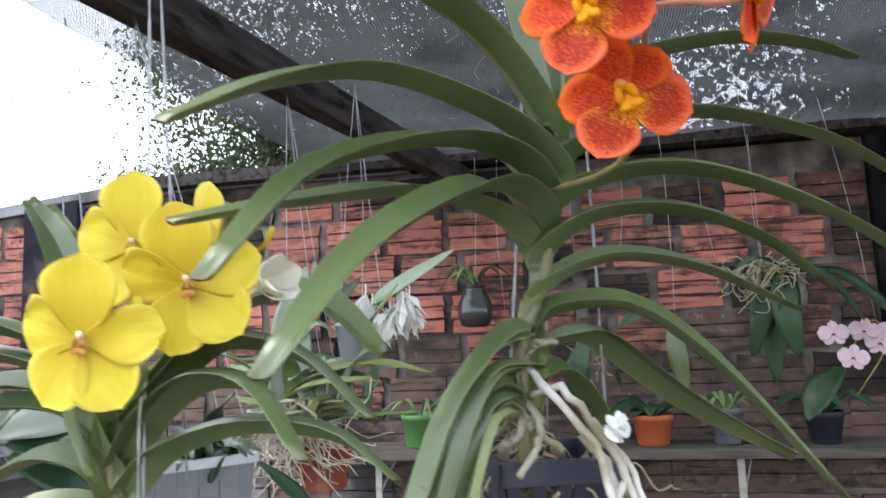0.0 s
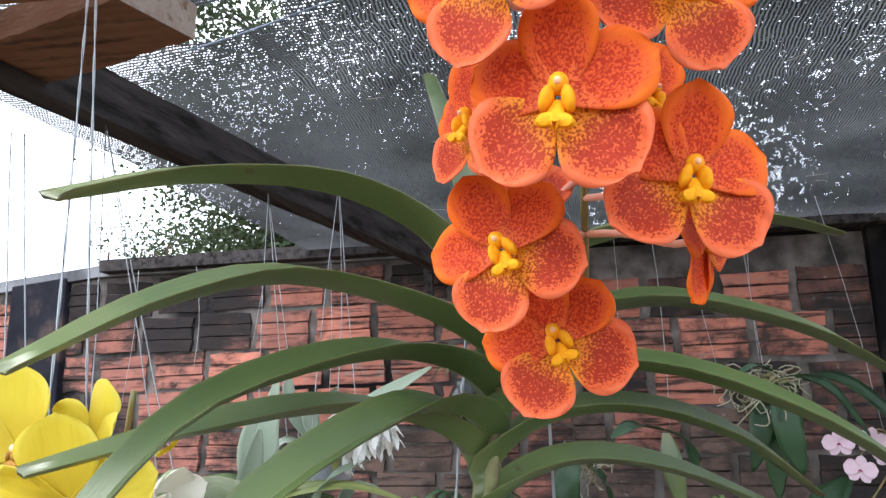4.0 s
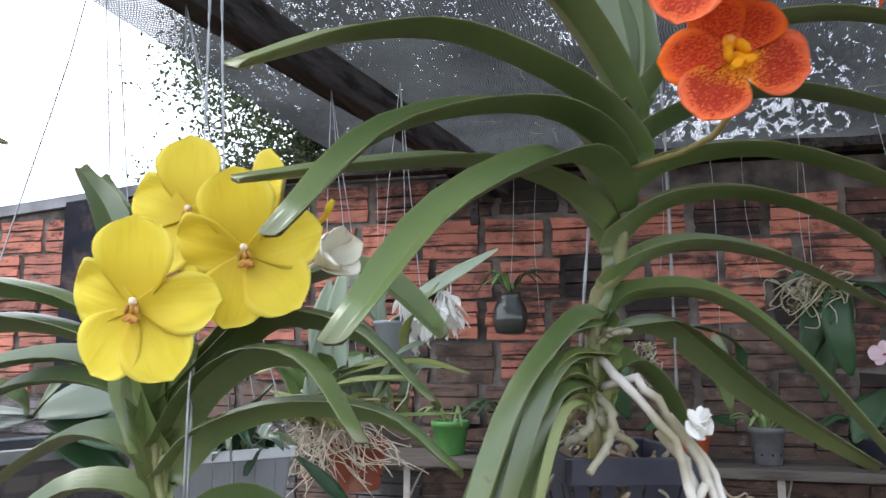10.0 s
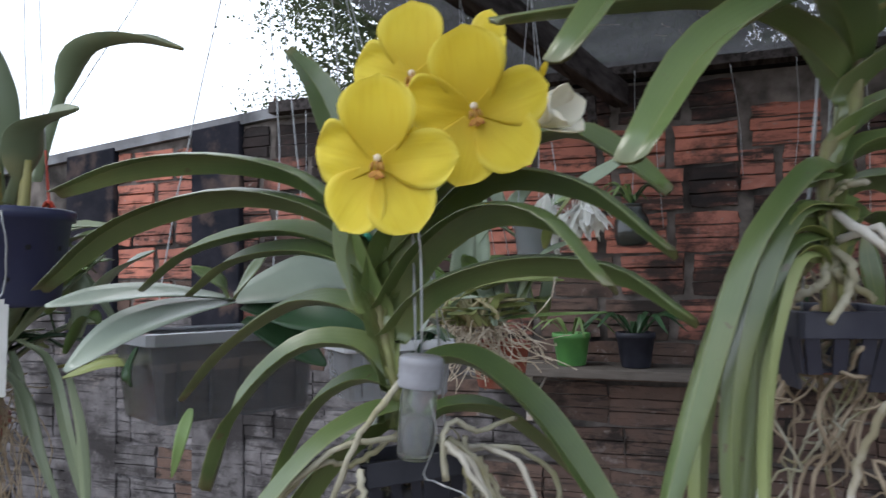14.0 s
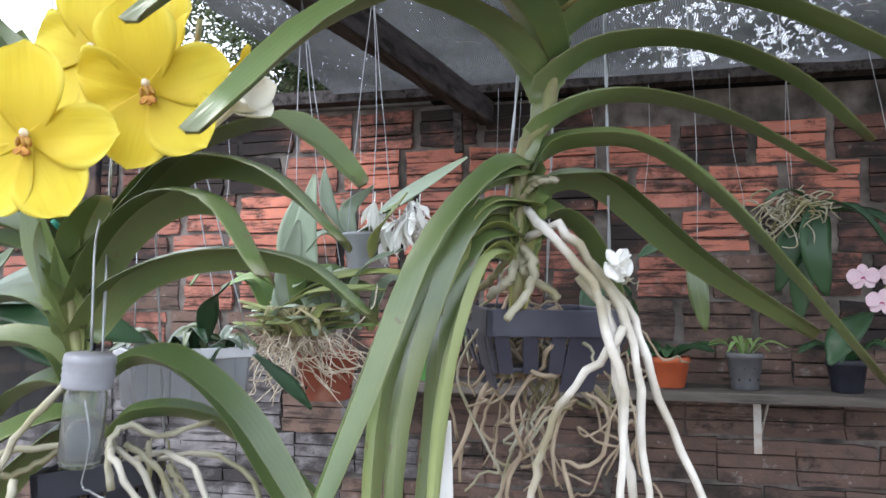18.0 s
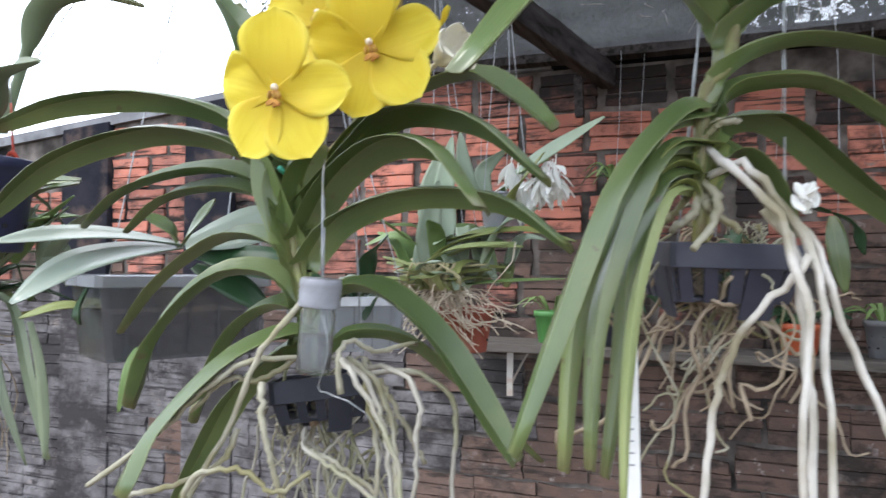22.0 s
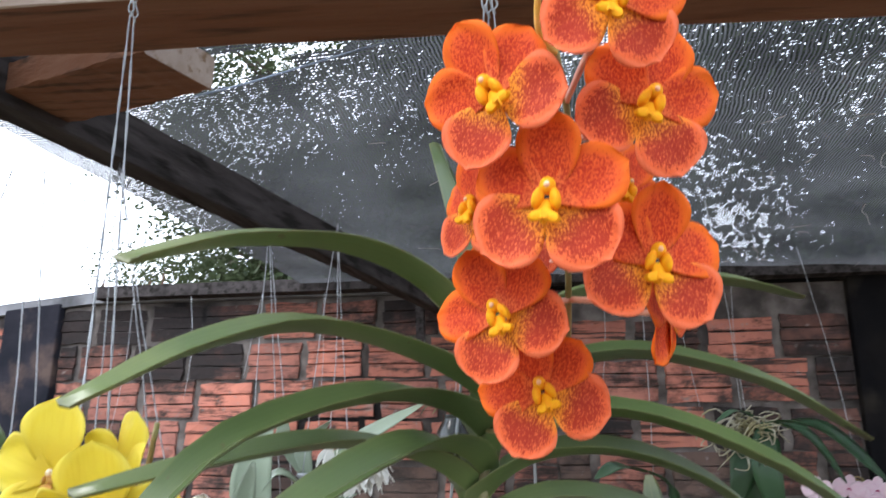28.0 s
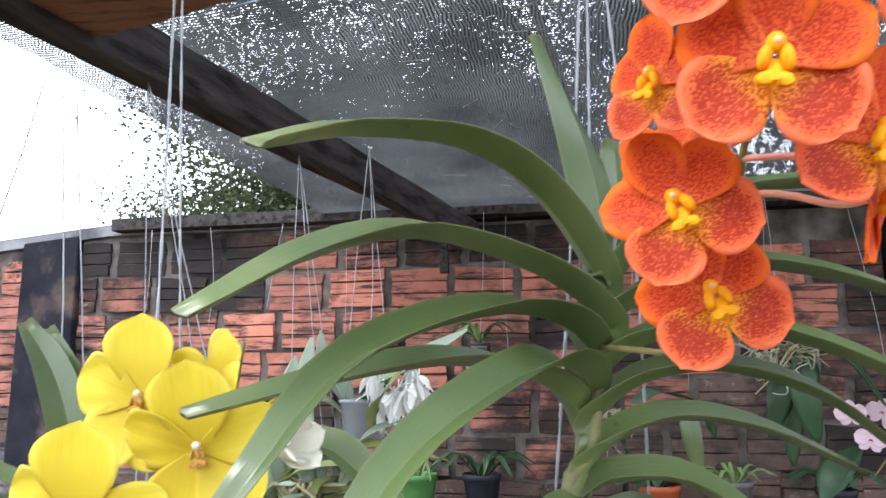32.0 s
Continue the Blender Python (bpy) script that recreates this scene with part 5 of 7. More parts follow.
roots(yellow_plant, [
    [(-0.330, 0.490, 1.372), (-0.300, 0.478, 1.380), (-0.270, 0.466, 1.374), (-0.261, 0.465, 1.354), (-0.265, 0.465, 1.337), (-0.264, 0.465, 1.315), (-0.268, 0.465, 1.285)],
    [(-0.335, 0.500, 1.368), (-0.290, 0.515, 1.372), (-0.262, 0.520, 1.356), (-0.256, 0.520, 1.330), (-0.258, 0.520, 1.303), (-0.259, 0.520, 1.262)],
    [(-0.340, 0.478, 1.384), (-0.319, 0.455, 1.387), (-0.304, 0.455, 1.379), (-0.291, 0.455, 1.361), (-0.283, 0.455, 1.340), (-0.280, 0.455, 1.316), (-0.273, 0.455, 1.270)],
    [(-0.360, 0.478, 1.330), (-0.339, 0.445, 1.324), (-0.315, 0.445, 1.313), (-0.284, 0.445, 1.296)],
    [(-0.330, 0.470, 1.386), (-0.303, 0.434, 1.388), (-0.290, 0.430, 1.373), (-0.278, 0.430, 1.358), (-0.268, 0.430, 1.338), (-0.261, 0.430, 1.319), (-0.260, 0.430, 1.282)]], 0.0022, M_ROOT_THICK, 215)
hang = [wander(Vector((-0.369, 0.520, 1.329)) + Vector((rnd.uniform(-0.04, 0.045), rnd.uniform(-0.03, 0.03), rnd.uniform(-0.01, 0.015))), rnd.randint(6, 11), 0.016, 0.7, 1.65) for k in range(30)]
roots(yellow_plant, hang[::2], 0.0015, M_ROOT_THICK, 240, 0.0009)
roots(yellow_plant, hang[1::2], 0.0010, M_ROOT, 270, 0.0008)

M_PALE = mat("cream_petal", (0.92, 0.90, 0.80), 0.55, colour2=(0.92, 0.90, 0.78), scale=40, translucent=0.2)

# glass tube with a plastic cap tied to the yellow orchid
M_GLASS = bpy.data.materials.new("cloudy_glass")
M_GLASS.use_nodes = True
g = M_GLASS.node_tree.nodes["Principled BSDF"]
g.inputs["Base Color"].default_value = (0.86, 0.88, 0.89, 1)
g.inputs["Roughness"].default_value, g.inputs["Transmission Weight"].default_value, g.inputs["IOR"].default_value = 0.1, 0.95, 1.15
gn, gl = M_GLASS.node_tree.nodes, M_GLASS.node_tree.links
gt, gr = gn.new("ShaderNodeTexNoise"), gn.new("ShaderNodeMapRange")
gt.inputs["Scale"].default_value = 90
gr.inputs["To Min"].default_value, gr.inputs["To Max"].default_value = 0.0, 0.22
gl.new(gt.outputs[0], gr.inputs[0])
gl.new(gr.outputs[0], g.inputs["Roughness"])
vial = thing("vial", "cloudy glass vial with a grey plastic cap tied to the orchid", "vial")
VT, VB = Vector((-0.329, 0.446, 1.443)), Vector((-0.335, 0.446, 1.377))
vz = (VT - VB).normalized()
vm = Matrix.Translation(VB) @ vz.to_track_quat("Z", "Y").to_matrix().to_4x4()
vl = (VT - VB).length
turned("body", [(0.0100, 0), (0.0118, 0.002), (0.0122, vl * 0.62), (0.0110, vl * 0.68), (0.0110, vl * 0.74), (0.0100, vl * 0.74), (0.0100, vl * 0.66), (0.0110, vl * 0.60), (0.0108, 0.004), (0.0002, 0.0035)], M_GLASS, vial, vm)
turned("cap", [(0.0142, vl * 0.70)] + [(0.0149 if k % 2 else 0.0142, vl * (0.71 + 0.03 * k)) for k in range(8)] + [(0.0143, vl * 0.985), (0.0132, vl)], M_PVC, vial, vm)
turned("water", [(0.0086, 0.002), (0.0100, 0.004), (0.0102, vl * 0.4), (0.0002, vl * 0.401)], M_GLASS, vial, vm)
tube("flower_spike", [VT + vz * 0.002, VT + Vector((0.0, 0.0, 0.06)), (-0.335, 0.457, 1.524)], 0.0008, M_WIRE, vial, None, 8, 5)


def label_tag(label, a, b, w, turn):
    """A plastic plant label from its top a to its bottom b."""
    a, b = Vector(a), Vector(b)
    L = (a - b).length
    bm = bmesh.new()
    box(bm, (-w / 2, -0.0006, -L), (w / 2, 0.0006, -w * 0.25), 0.0005)
    box(bm, (-w * 0.28, -0.00055, -w * 0.26), (w * 0.28, 0.00055, 0), 0.0005)
    ob = part("plant_label", bm, M_TAG)
    d = (b - a).normalized()
    ob.matrix_basis = Matrix.Translation(a) @ (-d).to_track_quat("Z", "Y").to_matrix().to_4x4() @ pose(0, 0, 0, 0, 0, turn)
    return tagged(ob, label, "plant label")


label_tag("blank white plastic label tied to the pot", (-0.914, 0.599, 1.476), (-0.899, 0.585, 1.368), 0.022, -150)
label_tag("white plastic label with small dark writing among the leaves", (-0.128, 0.502, 1.406), (-0.126, 0.509, 1.293), 0.0115, 200)
M_INK = mat("faded_ink", (0.28, 0.28, 0.30), 0.8)
for k in range(5):
    bm = bmesh.new()
    z = -0.052 - 0.008 * k
    box(bm, (-0.0022, -0.00095, z - 0.0011), (0.0022 - 0.0010 * (k % 2), -0.0007, z))
    box(bm, (-0.0022, 0.0007, z - 0.0011), (0.0022 - 0.0010 * (k % 2), 0.00095, z))
    ob = part("writing", bm, M_INK, bpy.data.objects["plant_label.001"])

# white flower of a neighbour caught between the roots
wf = thing("white_blossom", "small ruffled white blossom among the roots", "flower", at=(-0.021, 0.488, 1.490))
WP = petal_mesh("petal", 0.012, 0.006, 0.4, M_WHITE_FLOWER, 0.6, 0.2, 0.1, 0.4, 31, 6, 6)
for k in range(16):
    share("petal", WP, wf, pose(rnd.uniform(-.004, .004), rnd.uniform(-.004, .004), rnd.uniform(-.005, .005), rnd.uniform(20, 140), rnd.uniform(-40, 40), rnd.uniform(0, 360)))
# unopened buds at the top of the orange spike
for p, s in (((-0.002, 0.258, 1.828), 1.0),):
    bud = share("bud", blob("bud", [(0.001, -0.010), (0.0048, -0.0078), (0.0071, -0.002), (0.0070, 0.003), (0.0052, 0.0072), (0.0024, 0.0092), (0.0006, 0.0098)], M_BUD), orange_plant, pose(*p, 12, -14, 0) @ Matrix.Scale(s, 4))
    bud["label"] = "golden unopened bud"
tube("pedicel", [(-0.002, 0.259, 1.822), (-0.003, 0.273, 1.811), (0.003, 0.286, 1.807)], 0.0014, M_COLUMN, orange_plant, 0.0016, 8, 6)
tube("tie", [(-0.386, 0.477, 1.526), (-0.382, 0.473, 1.525), (-0.381, 0.479, 1.521)], 0.002, M_TAPE, yellow_plant, None, 6, 6, label="green plastic tie")
# half-open pale flower and a narrow sepal behind the yellow flowers
pale = tube("flower", [(-0.2465, 0.4665, 1.598), (-0.256, 0.478, 1.596), (-0.275, 0.49, 1.59), (-0.30, 0.50, 1.58)], 0.002, M_PALE, yellow_plant, None, 8, 6, label="half-open cream flower")
CP = petal_mesh("petal", 0.029, 0.021, 0.45, M_PALE, 0.6, -0.12, 0.05, 0.4, 61, 7, 7)
for k, (tilt, turn) in enumerate(((62, 0), (58, 75), (66, 150), (55, 215), (60, 290))):
    share("petal", CP, pale, facing((-0.2465, 0.4665, 1.597), (0.75, -0.5, 0.15)) @ pose(0, 0, -0.008, 0, 0, turn) @ pose(0, 0.004, 0, tilt))
leaf(yellow_plant, [(-0.269, 0.487, 1.620), (-0.259, 0.489, 1.627), (-0.254, 0.490, 1.639)], 0.008, M_YELLOW_PETAL, 0.2, 10, name="sepal")


# ---- other hanging pots ----
def pot(name, label, at, r_top, r_low, height, material, rim=0.006, rim_h=0.012, holes=0, parent=None, tilt=(0, 0), wall_t=0.003):
    """A round tapered pot with a rolled rim, hollow inside, standing on at."""
    top = thing(name, label, "flower pot")
    top.matrix_basis = pose(*at, tilt[0], tilt[1], 0)
    rows = [(r_low * 0.3, 0.002), (r_low * 0.96, 0.0), (r_low, 0.003), (r_top, height - rim_h), (r_top + rim, height - rim_h + 0.001), (r_top + rim, height - 0.002), (r_top + rim - 0.002, height), (r_top - wall_t, height - 0.001), (r_low - wall_t + 0.002, height * 0.35), (0.004, height * 0.34)]
    share("body", blob("body", rows, material, 32), top, Matrix.Identity(4))
    for k in range(holes):
        for row in (0.28, 0.6):
            a = 2 * math.pi * (k + 0.5 * (row > 0.4)) / holes
            r = r_low + (r_top - r_low) * row
            bm = bmesh.new()
            bmesh.ops.create_cone(bm, cap_ends=True, segments=10, radius1=0.0035, radius2=0.0035, depth=0.002, matrix=Matrix.Translation((r * math.cos(a), r * math.sin(a), row * height)) @ Matrix.Rotation(a, 4, "Z") @ Matrix.Rotation(math.pi / 2, 4, "Y"))
            part("drain_hole", bm, M_HOLE, top)
    bm = bmesh.new()
    bmesh.ops.create_grid(bm, x_segments=10, y_segments=10, size=1)
    for v in list(bm.verts):
        d = Vector((v.co.x, v.co.y, 0))
        k = max(abs(d.x), abs(d.y)) / max(1e-6, d.length) if d.length else 1
        d = d * k * (r_top - wall_t - 0.001)
        v.co = (d.x, d.y, height * 0.86 + 0.006 * noise.noise(d * 60))
    part("potting_mix", bm, M_SOIL, top, smooth=False)
    return top


M_HOLE = mat("dark_hole", (0.006, 0.006, 0.008), 0.9)
M_SOIL = mat("potting_bark", (0.07, 0.05, 0.035), 0.95, colour2=(0.15, 0.10, 0.07), scale=90, bump=0.9, bump_scale=120)


def wire(points, r=0.0009, label="thin galvanised hanging wire", material=None):
    return tagged(tube("hanging_wire", points, r, material or M_WIRE, None, None, 10, 5, 0.0008, int(abs(points[0][0]) * 1000)), label, "wire", "hanging wires")


BP = Vector((-0.969, 0.648, 1.583))
pot("hanging_pot", "dark blue plastic pot with drain holes, hung on red hooks", (BP.x, BP.y, BP.z - 0.118), 0.074, 0.062, 0.118, M_PLASTIC_NAVY, 0.005, 0.014, 10)
p = thing("cattleya_orchid", "orchid with stiff grey-green upright leaves in the blue pot", "orchid")
for pts, w in (([(-0.990, 0.650, 1.592), (-0.991, 0.645, 1.655), (-0.987, 0.631, 1.731), (-0.999, 0.619, 1.830)], 0.055), ([(-0.970, 0.658, 1.592), (-0.948, 0.655, 1.625), (-0.911, 0.647, 1.678), (-0.853, 0.650, 1.699)], 0.05), ([(-0.979, 0.696, 1.625), (-0.950, 0.703, 1.722), (-0.902, 0.699, 1.779), (-0.831, 0.708, 1.794), (-0.759, 0.720, 1.779)], 0.038), ([(-1.017, 0.659, 1.595), (-1.027, 0.640, 1.643), (-1.039, 0.609, 1.703), (-1.064, 0.573, 1.747)], 0.05), ([(-1.023, 0.689, 1.596), (-1.102, 0.673, 1.637), (-1.139, 0.671, 1.742)], 0.045)):
    leaf(p, pts, w * 1.34, M_LEAF_STIFF, 0.26, 20, thick=0.002, broad=True, tilt=0.3 if w < 0.05 else 0.0, stalk=0.30)
for q, (x, y) in enumerate(((-0.012, 0.0), (0.016, 0.01), (0.004, -0.016), (0.03, 0.0))):
    tube("pseudobulb", [(BP.x + x, BP.y + y, BP.z - 0.02), (BP.x + x * 1.2, BP.y + y, BP.z + 0.03), (BP.x + x * 1.3, BP.y + y * 1.2, BP.z + 0.06)], 0.007, M_LEAF_OLD, p, 0.004, 8, 8)
M_RED = mat("red_plastic", (0.48, 0.05, 0.025), 0.5)
for k, (x, y) in enumerate(((228, 372), (46, 352))):
    hk = thing("hook", "red plastic hook on the pot's rim", "hook", "hooks of the blue pot")
    tube("shank", [W0 for W0 in (((-0.937, 0.685, 1.583), (-0.938, 0.683, 1.606), (-0.947, 0.686, 1.662)) if k == 0 else ((-1.077, 0.643, 1.600), (-1.082, 0.649, 1.632), (-1.069, 0.670, 1.742)))], 0.0022, M_RED, hk, 0.0012, 8, 6)
    tube("clip", [W0 for W0 in (((-0.946, 0.681, 1.583), (-0.930, 0.676, 1.595), (-0.931, 0.688, 1.582)) if k == 0 else ((-1.083, 0.640, 1.599), (-1.066, 0.636, 1.611), (-1.069, 0.646, 1.597)))], 0.003, M_RED, hk, None, 8, 6)
for a, b in (((-0.947, 0.686, 1.662), (-0.973, 0.685, 2.003)), ((-0.992, 0.695, 1.713), (-1.004, 0.692, 2.013)), ((-1.069, 0.670, 1.742), (-1.031, 0.683, 1.967)), ((-0.940, 0.708, 1.714), (-0.843, 0.772, 1.921)), ((-1.074, 0.627, 1.688), (-1.042, 0.635, 1.783)), ((-1.042, 0.635, 1.783), (-1.081, 0.630, 1.923))):
    wire([a, [(u + v) / 2 for u, v in zip(a, b)], b], 0.0009)
wire([(-0.894, 0.585, 1.575), (-0.894, 0.592, 1.529), (-0.905, 0.598, 1.486), (-0.909, 0.590, 1.474)], 0.0011, "thin wire that ties the label to the pot")
# loose wire loops beside the blue pot
wire([(-1.074, 0.627, 1.688), (-1.003, 0.550, 1.677), (-0.939, 0.526, 1.651), (-0.945, 0.528, 1.577), (-0.954, 0.526, 1.537), (-0.943, 0.532, 1.522), (-0.952, 0.531, 1.479)], 0.0016, "loose loop of pale insulated wire")

RP = Vector((-1.165, 0.698, 1.311))
pot("hanging_pot", "terracotta-coloured bowl overgrown by dry roots", (RP.x, RP.y, RP.z - 0.096), 0.088, 0.068, 0.096, M_TERRACOTTA, 0.005, 0.016, 0)
p = thing("epiphyte_orchid", "dense clump of thin leaves over a mat of dry roots", "orchid")
hang = []
for k in range(330):
    a, r = rnd.uniform(0, 2 * math.pi), rnd.uniform(0.02, 0.088)
    q = [RP + Vector((math.cos(a) * r * 0.8, math.sin(a) * r * 0.8, rnd.uniform(0.0, 0.045)))]
    drop = rnd.random() < 0.07
    for j in range(4):
        q.append(q[-1] + Vector((math.cos(a) * 0.012 + rnd.uniform(-.014, .014), math.sin(a) * 0.012 + rnd.uniform(-.014, .014), -rnd.uniform(0.005, 0.04) if drop else rnd.uniform(-.012, .012))))
    hang.append((q, 0.0013, 0.0009, 9, 0.0008, k))
for k in range(34):
    q = [RP + Vector((rnd.uniform(0.085, 0.13), rnd.uniform(-0.06, 0.06), rnd.uniform(-0.02, 0.05)))]
    for j in range(5):
        q.append(q[-1] + Vector((rnd.uniform(-.012, .02), rnd.uniform(-.012, .012), -rnd.uniform(0.01, 0.055))))
    hang.append((q, 0.0011, 0.0007, 10, 0.0008, 300 + k))
tagged(tubes("root_mat", hang, mat("straw_root", (0.40, 0.32, 0.22), 0.9, colour2=(0.24, 0.18, 0.12), scale=40), p, "tangled mat of thin dry roots"), kind="stuff")
for k in range(120):
    a = rnd.uniform(0, 2 * math.pi)
    r = rnd.uniform(0.0, 0.07)
    b = RP + Vector((math.cos(a) * r, math.sin(a) * r, 0.02))
    up, out = rnd.uniform(0.07, 0.26), rnd.uniform(0.03, 0.20)
    d = Vector((math.cos(a), math.sin(a), 0))
    droop = rnd.choice((1.0, 0.95, 0.7, 0.45))
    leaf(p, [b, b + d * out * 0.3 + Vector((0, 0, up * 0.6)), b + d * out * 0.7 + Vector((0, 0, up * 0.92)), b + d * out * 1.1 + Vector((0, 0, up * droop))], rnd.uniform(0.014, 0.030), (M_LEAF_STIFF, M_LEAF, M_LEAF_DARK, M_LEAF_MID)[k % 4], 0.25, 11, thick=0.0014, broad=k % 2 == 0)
for pts in ([(-1.016, 0.705, 1.419), (-0.964, 0.709, 1.389), (-0.927, 0.707, 1.300), (-0.904, 0.720, 1.193)], [(-1.049, 0.722, 1.402), (-1.021, 0.714, 1.356), (-1.014, 0.719, 1.292)], [(-1.005, 0.688, 1.420), (-0.971, 0.705, 1.458), (-0.918, 0.754, 1.530)], [(-1.016, 0.705, 1.427), (-0.964, 0.708, 1.481), (-0.953, 0.736, 1.533)], [(-0.903, 0.684, 1.377), (-0.890, 0.692, 1.304), (-0.884, 0.697, 1.202)]):
    leaf(p, pts, 0.016, M_LEAF_STIFF, 0.3, 14)
for pts, w, mm in (([(-1.013, 0.75, 1.452), (-0.946, 0.74, 1.506), (-0.883, 0.73, 1.542)], 0.034, M_LEAF_MID), ([(-0.985, 0.76, 1.43), (-0.893, 0.75, 1.505), (-0.822, 0.74, 1.533)], 0.034, M_LEAF_GREY), ([(-0.96, 0.75, 1.42), (-0.955, 0.745, 1.49), (-0.986, 0.74, 1.545)], 0.030, M_LEAF_GREY), ([(-0.97, 0.74, 1.40), (-0.930, 0.74, 1.45), (-0.913, 0.75, 1.421)], 0.026, M_LEAF_MID), ([(-0.99, 0.74, 1.38), (-0.902, 0.74, 1.392), (-0.831, 0.74, 1.398)], 0.022, M_LEAF_OLD), ([(-1.07, 0.70, 1.40), (-0.989, 0.69, 1.356), (-0.954, 0.69, 1.279), (-0.920, 0.70, 1.188)], 0.017, M_LEAF_STIFF), ([(-1.06, 0.72, 1.39), (-1.040, 0.69, 1.345), (-1.046, 0.69, 1.275)], 0.022, M_LEAF_MID)):
    leaf(p, pts, w, mm, 0.18, 14, broad=True)
# dark bar that carries the bowl
timber("beam_stand", (-1.548, 0.695, 1.105), (-1.248, 0.848, 1.131), 0.03, 0.03, M_WOOD_DARK, "dark timber rail under the bowl", 7)
timber("beam_stand_leg", (-1.275, 0.868, 1.153), (-1.275, 0.877, 0.410), 0.045, 0.045, M_WOOD_DARK, "dark timber post under the rail", 8)

# translucent tub with a broad-leaved orchid
M_TUB = mat("translucent_plastic", (0.10, 0.105, 0.12), 0.12, colour2=(0.07, 0.072, 0.08), scale=9, colour3=(0.09, 0.075, 0.065), scale3=9, amount3=0.3, bump=0.1)
M_TUB_WHITE = mat("white_translucent_plastic", (0.36, 0.38, 0.42), 0.15, colour2=(0.27, 0.29, 0.32), scale=10, bump=0.1)
for m, clear in ((M_TUB, 0.42), (M_TUB_WHITE, 0.35)):
    tn, tl = m.node_tree.nodes, m.node_tree.links
    t_clear, t_mix = tn.new("ShaderNodeBsdfTransparent"), tn.new("ShaderNodeMixShader")
    t_mix.inputs[0].default_value = clear
    tl.new(tn["Principled BSDF"].outputs[0], t_mix.inputs[1])
    tl.new(t_clear.outputs[0], t_mix.inputs[2])
    tl.new(t_mix.outputs[0], tn["Material Output"].inputs[0])
M_RIM = mat("pale_plastic_rim", (0.66, 0.69, 0.74), 0.4, colour2=(0.52, 0.55, 0.60), scale=30)


def tub(label, corner_l, corner_r, depth, height, taper, material, rim=None):
    """A rectangular plastic tub: flared rim, four walls with ribs, and its soil."""
    a, b = Vector(corner_l), Vector(corner_r)
    x = (b - a)
    x.z = 0
    L = x.length
    x.normalize()
    y = Vector((-x.y, x.x, 0))
    z = Vector((0, 0, 1))
    o = (a + b) / 2 + y * depth / 2
    m = Matrix.Translation(o) @ Matrix((x, y, z)).transposed().to_4x4()
    top = thing("plastic_tub", label, "plant tub")
    top.matrix_basis = m
    bm = bmesh.new()
    hx, hy = L / 2, depth / 2
    rings = []
    for sx, sz in ((1.0, 0.0), (1.0, -0.008), (0.97, -0.009), (taper, -height), (taper - 0.03, -height + 0.002), (0.945, -0.004), (0.97, 0.0005)):
        rings.append([bm.verts.new((px * hx * sx, py * hy * sx, sz)) for px, py in ((-1, -0.9), (-0.93, -1), (0.93, -1), (1, -0.9), (1, 0.9), (0.93, 1), (-0.93, 1), (-1, 0.9))])
    for r, s in zip(rings, rings[1:] + rings[:1]):
        for k in range(8):
            bm.faces.new((r[k], r[(k + 1) % 8], s[(k + 1) % 8], s[k]))
    bm.faces.new(rings[3])
    part("body", bm, material, top)
    if rim:
        bm = bmesh.new()
        rings = [[bm.verts.new((px * hx * sx, py * hy * sx, sz)) for px, py in ((-1, -0.9), (-0.93, -1), (0.93, -1), (1, -0.9), (1, 0.9), (0.93, 1), (-0.93, 1), (-1, 0.9))] for sx, sz in ((1.035, 0.003), (1.035, -0.009), (1.005, -0.010), (1.002, 0.0005), (0.955, 0.0015), (0.96, 0.004))]
        for r, s in zip(rings, rings[1:] + rings[:1]):
            for k in range(8):
                bm.faces.new((r[k], r[(k + 1) % 8], s[(k + 1) % 8], s[k]))
        part("rim", bm, rim, top, "pale plastic rim")
    for k in range(5):
        u = -0.7 + 0.35 * k
        bm = bmesh.new()
        box(bm, (u * hx - 0.002, -hy * 0.985, -height * 0.93), (u * hx + 0.002, -hy * 0.93, -0.01), 0.0008)
        part("rib", bm, material, top)
    bm = bmesh.new()
    box(bm, (-hx * 0.80, -hy * 0.78, -height * 0.96), (hx * 0.80, hy * 0.78, -height * 0.42))
    bmesh.ops.subdivide_edges(bm, edges=bm.edges[:], cuts=5, use_grid_fill=True)
    for v in bm.verts:
        v.co += Vector((noise.noise(v.co * 90), noise.noise(v.co * 90 + Vector((5, 0, 0))), noise.noise(v.co * 90 + Vector((0, 5, 0))))) * 0.004
    part("potting_mix", bm, M_SOIL, top)
    return top


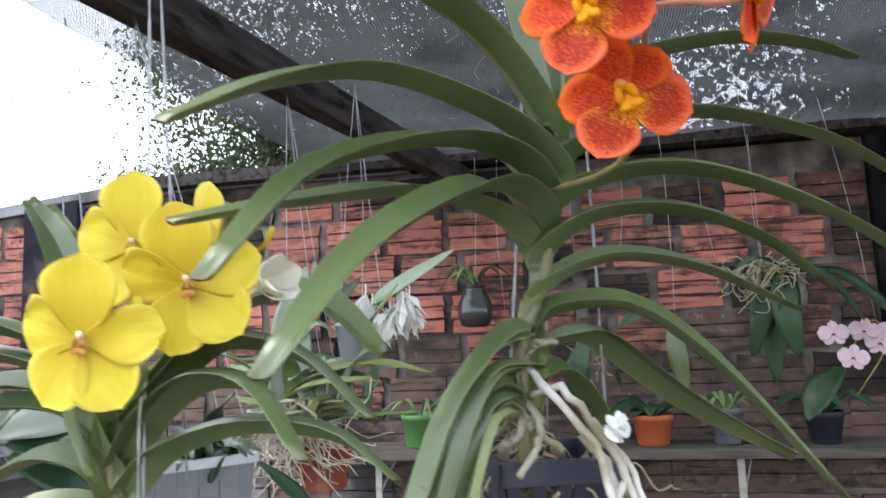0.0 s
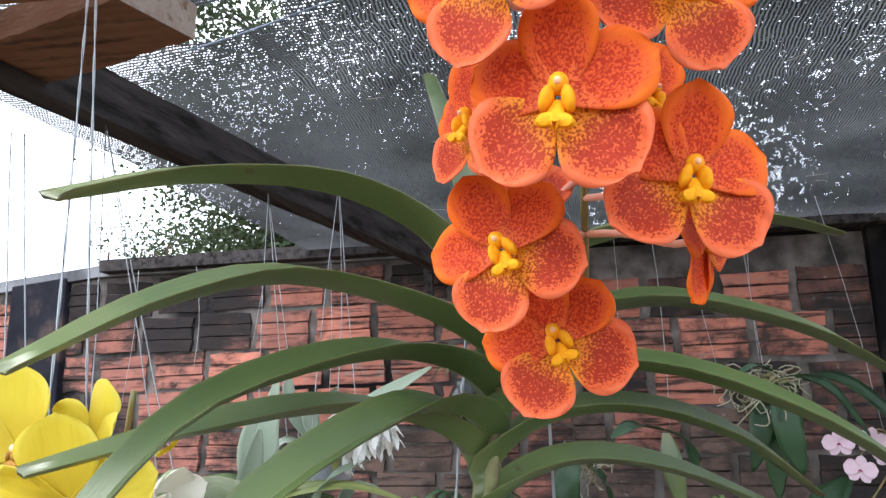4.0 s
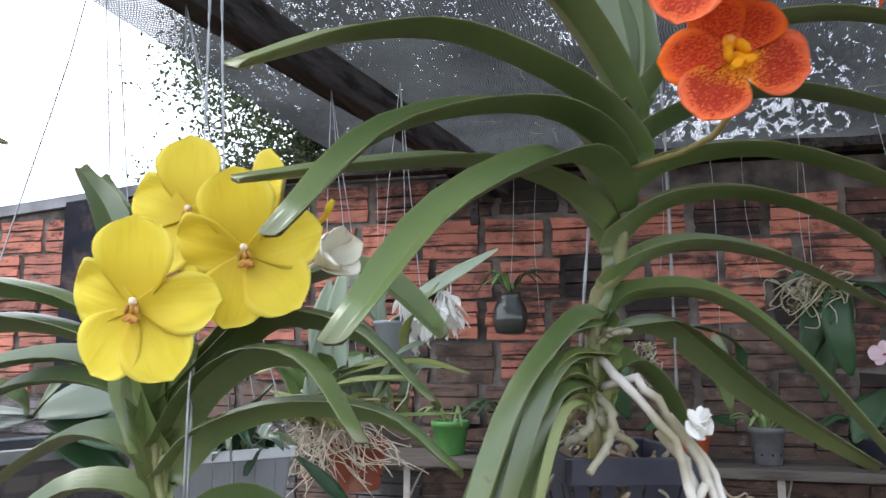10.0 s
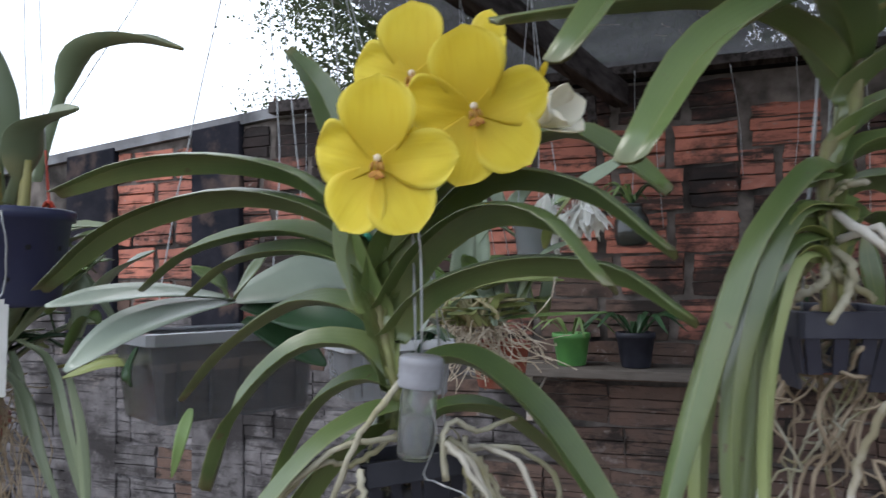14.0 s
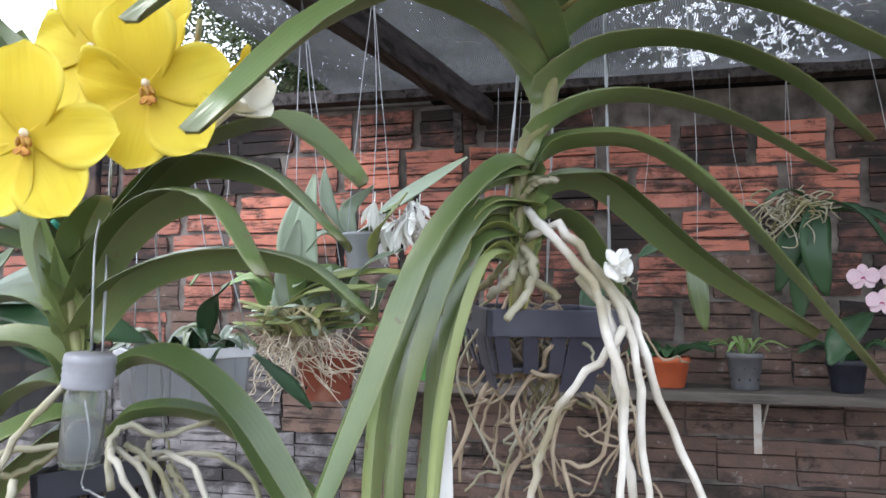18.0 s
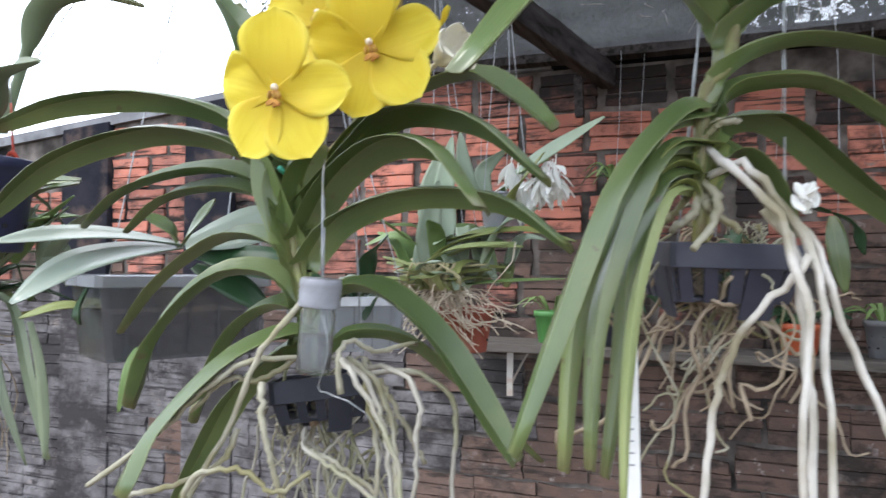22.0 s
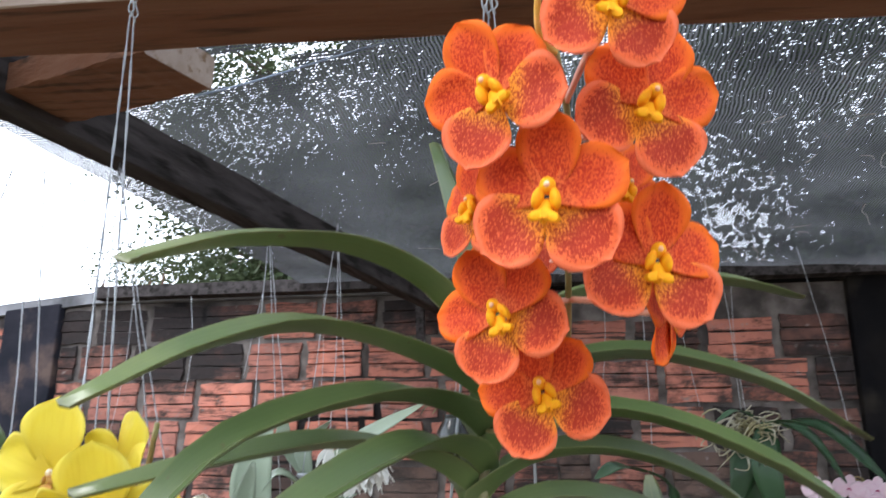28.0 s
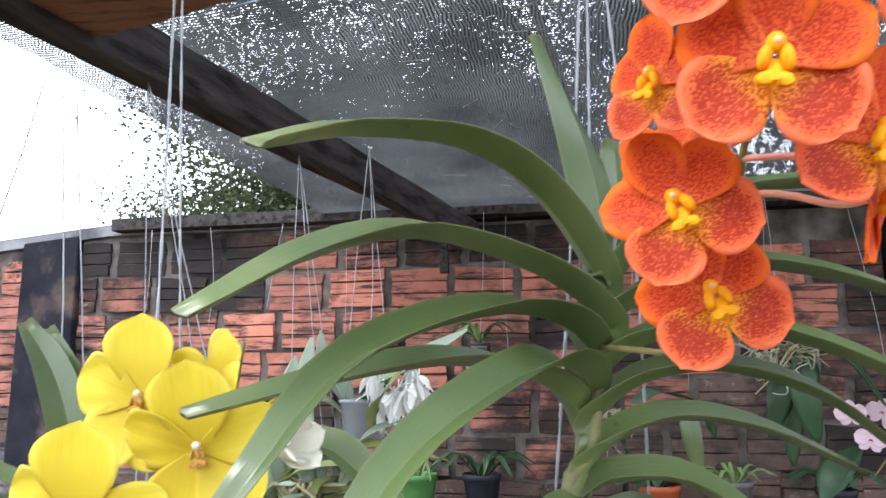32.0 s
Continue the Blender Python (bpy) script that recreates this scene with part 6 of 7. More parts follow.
tub("grey translucent plastic tub holding a broad-leaved orchid", (-0.695, 0.599, 1.439), (-0.604, 0.781, 1.432), 0.12, 0.092, 0.88, M_TUB, M_TUB_WHITE)
p = thing("moth_orchid", "moth orchid with broad silvery leaves and no flowers", "orchid")
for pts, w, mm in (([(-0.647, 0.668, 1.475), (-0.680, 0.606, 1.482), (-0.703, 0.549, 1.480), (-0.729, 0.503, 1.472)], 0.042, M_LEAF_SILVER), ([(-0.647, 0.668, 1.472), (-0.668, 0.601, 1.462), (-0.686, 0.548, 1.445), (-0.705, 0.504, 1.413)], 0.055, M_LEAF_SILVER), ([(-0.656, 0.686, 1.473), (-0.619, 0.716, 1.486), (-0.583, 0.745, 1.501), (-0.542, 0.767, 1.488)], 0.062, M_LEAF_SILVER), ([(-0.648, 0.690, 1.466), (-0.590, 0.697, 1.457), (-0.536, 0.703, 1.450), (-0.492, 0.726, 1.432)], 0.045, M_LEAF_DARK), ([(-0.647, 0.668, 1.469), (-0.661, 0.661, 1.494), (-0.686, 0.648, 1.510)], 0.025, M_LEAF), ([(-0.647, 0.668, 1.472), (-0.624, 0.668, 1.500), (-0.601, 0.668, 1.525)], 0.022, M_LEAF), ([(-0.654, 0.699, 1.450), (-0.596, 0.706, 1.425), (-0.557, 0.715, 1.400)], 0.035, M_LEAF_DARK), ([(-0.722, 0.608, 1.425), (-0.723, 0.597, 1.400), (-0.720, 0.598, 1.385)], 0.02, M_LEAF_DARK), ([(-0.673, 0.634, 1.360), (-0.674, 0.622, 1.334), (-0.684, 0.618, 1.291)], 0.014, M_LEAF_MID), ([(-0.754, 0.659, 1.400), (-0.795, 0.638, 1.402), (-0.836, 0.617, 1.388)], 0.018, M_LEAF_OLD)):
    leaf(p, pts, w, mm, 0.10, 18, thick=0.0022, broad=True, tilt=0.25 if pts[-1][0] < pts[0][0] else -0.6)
wire([(-0.674, 0.770, 1.443), (-0.669, 0.786, 1.562), (-0.680, 0.805, 1.703), (-0.721, 0.821, 2.005)])
wire([(-0.656, 0.833, 1.433), (-0.660, 0.834, 1.565), (-0.673, 0.830, 1.707), (-0.706, 0.828, 2.005)])
wire([(-0.760, 0.676, 1.439), (-0.772, 0.717, 1.574), (-0.769, 0.744, 1.677), (-0.768, 0.808, 1.890), (-0.742, 0.811, 2.005)])

# white-rimmed clear tub with small seedlings
tub("clear plastic tub with a white rim and small seedlings", (-0.619, 0.874, 1.420), (-0.510, 0.992, 1.390), 0.10, 0.075, 0.9, M_TUB_WHITE, M_RIM)
p = thing("seedling_orchids", "small seedling orchids with curled grey leaves in the clear tub", "orchid")
for k in range(26):
    a = rnd.uniform(0, 2 * math.pi)
    b = Vector((-0.60 + rnd.uniform(-0.05, 0.05), 0.967 + rnd.uniform(-0.04, 0.04), 1.376))
    d = Vector((math.cos(a), math.sin(a), 0))
    L = rnd.uniform(0.045, 0.085)
    leaf(p, [b, b + d * L * 0.4 + Vector((0, 0, L * 0.7)), b + d * L + Vector((0, 0, L * 0.5))], rnd.uniform(0.013, 0.022), (M_LEAF_SILVER, M_LEAF_DARK, M_LEAF)[k % 3], 0.15, 10, broad=True)
for pts, w in (([(-0.557, 0.944, 1.420), (-0.538, 0.925, 1.465), (-0.509, 0.920, 1.496)], 0.03), ([(-0.481, 0.936, 1.403), (-0.432, 0.933, 1.366), (-0.404, 0.944, 1.335)], 0.03)):
    leaf(p, pts, w, M_LEAF_DARK if w == 0.03 else M_LEAF, 0.12, 14, broad=True)

M_BULB = mat("dry_pseudobulb", (0.27, 0.25, 0.13), 0.6, colour2=(0.38, 0.33, 0.20), scale=60, bump=0.3, obj_rand=0.25)
# terracotta pot with a spidery orchid
TP = Vector((-0.546, 1.338, 1.377))
pot("clay_pot", "small terracotta pot with a round drain hole, roots spilling over", (TP.x, TP.y, TP.z - 0.085), 0.053, 0.043, 0.085, M_TERRACOTTA, 0.004, 0.016, 6)
p = thing("spider_orchid", "orchid clump with short yellow-green leaves and many pale roots", "orchid")
SP = Vector((-0.580, 1.262, 1.412))
hang = []
for k in range(95):
    a = rnd.uniform(0, 2 * math.pi)
    q = [SP + Vector((rnd.uniform(-.05, .06), rnd.uniform(-.04, .04), rnd.uniform(-.015, .01)))]
    d = Vector((math.cos(a), math.sin(a), 0))
    for j in range(5):
        q.append(q[-1] + d * rnd.uniform(0.004, 0.034) + Vector((rnd.uniform(-.01, .01), rnd.uniform(-.01, .01), rnd.uniform(-0.032, 0.006))))
    hang.append((q, 0.0014, 0.0009, 11, 0.0006, k))
for q, r0, r1, n9, wb, sd in hang:
    tube("root", q, r0, M_ROOT_PALE, p, r1, n9, 5, wb, sd)
for k in range(52):
    a = rnd.uniform(0, 2 * math.pi)
    b = SP + Vector((rnd.uniform(-.05, .06), rnd.uniform(-.04, .04), 0))
    d = Vector((math.cos(a), math.sin(a), 0))
    L, u = rnd.uniform(0.04, 0.12), rnd.uniform(0.012, 0.07)
    leaf(p, [b, b + d * L * 0.35 + Vector((0, 0, u * 0.7)), b + d * L + Vector((0, 0, u * rnd.uniform(0.6, 1.1)))], rnd.uniform(0.012, 0.022), (M_LEAF_OLD, M_LEAF_GREY, M_BULB, M_LEAF_PALE)[k % 4], 0.2, 9, thick=0.0014)
for k in range(40):
    b = SP + Vector((rnd.uniform(-.04, .05), rnd.uniform(-.03, .03), 0.0))
    tube("pseudobulb", [b, b + Vector((rnd.uniform(-.014, .014), rnd.uniform(-.012, .006), 0.022)), b + Vector((rnd.uniform(-.034, .034), rnd.uniform(-.03, .01), 0.048))], 0.0072, M_BULB, p, 0.002, 6, 8)
for pts, w, mm in (([(-0.586, 1.298, 1.463), (-0.504, 1.267, 1.490), (-0.404, 1.244, 1.490)], 0.026, M_LEAF_PALE), ([(-0.585, 1.295, 1.495), (-0.515, 1.293, 1.516), (-0.417, 1.299, 1.526)], 0.028, M_LEAF_OLD), ([(-0.595, 1.292, 1.495), (-0.607, 1.302, 1.582), (-0.601, 1.326, 1.672)], 0.048, M_LEAF_GREY), ([(-0.564, 1.300, 1.511), (-0.580, 1.308, 1.593), (-0.573, 1.331, 1.706)], 0.044, M_LEAF_GREY), ([(-0.617, 1.265, 1.495), (-0.697, 1.216, 1.547), (-0.743, 1.196, 1.495)], 0.032, M_LEAF_MID), ([(-0.544, 1.307, 1.495), (-0.480, 1.322, 1.537), (-0.449, 1.329, 1.559)], 0.02, M_LEAF)):
    leaf(p, pts, w, mm, 0.12, 14, thick=0.0016, broad=True)

for pts, w, mm in (([(-0.601, 1.27, 1.458), (-0.538, 1.27, 1.498), (-0.418, 1.27, 1.521), (-0.317, 1.27, 1.500)], 0.026, M_LEAF_OLD), ([(-0.591, 1.24, 1.458), (-0.530, 1.24, 1.486), (-0.418, 1.24, 1.497)], 0.024, M_LEAF_PALE), ([(-0.60, 1.29, 1.410), (-0.548, 1.28, 1.418), (-0.447, 1.27, 1.429), (-0.335, 1.27, 1.435)], 0.014, M_LEAF_MID), ([(-0.596, 1.28, 1.44), (-0.598, 1.28, 1.52), (-0.580, 1.28, 1.615)], 0.050, M_LEAF_GREY)):
    leaf(p, pts, w, mm, 0.14, 16, thick=0.0016, broad=True)
tube("root", [(-0.418, 1.24, 1.497), (-0.424, 1.238, 1.462), (-0.455, 1.235, 1.425), (-0.478, 1.24, 1.395)], 0.0013, M_ROOT_PALE, p, 0.0009, 12, 5, 0.001, 3)

# more leaves of the crowded plants behind
for k in range(24):
    b = SP + Vector((rnd.uniform(-.09, .13), rnd.uniform(0.0, .10), rnd.uniform(0.0, 0.05)))
    a = rnd.uniform(0, 2 * math.pi)
    d = Vector((math.cos(a), math.sin(a) * 0.6, 0))
    L = rnd.uniform(0.06, 0.15)
    leaf(p, [b, b + d * L * 0.35 + Vector((0, 0, L * 0.6)), b + d * L * 0.9 + Vector((0, 0, L * rnd.uniform(0.3, 0.9)))], rnd.uniform(0.020, 0.036), (M_LEAF_GREY, M_LEAF_MID, M_LEAF, M_LEAF_GREY)[k % 4], 0.12, 12, thick=0.0016, broad=True)

# white-flowered orchid in a clear pot
WC = Vector((-0.471, 1.343, 1.560))
pot("clear_pot", "clear plastic pot hanging before the wall", (WC.x, WC.y, WC.z - 0.035), 0.046, 0.038, 0.07, M_TUB_WHITE, 0.003, 0.008, 0)
p = thing("white_orchid", "orchid with a drooping bunch of narrow white flowers", "orchid")
for pts, w, mm in (([(-0.486, 1.337, 1.581), (-0.410, 1.312, 1.642), (-0.269, 1.263, 1.712)], 0.040, M_LEAF), ([(-0.504, 1.353, 1.583), (-0.520, 1.364, 1.640), (-0.473, 1.373, 1.687)], 0.034, M_LEAF_GREY), ([(-0.480, 1.319, 1.570), (-0.436, 1.306, 1.621), (-0.373, 1.301, 1.651)], 0.03, M_LEAF_MID), ([(-0.497, 1.336, 1.560), (-0.549, 1.318, 1.593), (-0.592, 1.310, 1.538)], 0.036, M_LEAF_GREY), ([(-0.487, 1.339, 1.560), (-0.548, 1.345, 1.639), (-0.568, 1.363, 1.721)], 0.034, M_LEAF_GREY), ([(-0.446, 1.289, 1.547), (-0.429, 1.269, 1.587), (-0.377, 1.278, 1.659)], 0.022, M_LEAF_OLD)):
    leaf(p, pts, w, M_LEAF_GREY if w == 0.040 else mm, 0.12, 14, thick=0.0016, broad=True, tilt=-0.7 if w == 0.040 else 0.0)
NP = petal_mesh("petal", 0.050, 0.013, 0.3, M_WHITE_FLOWER, 0.5, 0.25, 0.05, 0.4, 33, 5, 7)
for k in range(15):
    c = Vector((-0.389, 1.299, 1.620)) + Vector((rnd.uniform(-.05, .055), rnd.uniform(-.03, .03), rnd.uniform(-.045, .03)))
    f = tube("flower", [c + Vector((0, 0.004, 0.02)), c + Vector((0, 0.002, 0.008)), c], 0.0014, M_WHITE_FLOWER, p, None, 5, 5)
    for j in range(5):
        share("petal", NP, f, Matrix.Translation(c) @ pose(0, 0, 0, 0, 0, rnd.uniform(0, 360)) @ pose(0, 0, 0, -rnd.uniform(0, 110)))

# dark glass jar with a small plant
JP = Vector((-0.442, 2.545, 1.673))
M_JAR = mat("dark_glass", (0.035, 0.045, 0.04), 0.12, colour2=(0.045, 0.05, 0.05), scale=12, transmission=0.3, spec=0.7)
jar = thing("glass_jar", "dark round glass jar hanging by a wire", "jar")
turned("body", [(0.026, -0.075), (0.050, -0.068), (0.060, -0.035), (0.058, 0.012), (0.044, 0.040), (0.037, 0.048), (0.037, 0.066), (0.041, 0.069), (0.034, 0.068), (0.030, 0.0)], M_JAR, jar, pose(*JP))
p = thing("jar_plant", "small leafy orchid growing on the jar's mouth", "orchid")
for k in range(14):
    a = rnd.uniform(0, 2 * math.pi)
    d = Vector((math.cos(a), math.sin(a) * 0.5, 0))
    b = JP + Vector((0, 0, 0.066))
    L = rnd.uniform(0.06, 0.15)
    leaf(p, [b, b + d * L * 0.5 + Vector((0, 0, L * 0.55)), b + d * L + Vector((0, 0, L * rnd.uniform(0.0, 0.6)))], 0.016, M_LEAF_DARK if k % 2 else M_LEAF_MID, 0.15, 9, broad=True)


# ---- shelf on the wall and what stands on it ----
SHELF = 1.192
M_BOARD = mat("grey_board", (0.085, 0.074, 0.067), 0.9, spec=0.15, colour2=(0.13, 0.115, 0.104), scale=5, colour3=(0.05, 0.045, 0.04), scale3=5, amount3=0.4, bump=0.6, bump_scale=30, stretch=(0.8, 8, 8))
shelf = thing("shelf", "weathered grey plank shelf on metal brackets", "shelf")
for y0, y1, drop_z in ((2.45, 2.576, 0.0), (2.580, WALL_Y - 0.012, 0.002)):
    bm = bmesh.new()
    box(bm, (-0.98 - drop_z * 8, y0, SHELF - 0.03), (0.86 + drop_z * 9, y1, SHELF), 0.003)
    part("plank", bm, M_BOARD, shelf)
M_BRACKET = mat("painted_bracket", (0.36, 0.35, 0.33), 0.6, colour2=(0.30, 0.24, 0.20), scale=40, bump=0.3)
for x in (0.385, -0.80):
    b = thing("shelf_bracket", "pale painted angle bracket under the shelf", "bracket", "shelf brackets", at=(x, 0, 0))
    bm = bmesh.new()
    box(bm, (-0.011, 2.52, SHELF - 0.036), (0.011, 2.70, SHELF - 0.0305))
    part("arm", bm, M_BRACKET, b)
    bm = bmesh.new()
    box(bm, (-0.011, 2.515, SHELF - 0.19), (0.011, 2.521, SHELF - 0.031))
    part("leg", bm, M_BRACKET, b)
    tube("strut", [(0.004, 2.519, SHELF - 0.15), (0.03, 2.56, SHELF - 0.08), (0.05, 2.60, SHELF - 0.034)], 0.004, M_BRACKET, b, None, 4, 5)

for label, px_at, r, h, m, leaves, lw, ll, lm in (
        ("orange plastic pot with a low rosette of dark leaves", 0.128, 0.064, 0.098, M_ORANGE_POT, 9, 0.05, 0.14, M_LEAF_DARK),
        ("grey plastic pot with a narrow-leaved plant", (0.358, 2.560, 1.256)[0], 0.052, 0.115, M_PLASTIC_ASH, 9, 0.014, 0.13, M_LEAF_MID),
        ("bright green plastic pot with thin stems", (-0.658, 2.560, 1.206)[0], 0.062, 0.112, M_GREEN_POT, 6, 0.014, 0.15, M_LEAF_MID),
        ("black plastic pot with strap-leaved plant", (-0.440, 2.560, 1.216)[0], 0.062, 0.118, M_PLASTIC_BLACK, 12, 0.022, 0.17, M_LEAF_DARK),
        ("dark plastic pot with a leafy plant", (0.401, 2.560, 1.259)[0] + 0.25, 0.055, 0.10, M_PLASTIC_BLACK, 10, 0.03, 0.15, M_LEAF_DARK)):
    pot("shelf_pot", label, (px_at, 2.56, SHELF + 0.001), r, r * 0.78, h, m, 0.004, 0.02, 9 if label.startswith("grey") else 0)
    p = thing("potted_plant", "green plant growing in the " + label.split(" with")[0], "plant")
    for k in range(leaves):
        a = 2 * math.pi * k / leaves + rnd.uniform(-.3, .3)
        d = Vector((math.cos(a), math.sin(a) * 0.7, 0))
        b = Vector((px_at, 2.56, SHELF + h * 0.86)) + d * 0.012
        L = ll * rnd.uniform(0.7, 1.1)
        leaf(p, [b, b + d * L * 0.5 + Vector((0, 0, L * (0.45 if lw < 0.04 else 0.3))), b + d * L + Vector((0, 0, L * rnd.uniform(0.0, 0.4)))], lw * rnd.uniform(0.8, 1.15), lm, 0.14, 12, broad=True)

# ---- orchids mounted near the wall ----
p = thing("mounted_orchid", "moth orchid tied to a twiggy mount, broad leaves hanging down", "orchid")
twigs = []
for k in range(70):
    c = Vector((0.366, 1.889, 1.695)) + Vector((rnd.uniform(-.05, .06), rnd.uniform(-.03, .03), rnd.uniform(-.02, .02)))
    q = [c]
    for j in range(4):
        q.append(q[-1] + Vector((rnd.uniform(-.035, .03), rnd.uniform(-.02, .02), rnd.uniform(-0.035, 0.018))))
    twigs.append((q, 0.0022, 0.0014, 9, 0.001, k))
for q, r0, r1, n9, wb, sd in twigs:
    tube("root", q, r0, M_ROOT, p, r1, n9, 5, wb, sd)
for pts, w in (([(0.419, 1.883, 1.699), (0.405, 1.868, 1.594), (0.433, 1.886, 1.484)], 0.075), ([(0.404, 1.900, 1.695), (0.359, 1.875, 1.595), (0.325, 1.875, 1.491)], 0.07), ([(0.425, 1.885, 1.699), (0.500, 1.868, 1.669), (0.576, 1.878, 1.566)], 0.085), ([(0.422, 1.927, 1.690), (0.398, 1.933, 1.544), (0.389, 1.941, 1.424)], 0.075), ([(0.405, 1.899, 1.708), (0.350, 1.861, 1.725), (0.296, 1.827, 1.697)], 0.02)):
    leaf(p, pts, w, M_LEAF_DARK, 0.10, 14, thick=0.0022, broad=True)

p = thing("hanging_orchid", "small orchid with one pale green drooping leaf", "orchid")
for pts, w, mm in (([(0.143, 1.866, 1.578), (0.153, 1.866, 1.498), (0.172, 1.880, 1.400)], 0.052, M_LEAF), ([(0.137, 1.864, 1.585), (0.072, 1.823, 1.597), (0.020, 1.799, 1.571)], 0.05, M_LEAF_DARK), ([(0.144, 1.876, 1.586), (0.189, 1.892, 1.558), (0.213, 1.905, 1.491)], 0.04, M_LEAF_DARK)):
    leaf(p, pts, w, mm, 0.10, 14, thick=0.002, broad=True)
twigs = []
for k in range(24):
    c = Vector((-0.031, 1.787, 1.544)) + Vector((rnd.uniform(-.04, .04), rnd.uniform(-.02, .02), rnd.uniform(-.02, .02)))
    q = [c]
    for j in range(4):
        q.append(q[-1] + Vector((rnd.uniform(-.025, .025), rnd.uniform(-.02, .02), rnd.uniform(-0.035, 0.012))))
    twigs.append((q, 0.002, 0.0013, 8, 0.001, k))
for q, r0, r1, n9, wb, sd in twigs:
    tube("root", q, r0, M_ROOT, p, r1, n9, 5, wb, sd)
for pts, w in (([(-0.056, 1.759, 1.544), (-0.082, 1.737, 1.466), (-0.060, 1.751, 1.389)], 0.06), ([(-0.044, 1.763, 1.531), (-0.007, 1.757, 1.492), (0.016, 1.769, 1.434)], 0.03)):
    leaf(p, pts, w, M_LEAF_DARK, 0.10, 14, broad=True)

p = thing("pink_moth_orchid", "moth orchid with pale pink flowers and a dark leaf", "orchid")
PC = Vector((0.641, 2.207, 1.504))
PP = petal_mesh("petal", 0.040, 0.042, 0.12, M_PINK_FLOWER, 0.6, 0.05, 0.02, 0.3, 41, 7, 7)
PS = petal_mesh("sepal", 0.036, 0.026, 0.12, M_PINK_FLOWER, 0.6, 0.05, 0.02, 0.3, 42, 6, 6)
PL = petal_mesh("lip", 0.014, 0.012, 0.5, M_PINK_DEEP, 0.5, 0.2, 0.0, 0.5, 43, 5, 5, 0.002)
SPK = [PC + Vector((0.02, 0.05, -0.14)), PC + Vector((0.10, 0.05, -0.02)), PC + Vector((0.08, 0.03, 0.06)), PC + Vector((0.0, 0.02, 0.04))]
tube("flower_spike", SPK, 0.0025, M_SPIKE, p, None, 14, 6)
for dx, dy, dz in ((-0.045, -0.02, 0.03), (0.035, -0.01, 0.035), (-0.005, -0.03, -0.035), (0.075, 0.0, 0.0), (0.11, 0.01, 0.03)):
    c = PC + Vector((dx, dy, dz))
    f = tube("flower", [c + Vector((0, 0.004, 0)), c + Vector((0.004, 0.03, 0.01)), PC + Vector((0.05, 0.03, 0.06))], 0.0016, M_SPIKE, p, None, 6, 5)
    m = facing(c, (-0.2 + rnd.uniform(-.2, .2), -1, rnd.uniform(-.2, .1)), rnd.uniform(-15, 15))
    share("lip", PL, f, m @ pose(0, 0, 0.003, -35, 0, 180))
    for ang in (-82, 82):
        share("petal", PP, f, m @ pose(0, 0, 0, 4, 0, ang))
    for ang in (0, -140, 140):
        share("sepal", PS, f, m @ pose(0, 0, -0.002, 4, 0, ang))
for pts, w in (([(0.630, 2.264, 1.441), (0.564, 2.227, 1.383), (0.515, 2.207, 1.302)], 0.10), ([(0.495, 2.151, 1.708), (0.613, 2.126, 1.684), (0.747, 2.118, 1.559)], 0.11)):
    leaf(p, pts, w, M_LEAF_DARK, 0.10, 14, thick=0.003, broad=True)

# ---- nails and wires ----
for q in ((-0.387, 0.556, 2.086), (-0.055, 0.556, 2.0555), (0.242, 0.556, 2.029)):
    n1 = thing("nail", "bent rusty nail in the roof beam", "nail", "nails in the beam", at=q)
    tube("shank", [(0, 0.02, 0.0), (0, -0.012, 0.004), (0.002, -0.026, 0.012)], 0.0022, M_RUST, n1, 0.002, 6, 7)
    turned("head", [(0.002, 0), (0.0045, 0.0005), (0.0045, 0.0018), (0.001, 0.0022)], M_RUST, n1, Matrix.Translation((0.002, -0.026, 0.012)) @ pose(0, 0, 0, 60), 10)
NL, NM, NR = (-0.387, 0.535, 2.083), (-0.055, 0.535, 2.0535), (0.242, 0.535, 2.027)


def hung(nail, foot, r=0.0009, split=0.06, bow=0.0):
    """Two strands from a nail that join and run down twisted to a basket's rim."""
    a, b = Vector(nail), Vector(foot)
    k = a + (b - a).normalized() * split
    wire([a + Vector((-0.004, 0, 0.002)), a + Vector((-0.010, 0, -split * 0.35)), k + Vector((0.002, 0, 0.01)), k], r)
    wire([a + Vector((0.004, 0, 0.002)), a + Vector((0.010, 0, -split * 0.35)), k + Vector((-0.002, 0, 0.012)), k + Vector((0.001, 0.001, -0.003))], r)
    line = spline([k, (k + b) / 2 + Vector((bow, 0, 0)), b], 26)
    both = []
    for ph in (0, math.pi):
        both.append(([q + Vector((math.cos(n * 1.7 + ph), math.sin(n * 1.7 + ph), 0)) * (0.0006 if 0 < n < 26 else 0.0002) for n, q in enumerate(line)], r * 0.68, r * 0.68, 78, 0.0, 0))
    tagged(tubes("hanging_wire", both, M_WIRE), "twisted pair of galvanised wires holding a basket", "wire", "hanging wires")


hung(NM, (-0.099, 0.529, 1.470), bow=0.004)
hung(NM, (-0.029, 0.581, 1.476), bow=0.008)
hung(NM, (-0.077, 0.629, 1.478), bow=0.004)
hung(NL, (-0.348, 0.480, 1.439), bow=0.002)
hung(NL, (-0.360, 0.569, 1.356), bow=-0.003)
for k in range(3):
    hung(NR, (0.33 + 0.05 * k, 0.62 + 0.05 * (k % 2), 1.25), bow=0.004)


def drop(a, b, mid=0.0, r=0.0009):
    a, b = Vector(a), Vector(b)
    wire([a, (a + b) / 2 + Vector((mid, 0, 0)), b], r)


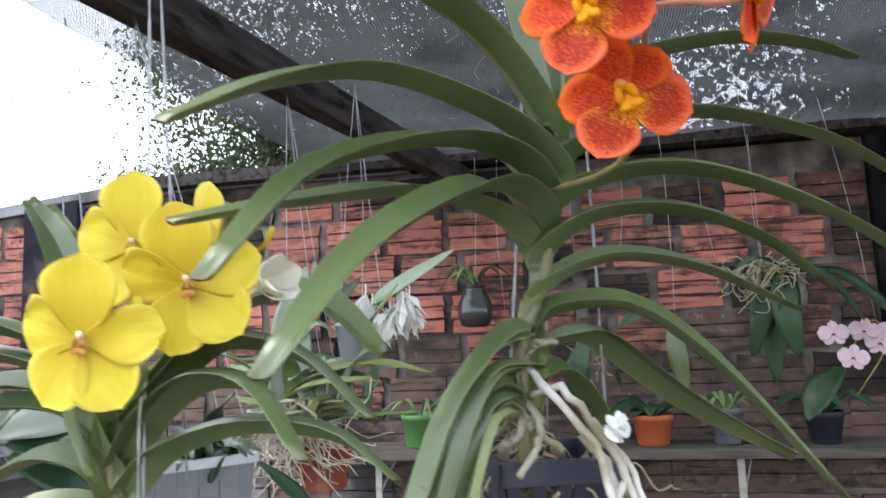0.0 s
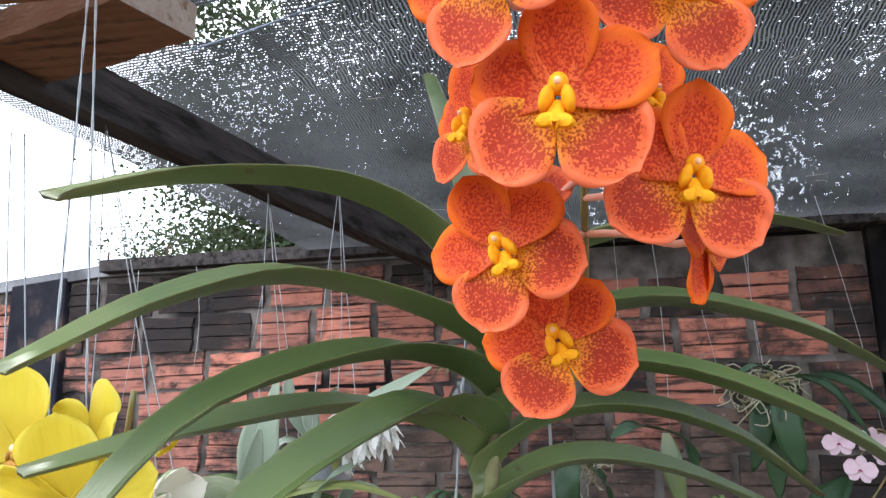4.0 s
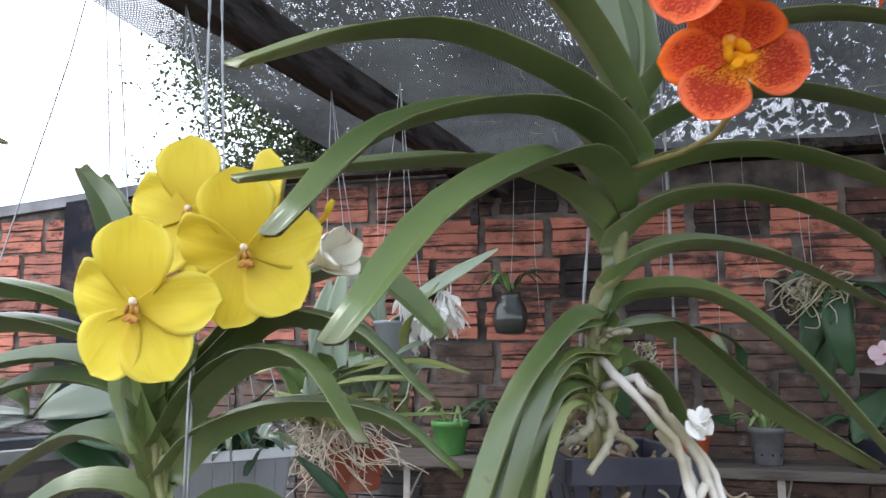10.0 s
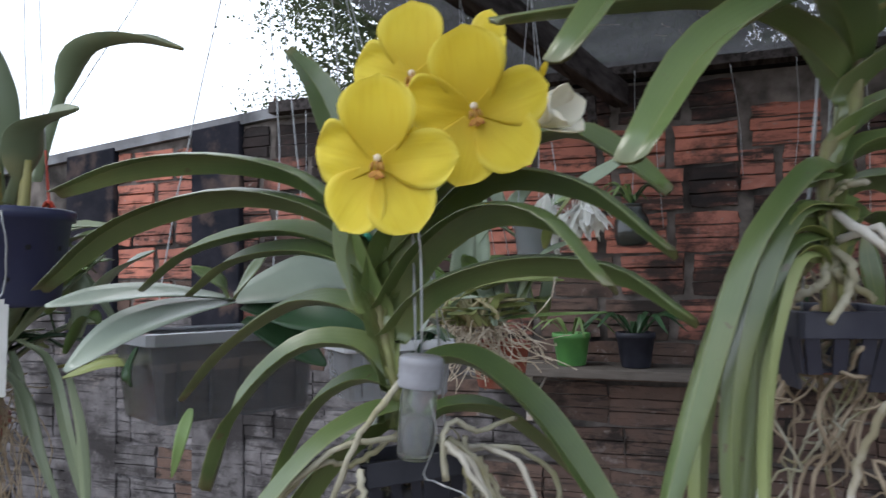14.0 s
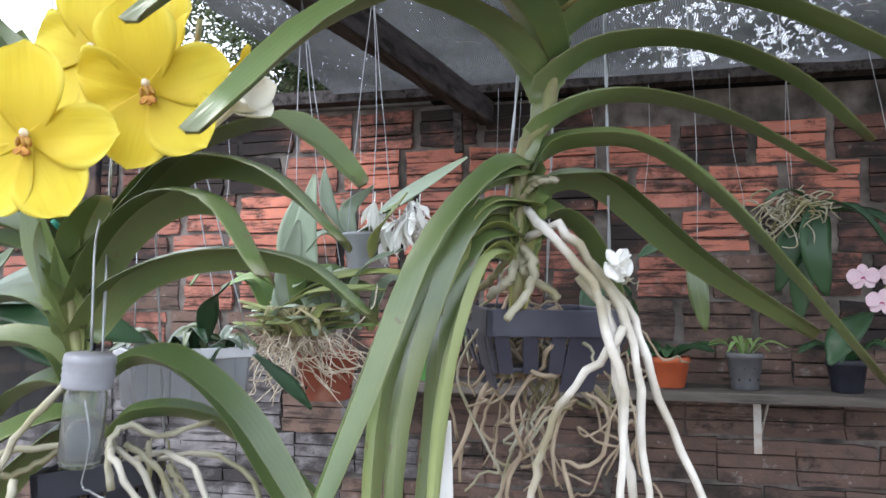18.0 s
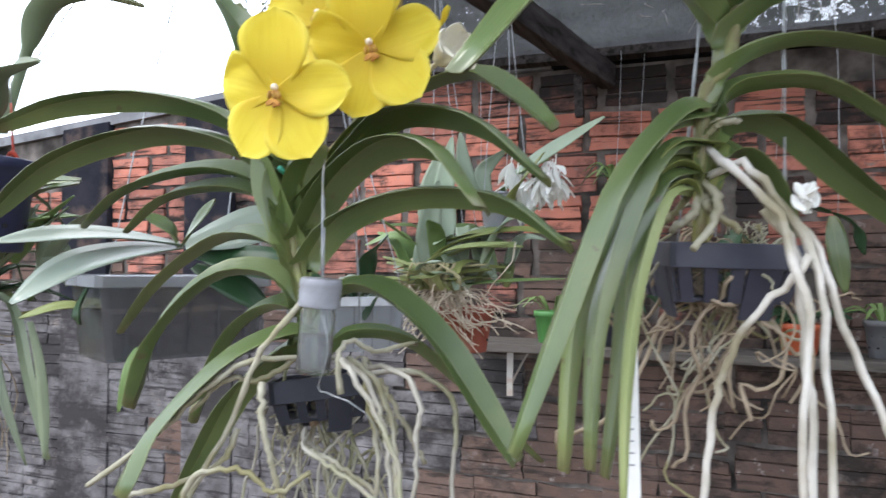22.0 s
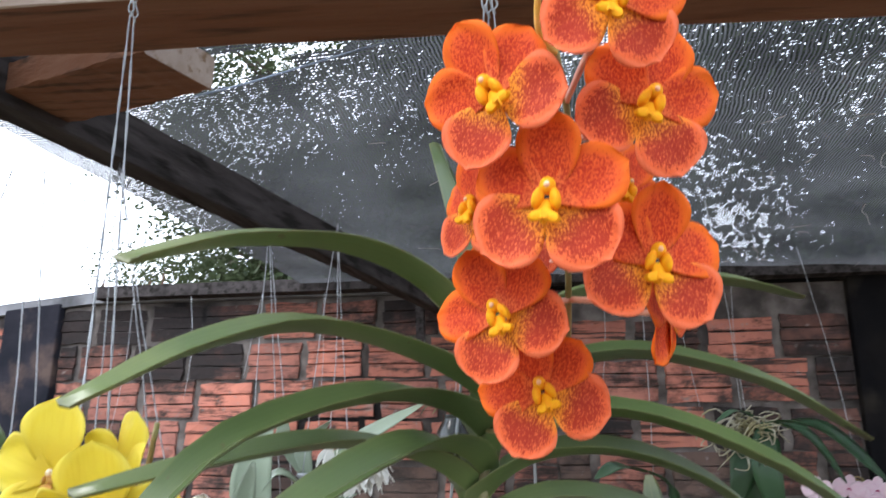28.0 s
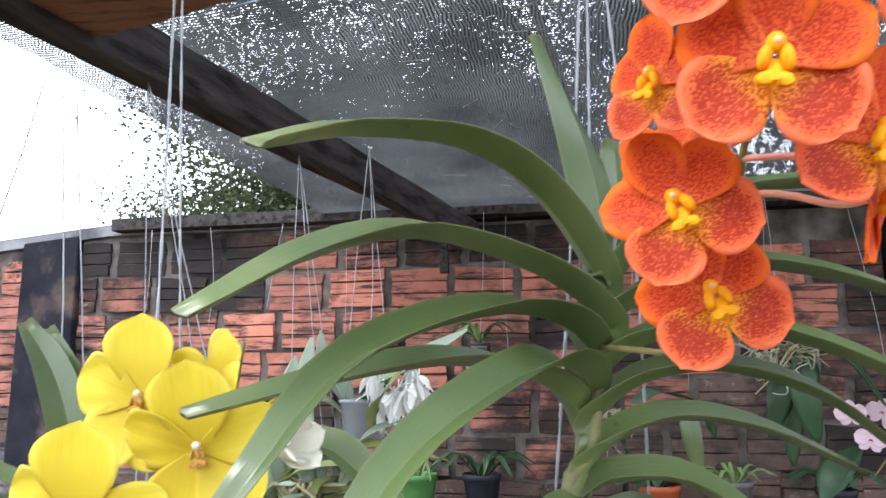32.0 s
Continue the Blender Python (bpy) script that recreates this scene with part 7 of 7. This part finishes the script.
# wires of the plants further back, from the cross timber and the wall timber
TC, SPH, WH = Vector((-0.546, 1.337, 1.386)), Vector((-0.579, 1.259, 1.453)), Vector((-0.470, 1.341, 1.581))
TOPA = Vector((-0.66, 1.45, 2.10))
for q in ((-0.588, 1.303, 1.393), (-0.502, 1.350, 1.386), (-0.548, 1.377, 1.405)):
    drop(TOPA, q, rnd.uniform(-.01, .01))
TOPB = Vector((-0.52, 1.50, 2.12))
for q in ((-0.507, 1.330, 1.587), (-0.423, 1.355, 1.581), (-0.481, 1.389, 1.596)):
    drop(TOPB, q, rnd.uniform(-.01, .01))
TOPC = Vector((-0.735, 1.02, 2.098))
for q in ((-0.618, 0.876, 1.420), (-0.512, 0.993, 1.390), (-0.579, 1.032, 1.417)):
    drop(TOPC, (q[0] * 0.96 - 0.601 * 0.04, q[1] * 0.96 + 0.967 * 0.04, 1.4045), rnd.uniform(-.01, .01))
for x, y, z, dx in ((-0.35, 2.6, 2.2, 0.01), (-0.12, 2.6, 2.2, 0.03), (0.08, 2.6, 2.2, -0.02), (0.33, 2.55, 2.2, 0.03), (0.5, 2.55, 2.2, 0.0), (-0.95, 2.6, 2.2, 0.02), (-1.2, 2.6, 2.2, -0.03), (-1.5, 2.6, 2.2, 0.04), (-1.75, 2.6, 2.2, 0.0)):
    drop((x, y, z), (x + dx, y - 0.05, 1.7 + rnd.uniform(-.15, .2)), rnd.uniform(-.02, .02), 0.0009)
drop((JP.x + 0.02, JP.y, 2.2), (JP.x, JP.y, JP.z + 0.05), 0.004, 0.001)
drop((0.30, 1.72, 2.2), (0.367, 1.888, 1.708), 0.01)
drop((0.13, 1.8, 2.2), (0.156, 1.869, 1.585), 0.01)
drop((0.62, 2.2, 2.2), tuple(PC + Vector((0.08, 0.03, 0.06))), 0.01)

# ---- bricks of the wall ----
def brick_mat(name, c, c2, soot, amount, streak):
    """Fired clay with ragged black algae along its ribs, patches that run across the bricks, and pale lime specks."""
    m = mat(name, c, 0.9, colour2=c2, scale=13, bump=1.0, bump_scale=48, world_space=True, obj_rand=0.2, spec=0.12)
    n, l = m.node_tree.nodes, m.node_tree.links
    b = n["Principled BSDF"]
    last = b.inputs["Base Color"].links[0].from_socket
    geo = n.new("ShaderNodeNewGeometry")
    layers = ((24.0, (1, 1, 1), 0.60, 0.68, (0.24, 0.21, 0.20)),
              (6.5, (1, 1, 1.5), 0.61, 0.70, (0.19, 0.165, 0.155)),
              (1.0, (4, 4, 44), 0.60 - 0.12 * streak, 0.68 - 0.10 * streak, soot),
              (2.3, (1, 1, 1.3), 0.64 - 0.30 * amount, 0.72 - 0.26 * amount, soot),
              (8.0, (1, 1, 1.6), 0.56, 0.66, soot))
    for scale, squash, lo, hi, col in layers:
        t, r, x, mp = n.new("ShaderNodeTexNoise"), n.new("ShaderNodeMapRange"), n.new("ShaderNodeMix"), n.new("ShaderNodeMapping")
        t.inputs["Scale"].default_value, t.inputs["Detail"].default_value, t.inputs["Roughness"].default_value = scale, 9, 0.68
        mp.inputs["Scale"].default_value = squash
        l.new(geo.outputs["Position"], mp.inputs[0])
        l.new(mp.outputs[0], t.inputs["Vector"])
        r.inputs["From Min"].default_value, r.inputs["From Max"].default_value = lo, hi
        r.inputs["To Max"].default_value = 0.94
        l.new(t.outputs[0], r.inputs[0])
        x.data_type = "RGBA"
        l.new(r.outputs[0], x.inputs[0])
        l.new(last, x.inputs[6])
        x.inputs[7].default_value = (*col, 1)
        last = x.outputs[2]
    l.new(last, b.inputs["Base Color"])
    return m


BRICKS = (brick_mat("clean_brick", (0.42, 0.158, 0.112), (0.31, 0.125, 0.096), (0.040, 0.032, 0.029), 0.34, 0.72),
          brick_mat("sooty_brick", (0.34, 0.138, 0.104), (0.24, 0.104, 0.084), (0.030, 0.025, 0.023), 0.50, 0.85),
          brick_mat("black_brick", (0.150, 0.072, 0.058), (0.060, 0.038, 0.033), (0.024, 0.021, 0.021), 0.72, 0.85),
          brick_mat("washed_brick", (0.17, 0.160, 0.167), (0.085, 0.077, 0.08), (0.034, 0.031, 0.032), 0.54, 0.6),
          # brown clay, darkened further by the shelf's shade put into its colour
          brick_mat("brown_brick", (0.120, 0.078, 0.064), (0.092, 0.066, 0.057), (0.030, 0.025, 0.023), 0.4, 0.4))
# lime wash that fills the joints of the lower wall
bm = bmesh.new()
box(bm, (-5.2, WALL_Y + 0.0045, 0.0), (-1.35, WALL_Y + 0.0065, 1.20))
part("lime_wash", bm, BRICKS[3], wall, "flaking grey lime wash over the bricks")
for x0, x1 in POSTS[:2]:
    bm = bmesh.new()
    box(bm, (x0 - 0.008, WALL_Y - 0.012, -0.05), (x1 + 0.008, WALL_Y + 0.15, 1.238), 0.006)
    part("post", bm, BRICKS[3], wall, "concrete post with grey lime wash")


def brick_mesh(length, height, material, seed):
    """A hollow brick's ribbed face: three bands with two grooves."""
    rb = random.Random(seed)
    prof = []
    for k in range(3):
        z0, z1 = height * (k / 3 + (0.022 if k else 0)), height * ((k + 1) / 3 - (0.022 if k < 2 else 0))
        o = rb.uniform(-0.002, 0.002)
        prof += [(o, z0), (o, z1)]
        if k < 2:
            prof += [(0.016, z1 + height * 0.022)]
    verts, faces = [], []
    for x in (0.0, length * 0.35, length * 0.7, length):
        chip = rb.uniform(-0.006, 0.004)
        for k, (y, z) in enumerate(prof):
            z += chip if k == 0 else rb.uniform(-0.008, 0.003) if k == len(prof) - 1 else rb.uniform(-0.002, 0.002)
            edge = rb.uniform(-0.006, 0.006) if x in (0.0, length) else 0.0
            verts.append((x + edge, y + rb.uniform(-0.0025, 0.0025), z))
        verts += [(x, 0.045, height), (x, 0.045, 0)]
    n = len(prof) + 2
    for c in range(3):
        for k in range(n):
            faces.append((c * n + k, c * n + (k + 1) % n, (c + 1) * n + (k + 1) % n, (c + 1) * n + k))
    faces += [tuple(range(n))[::-1], tuple(range(3 * n, 4 * n))]
    me = bpy.data.meshes.new("brick")
    me.from_pydata(verts, [], faces)
    me.update()
    me.materials.append(material)
    return me


rb = random.Random(77)
FULL, HALF, HEIGHT, PITCH = 0.212, 0.095, 0.139, 0.153
MESHES = {(m, s): [brick_mesh(L, HEIGHT, BRICKS[m], 10 * m + k + 100 * i) for k in range(5)] for m in range(5) for i, (s, L) in enumerate((("full", FULL), ("half", HALF)))}
CLEAN = ((0.435, 2.083), (0.532, 1.93), (0.29, 1.93), (-0.799, 2.03), (-1.04, 2.03), (-1.234, 2.183), (-2.922, 1.963), (-2.68, 1.963), (-2.922, 1.81), (-0.55, 1.877), (-0.85, 1.877), (0.05, 1.777), (0.19, 1.777))
# panels between the posts: ends, top of a course, where a brick begins in even and odd courses
for x0, x1, top, even, odd in ((-5.2, -3.165, 1.963, -3.4, -3.5), (-2.855, -2.405, 1.963, -2.855, -2.75), (-2.135, -0.10, 2.03, -0.799, -1.234), (-0.10, 0.895, 2.083, 0.435, 0.532), (1.075, 2.6, 2.083, 1.08, 1.2)):
    for row in range(-1, 13):
        zt = top - row * PITCH
        if zt > WALL_TOP + 0.01 + 0.09 * min(0.0, x0 + 2.0) or zt < 0.25:
            continue
        start = odd if row % 2 else even
        x = start - math.ceil((start - x0) / 0.245) * 0.245
        while x < x1:
            a, e = max(x, x0 + 0.004), min(x + FULL, x1 - 0.004)
            bx, w = a, e - a
            x += 0.245
            if w < 0.05:
                continue
            s = "full" if w > 0.17 else "half"
            stretch = w / (FULL if s == "full" else HALF) * (1.13 if zt < 1.36 else 1.0)
            z = zt - HEIGHT
            u = rb.random()
            patch = noise.noise(Vector((bx * 1.7, 4.0, z * 2.6)))
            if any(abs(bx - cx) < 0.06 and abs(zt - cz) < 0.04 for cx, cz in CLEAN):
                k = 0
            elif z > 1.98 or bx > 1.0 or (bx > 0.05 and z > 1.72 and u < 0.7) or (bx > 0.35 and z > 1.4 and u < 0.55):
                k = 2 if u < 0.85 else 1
            # low courses: lime-washed at the left, shade-darkened brown below the shelf
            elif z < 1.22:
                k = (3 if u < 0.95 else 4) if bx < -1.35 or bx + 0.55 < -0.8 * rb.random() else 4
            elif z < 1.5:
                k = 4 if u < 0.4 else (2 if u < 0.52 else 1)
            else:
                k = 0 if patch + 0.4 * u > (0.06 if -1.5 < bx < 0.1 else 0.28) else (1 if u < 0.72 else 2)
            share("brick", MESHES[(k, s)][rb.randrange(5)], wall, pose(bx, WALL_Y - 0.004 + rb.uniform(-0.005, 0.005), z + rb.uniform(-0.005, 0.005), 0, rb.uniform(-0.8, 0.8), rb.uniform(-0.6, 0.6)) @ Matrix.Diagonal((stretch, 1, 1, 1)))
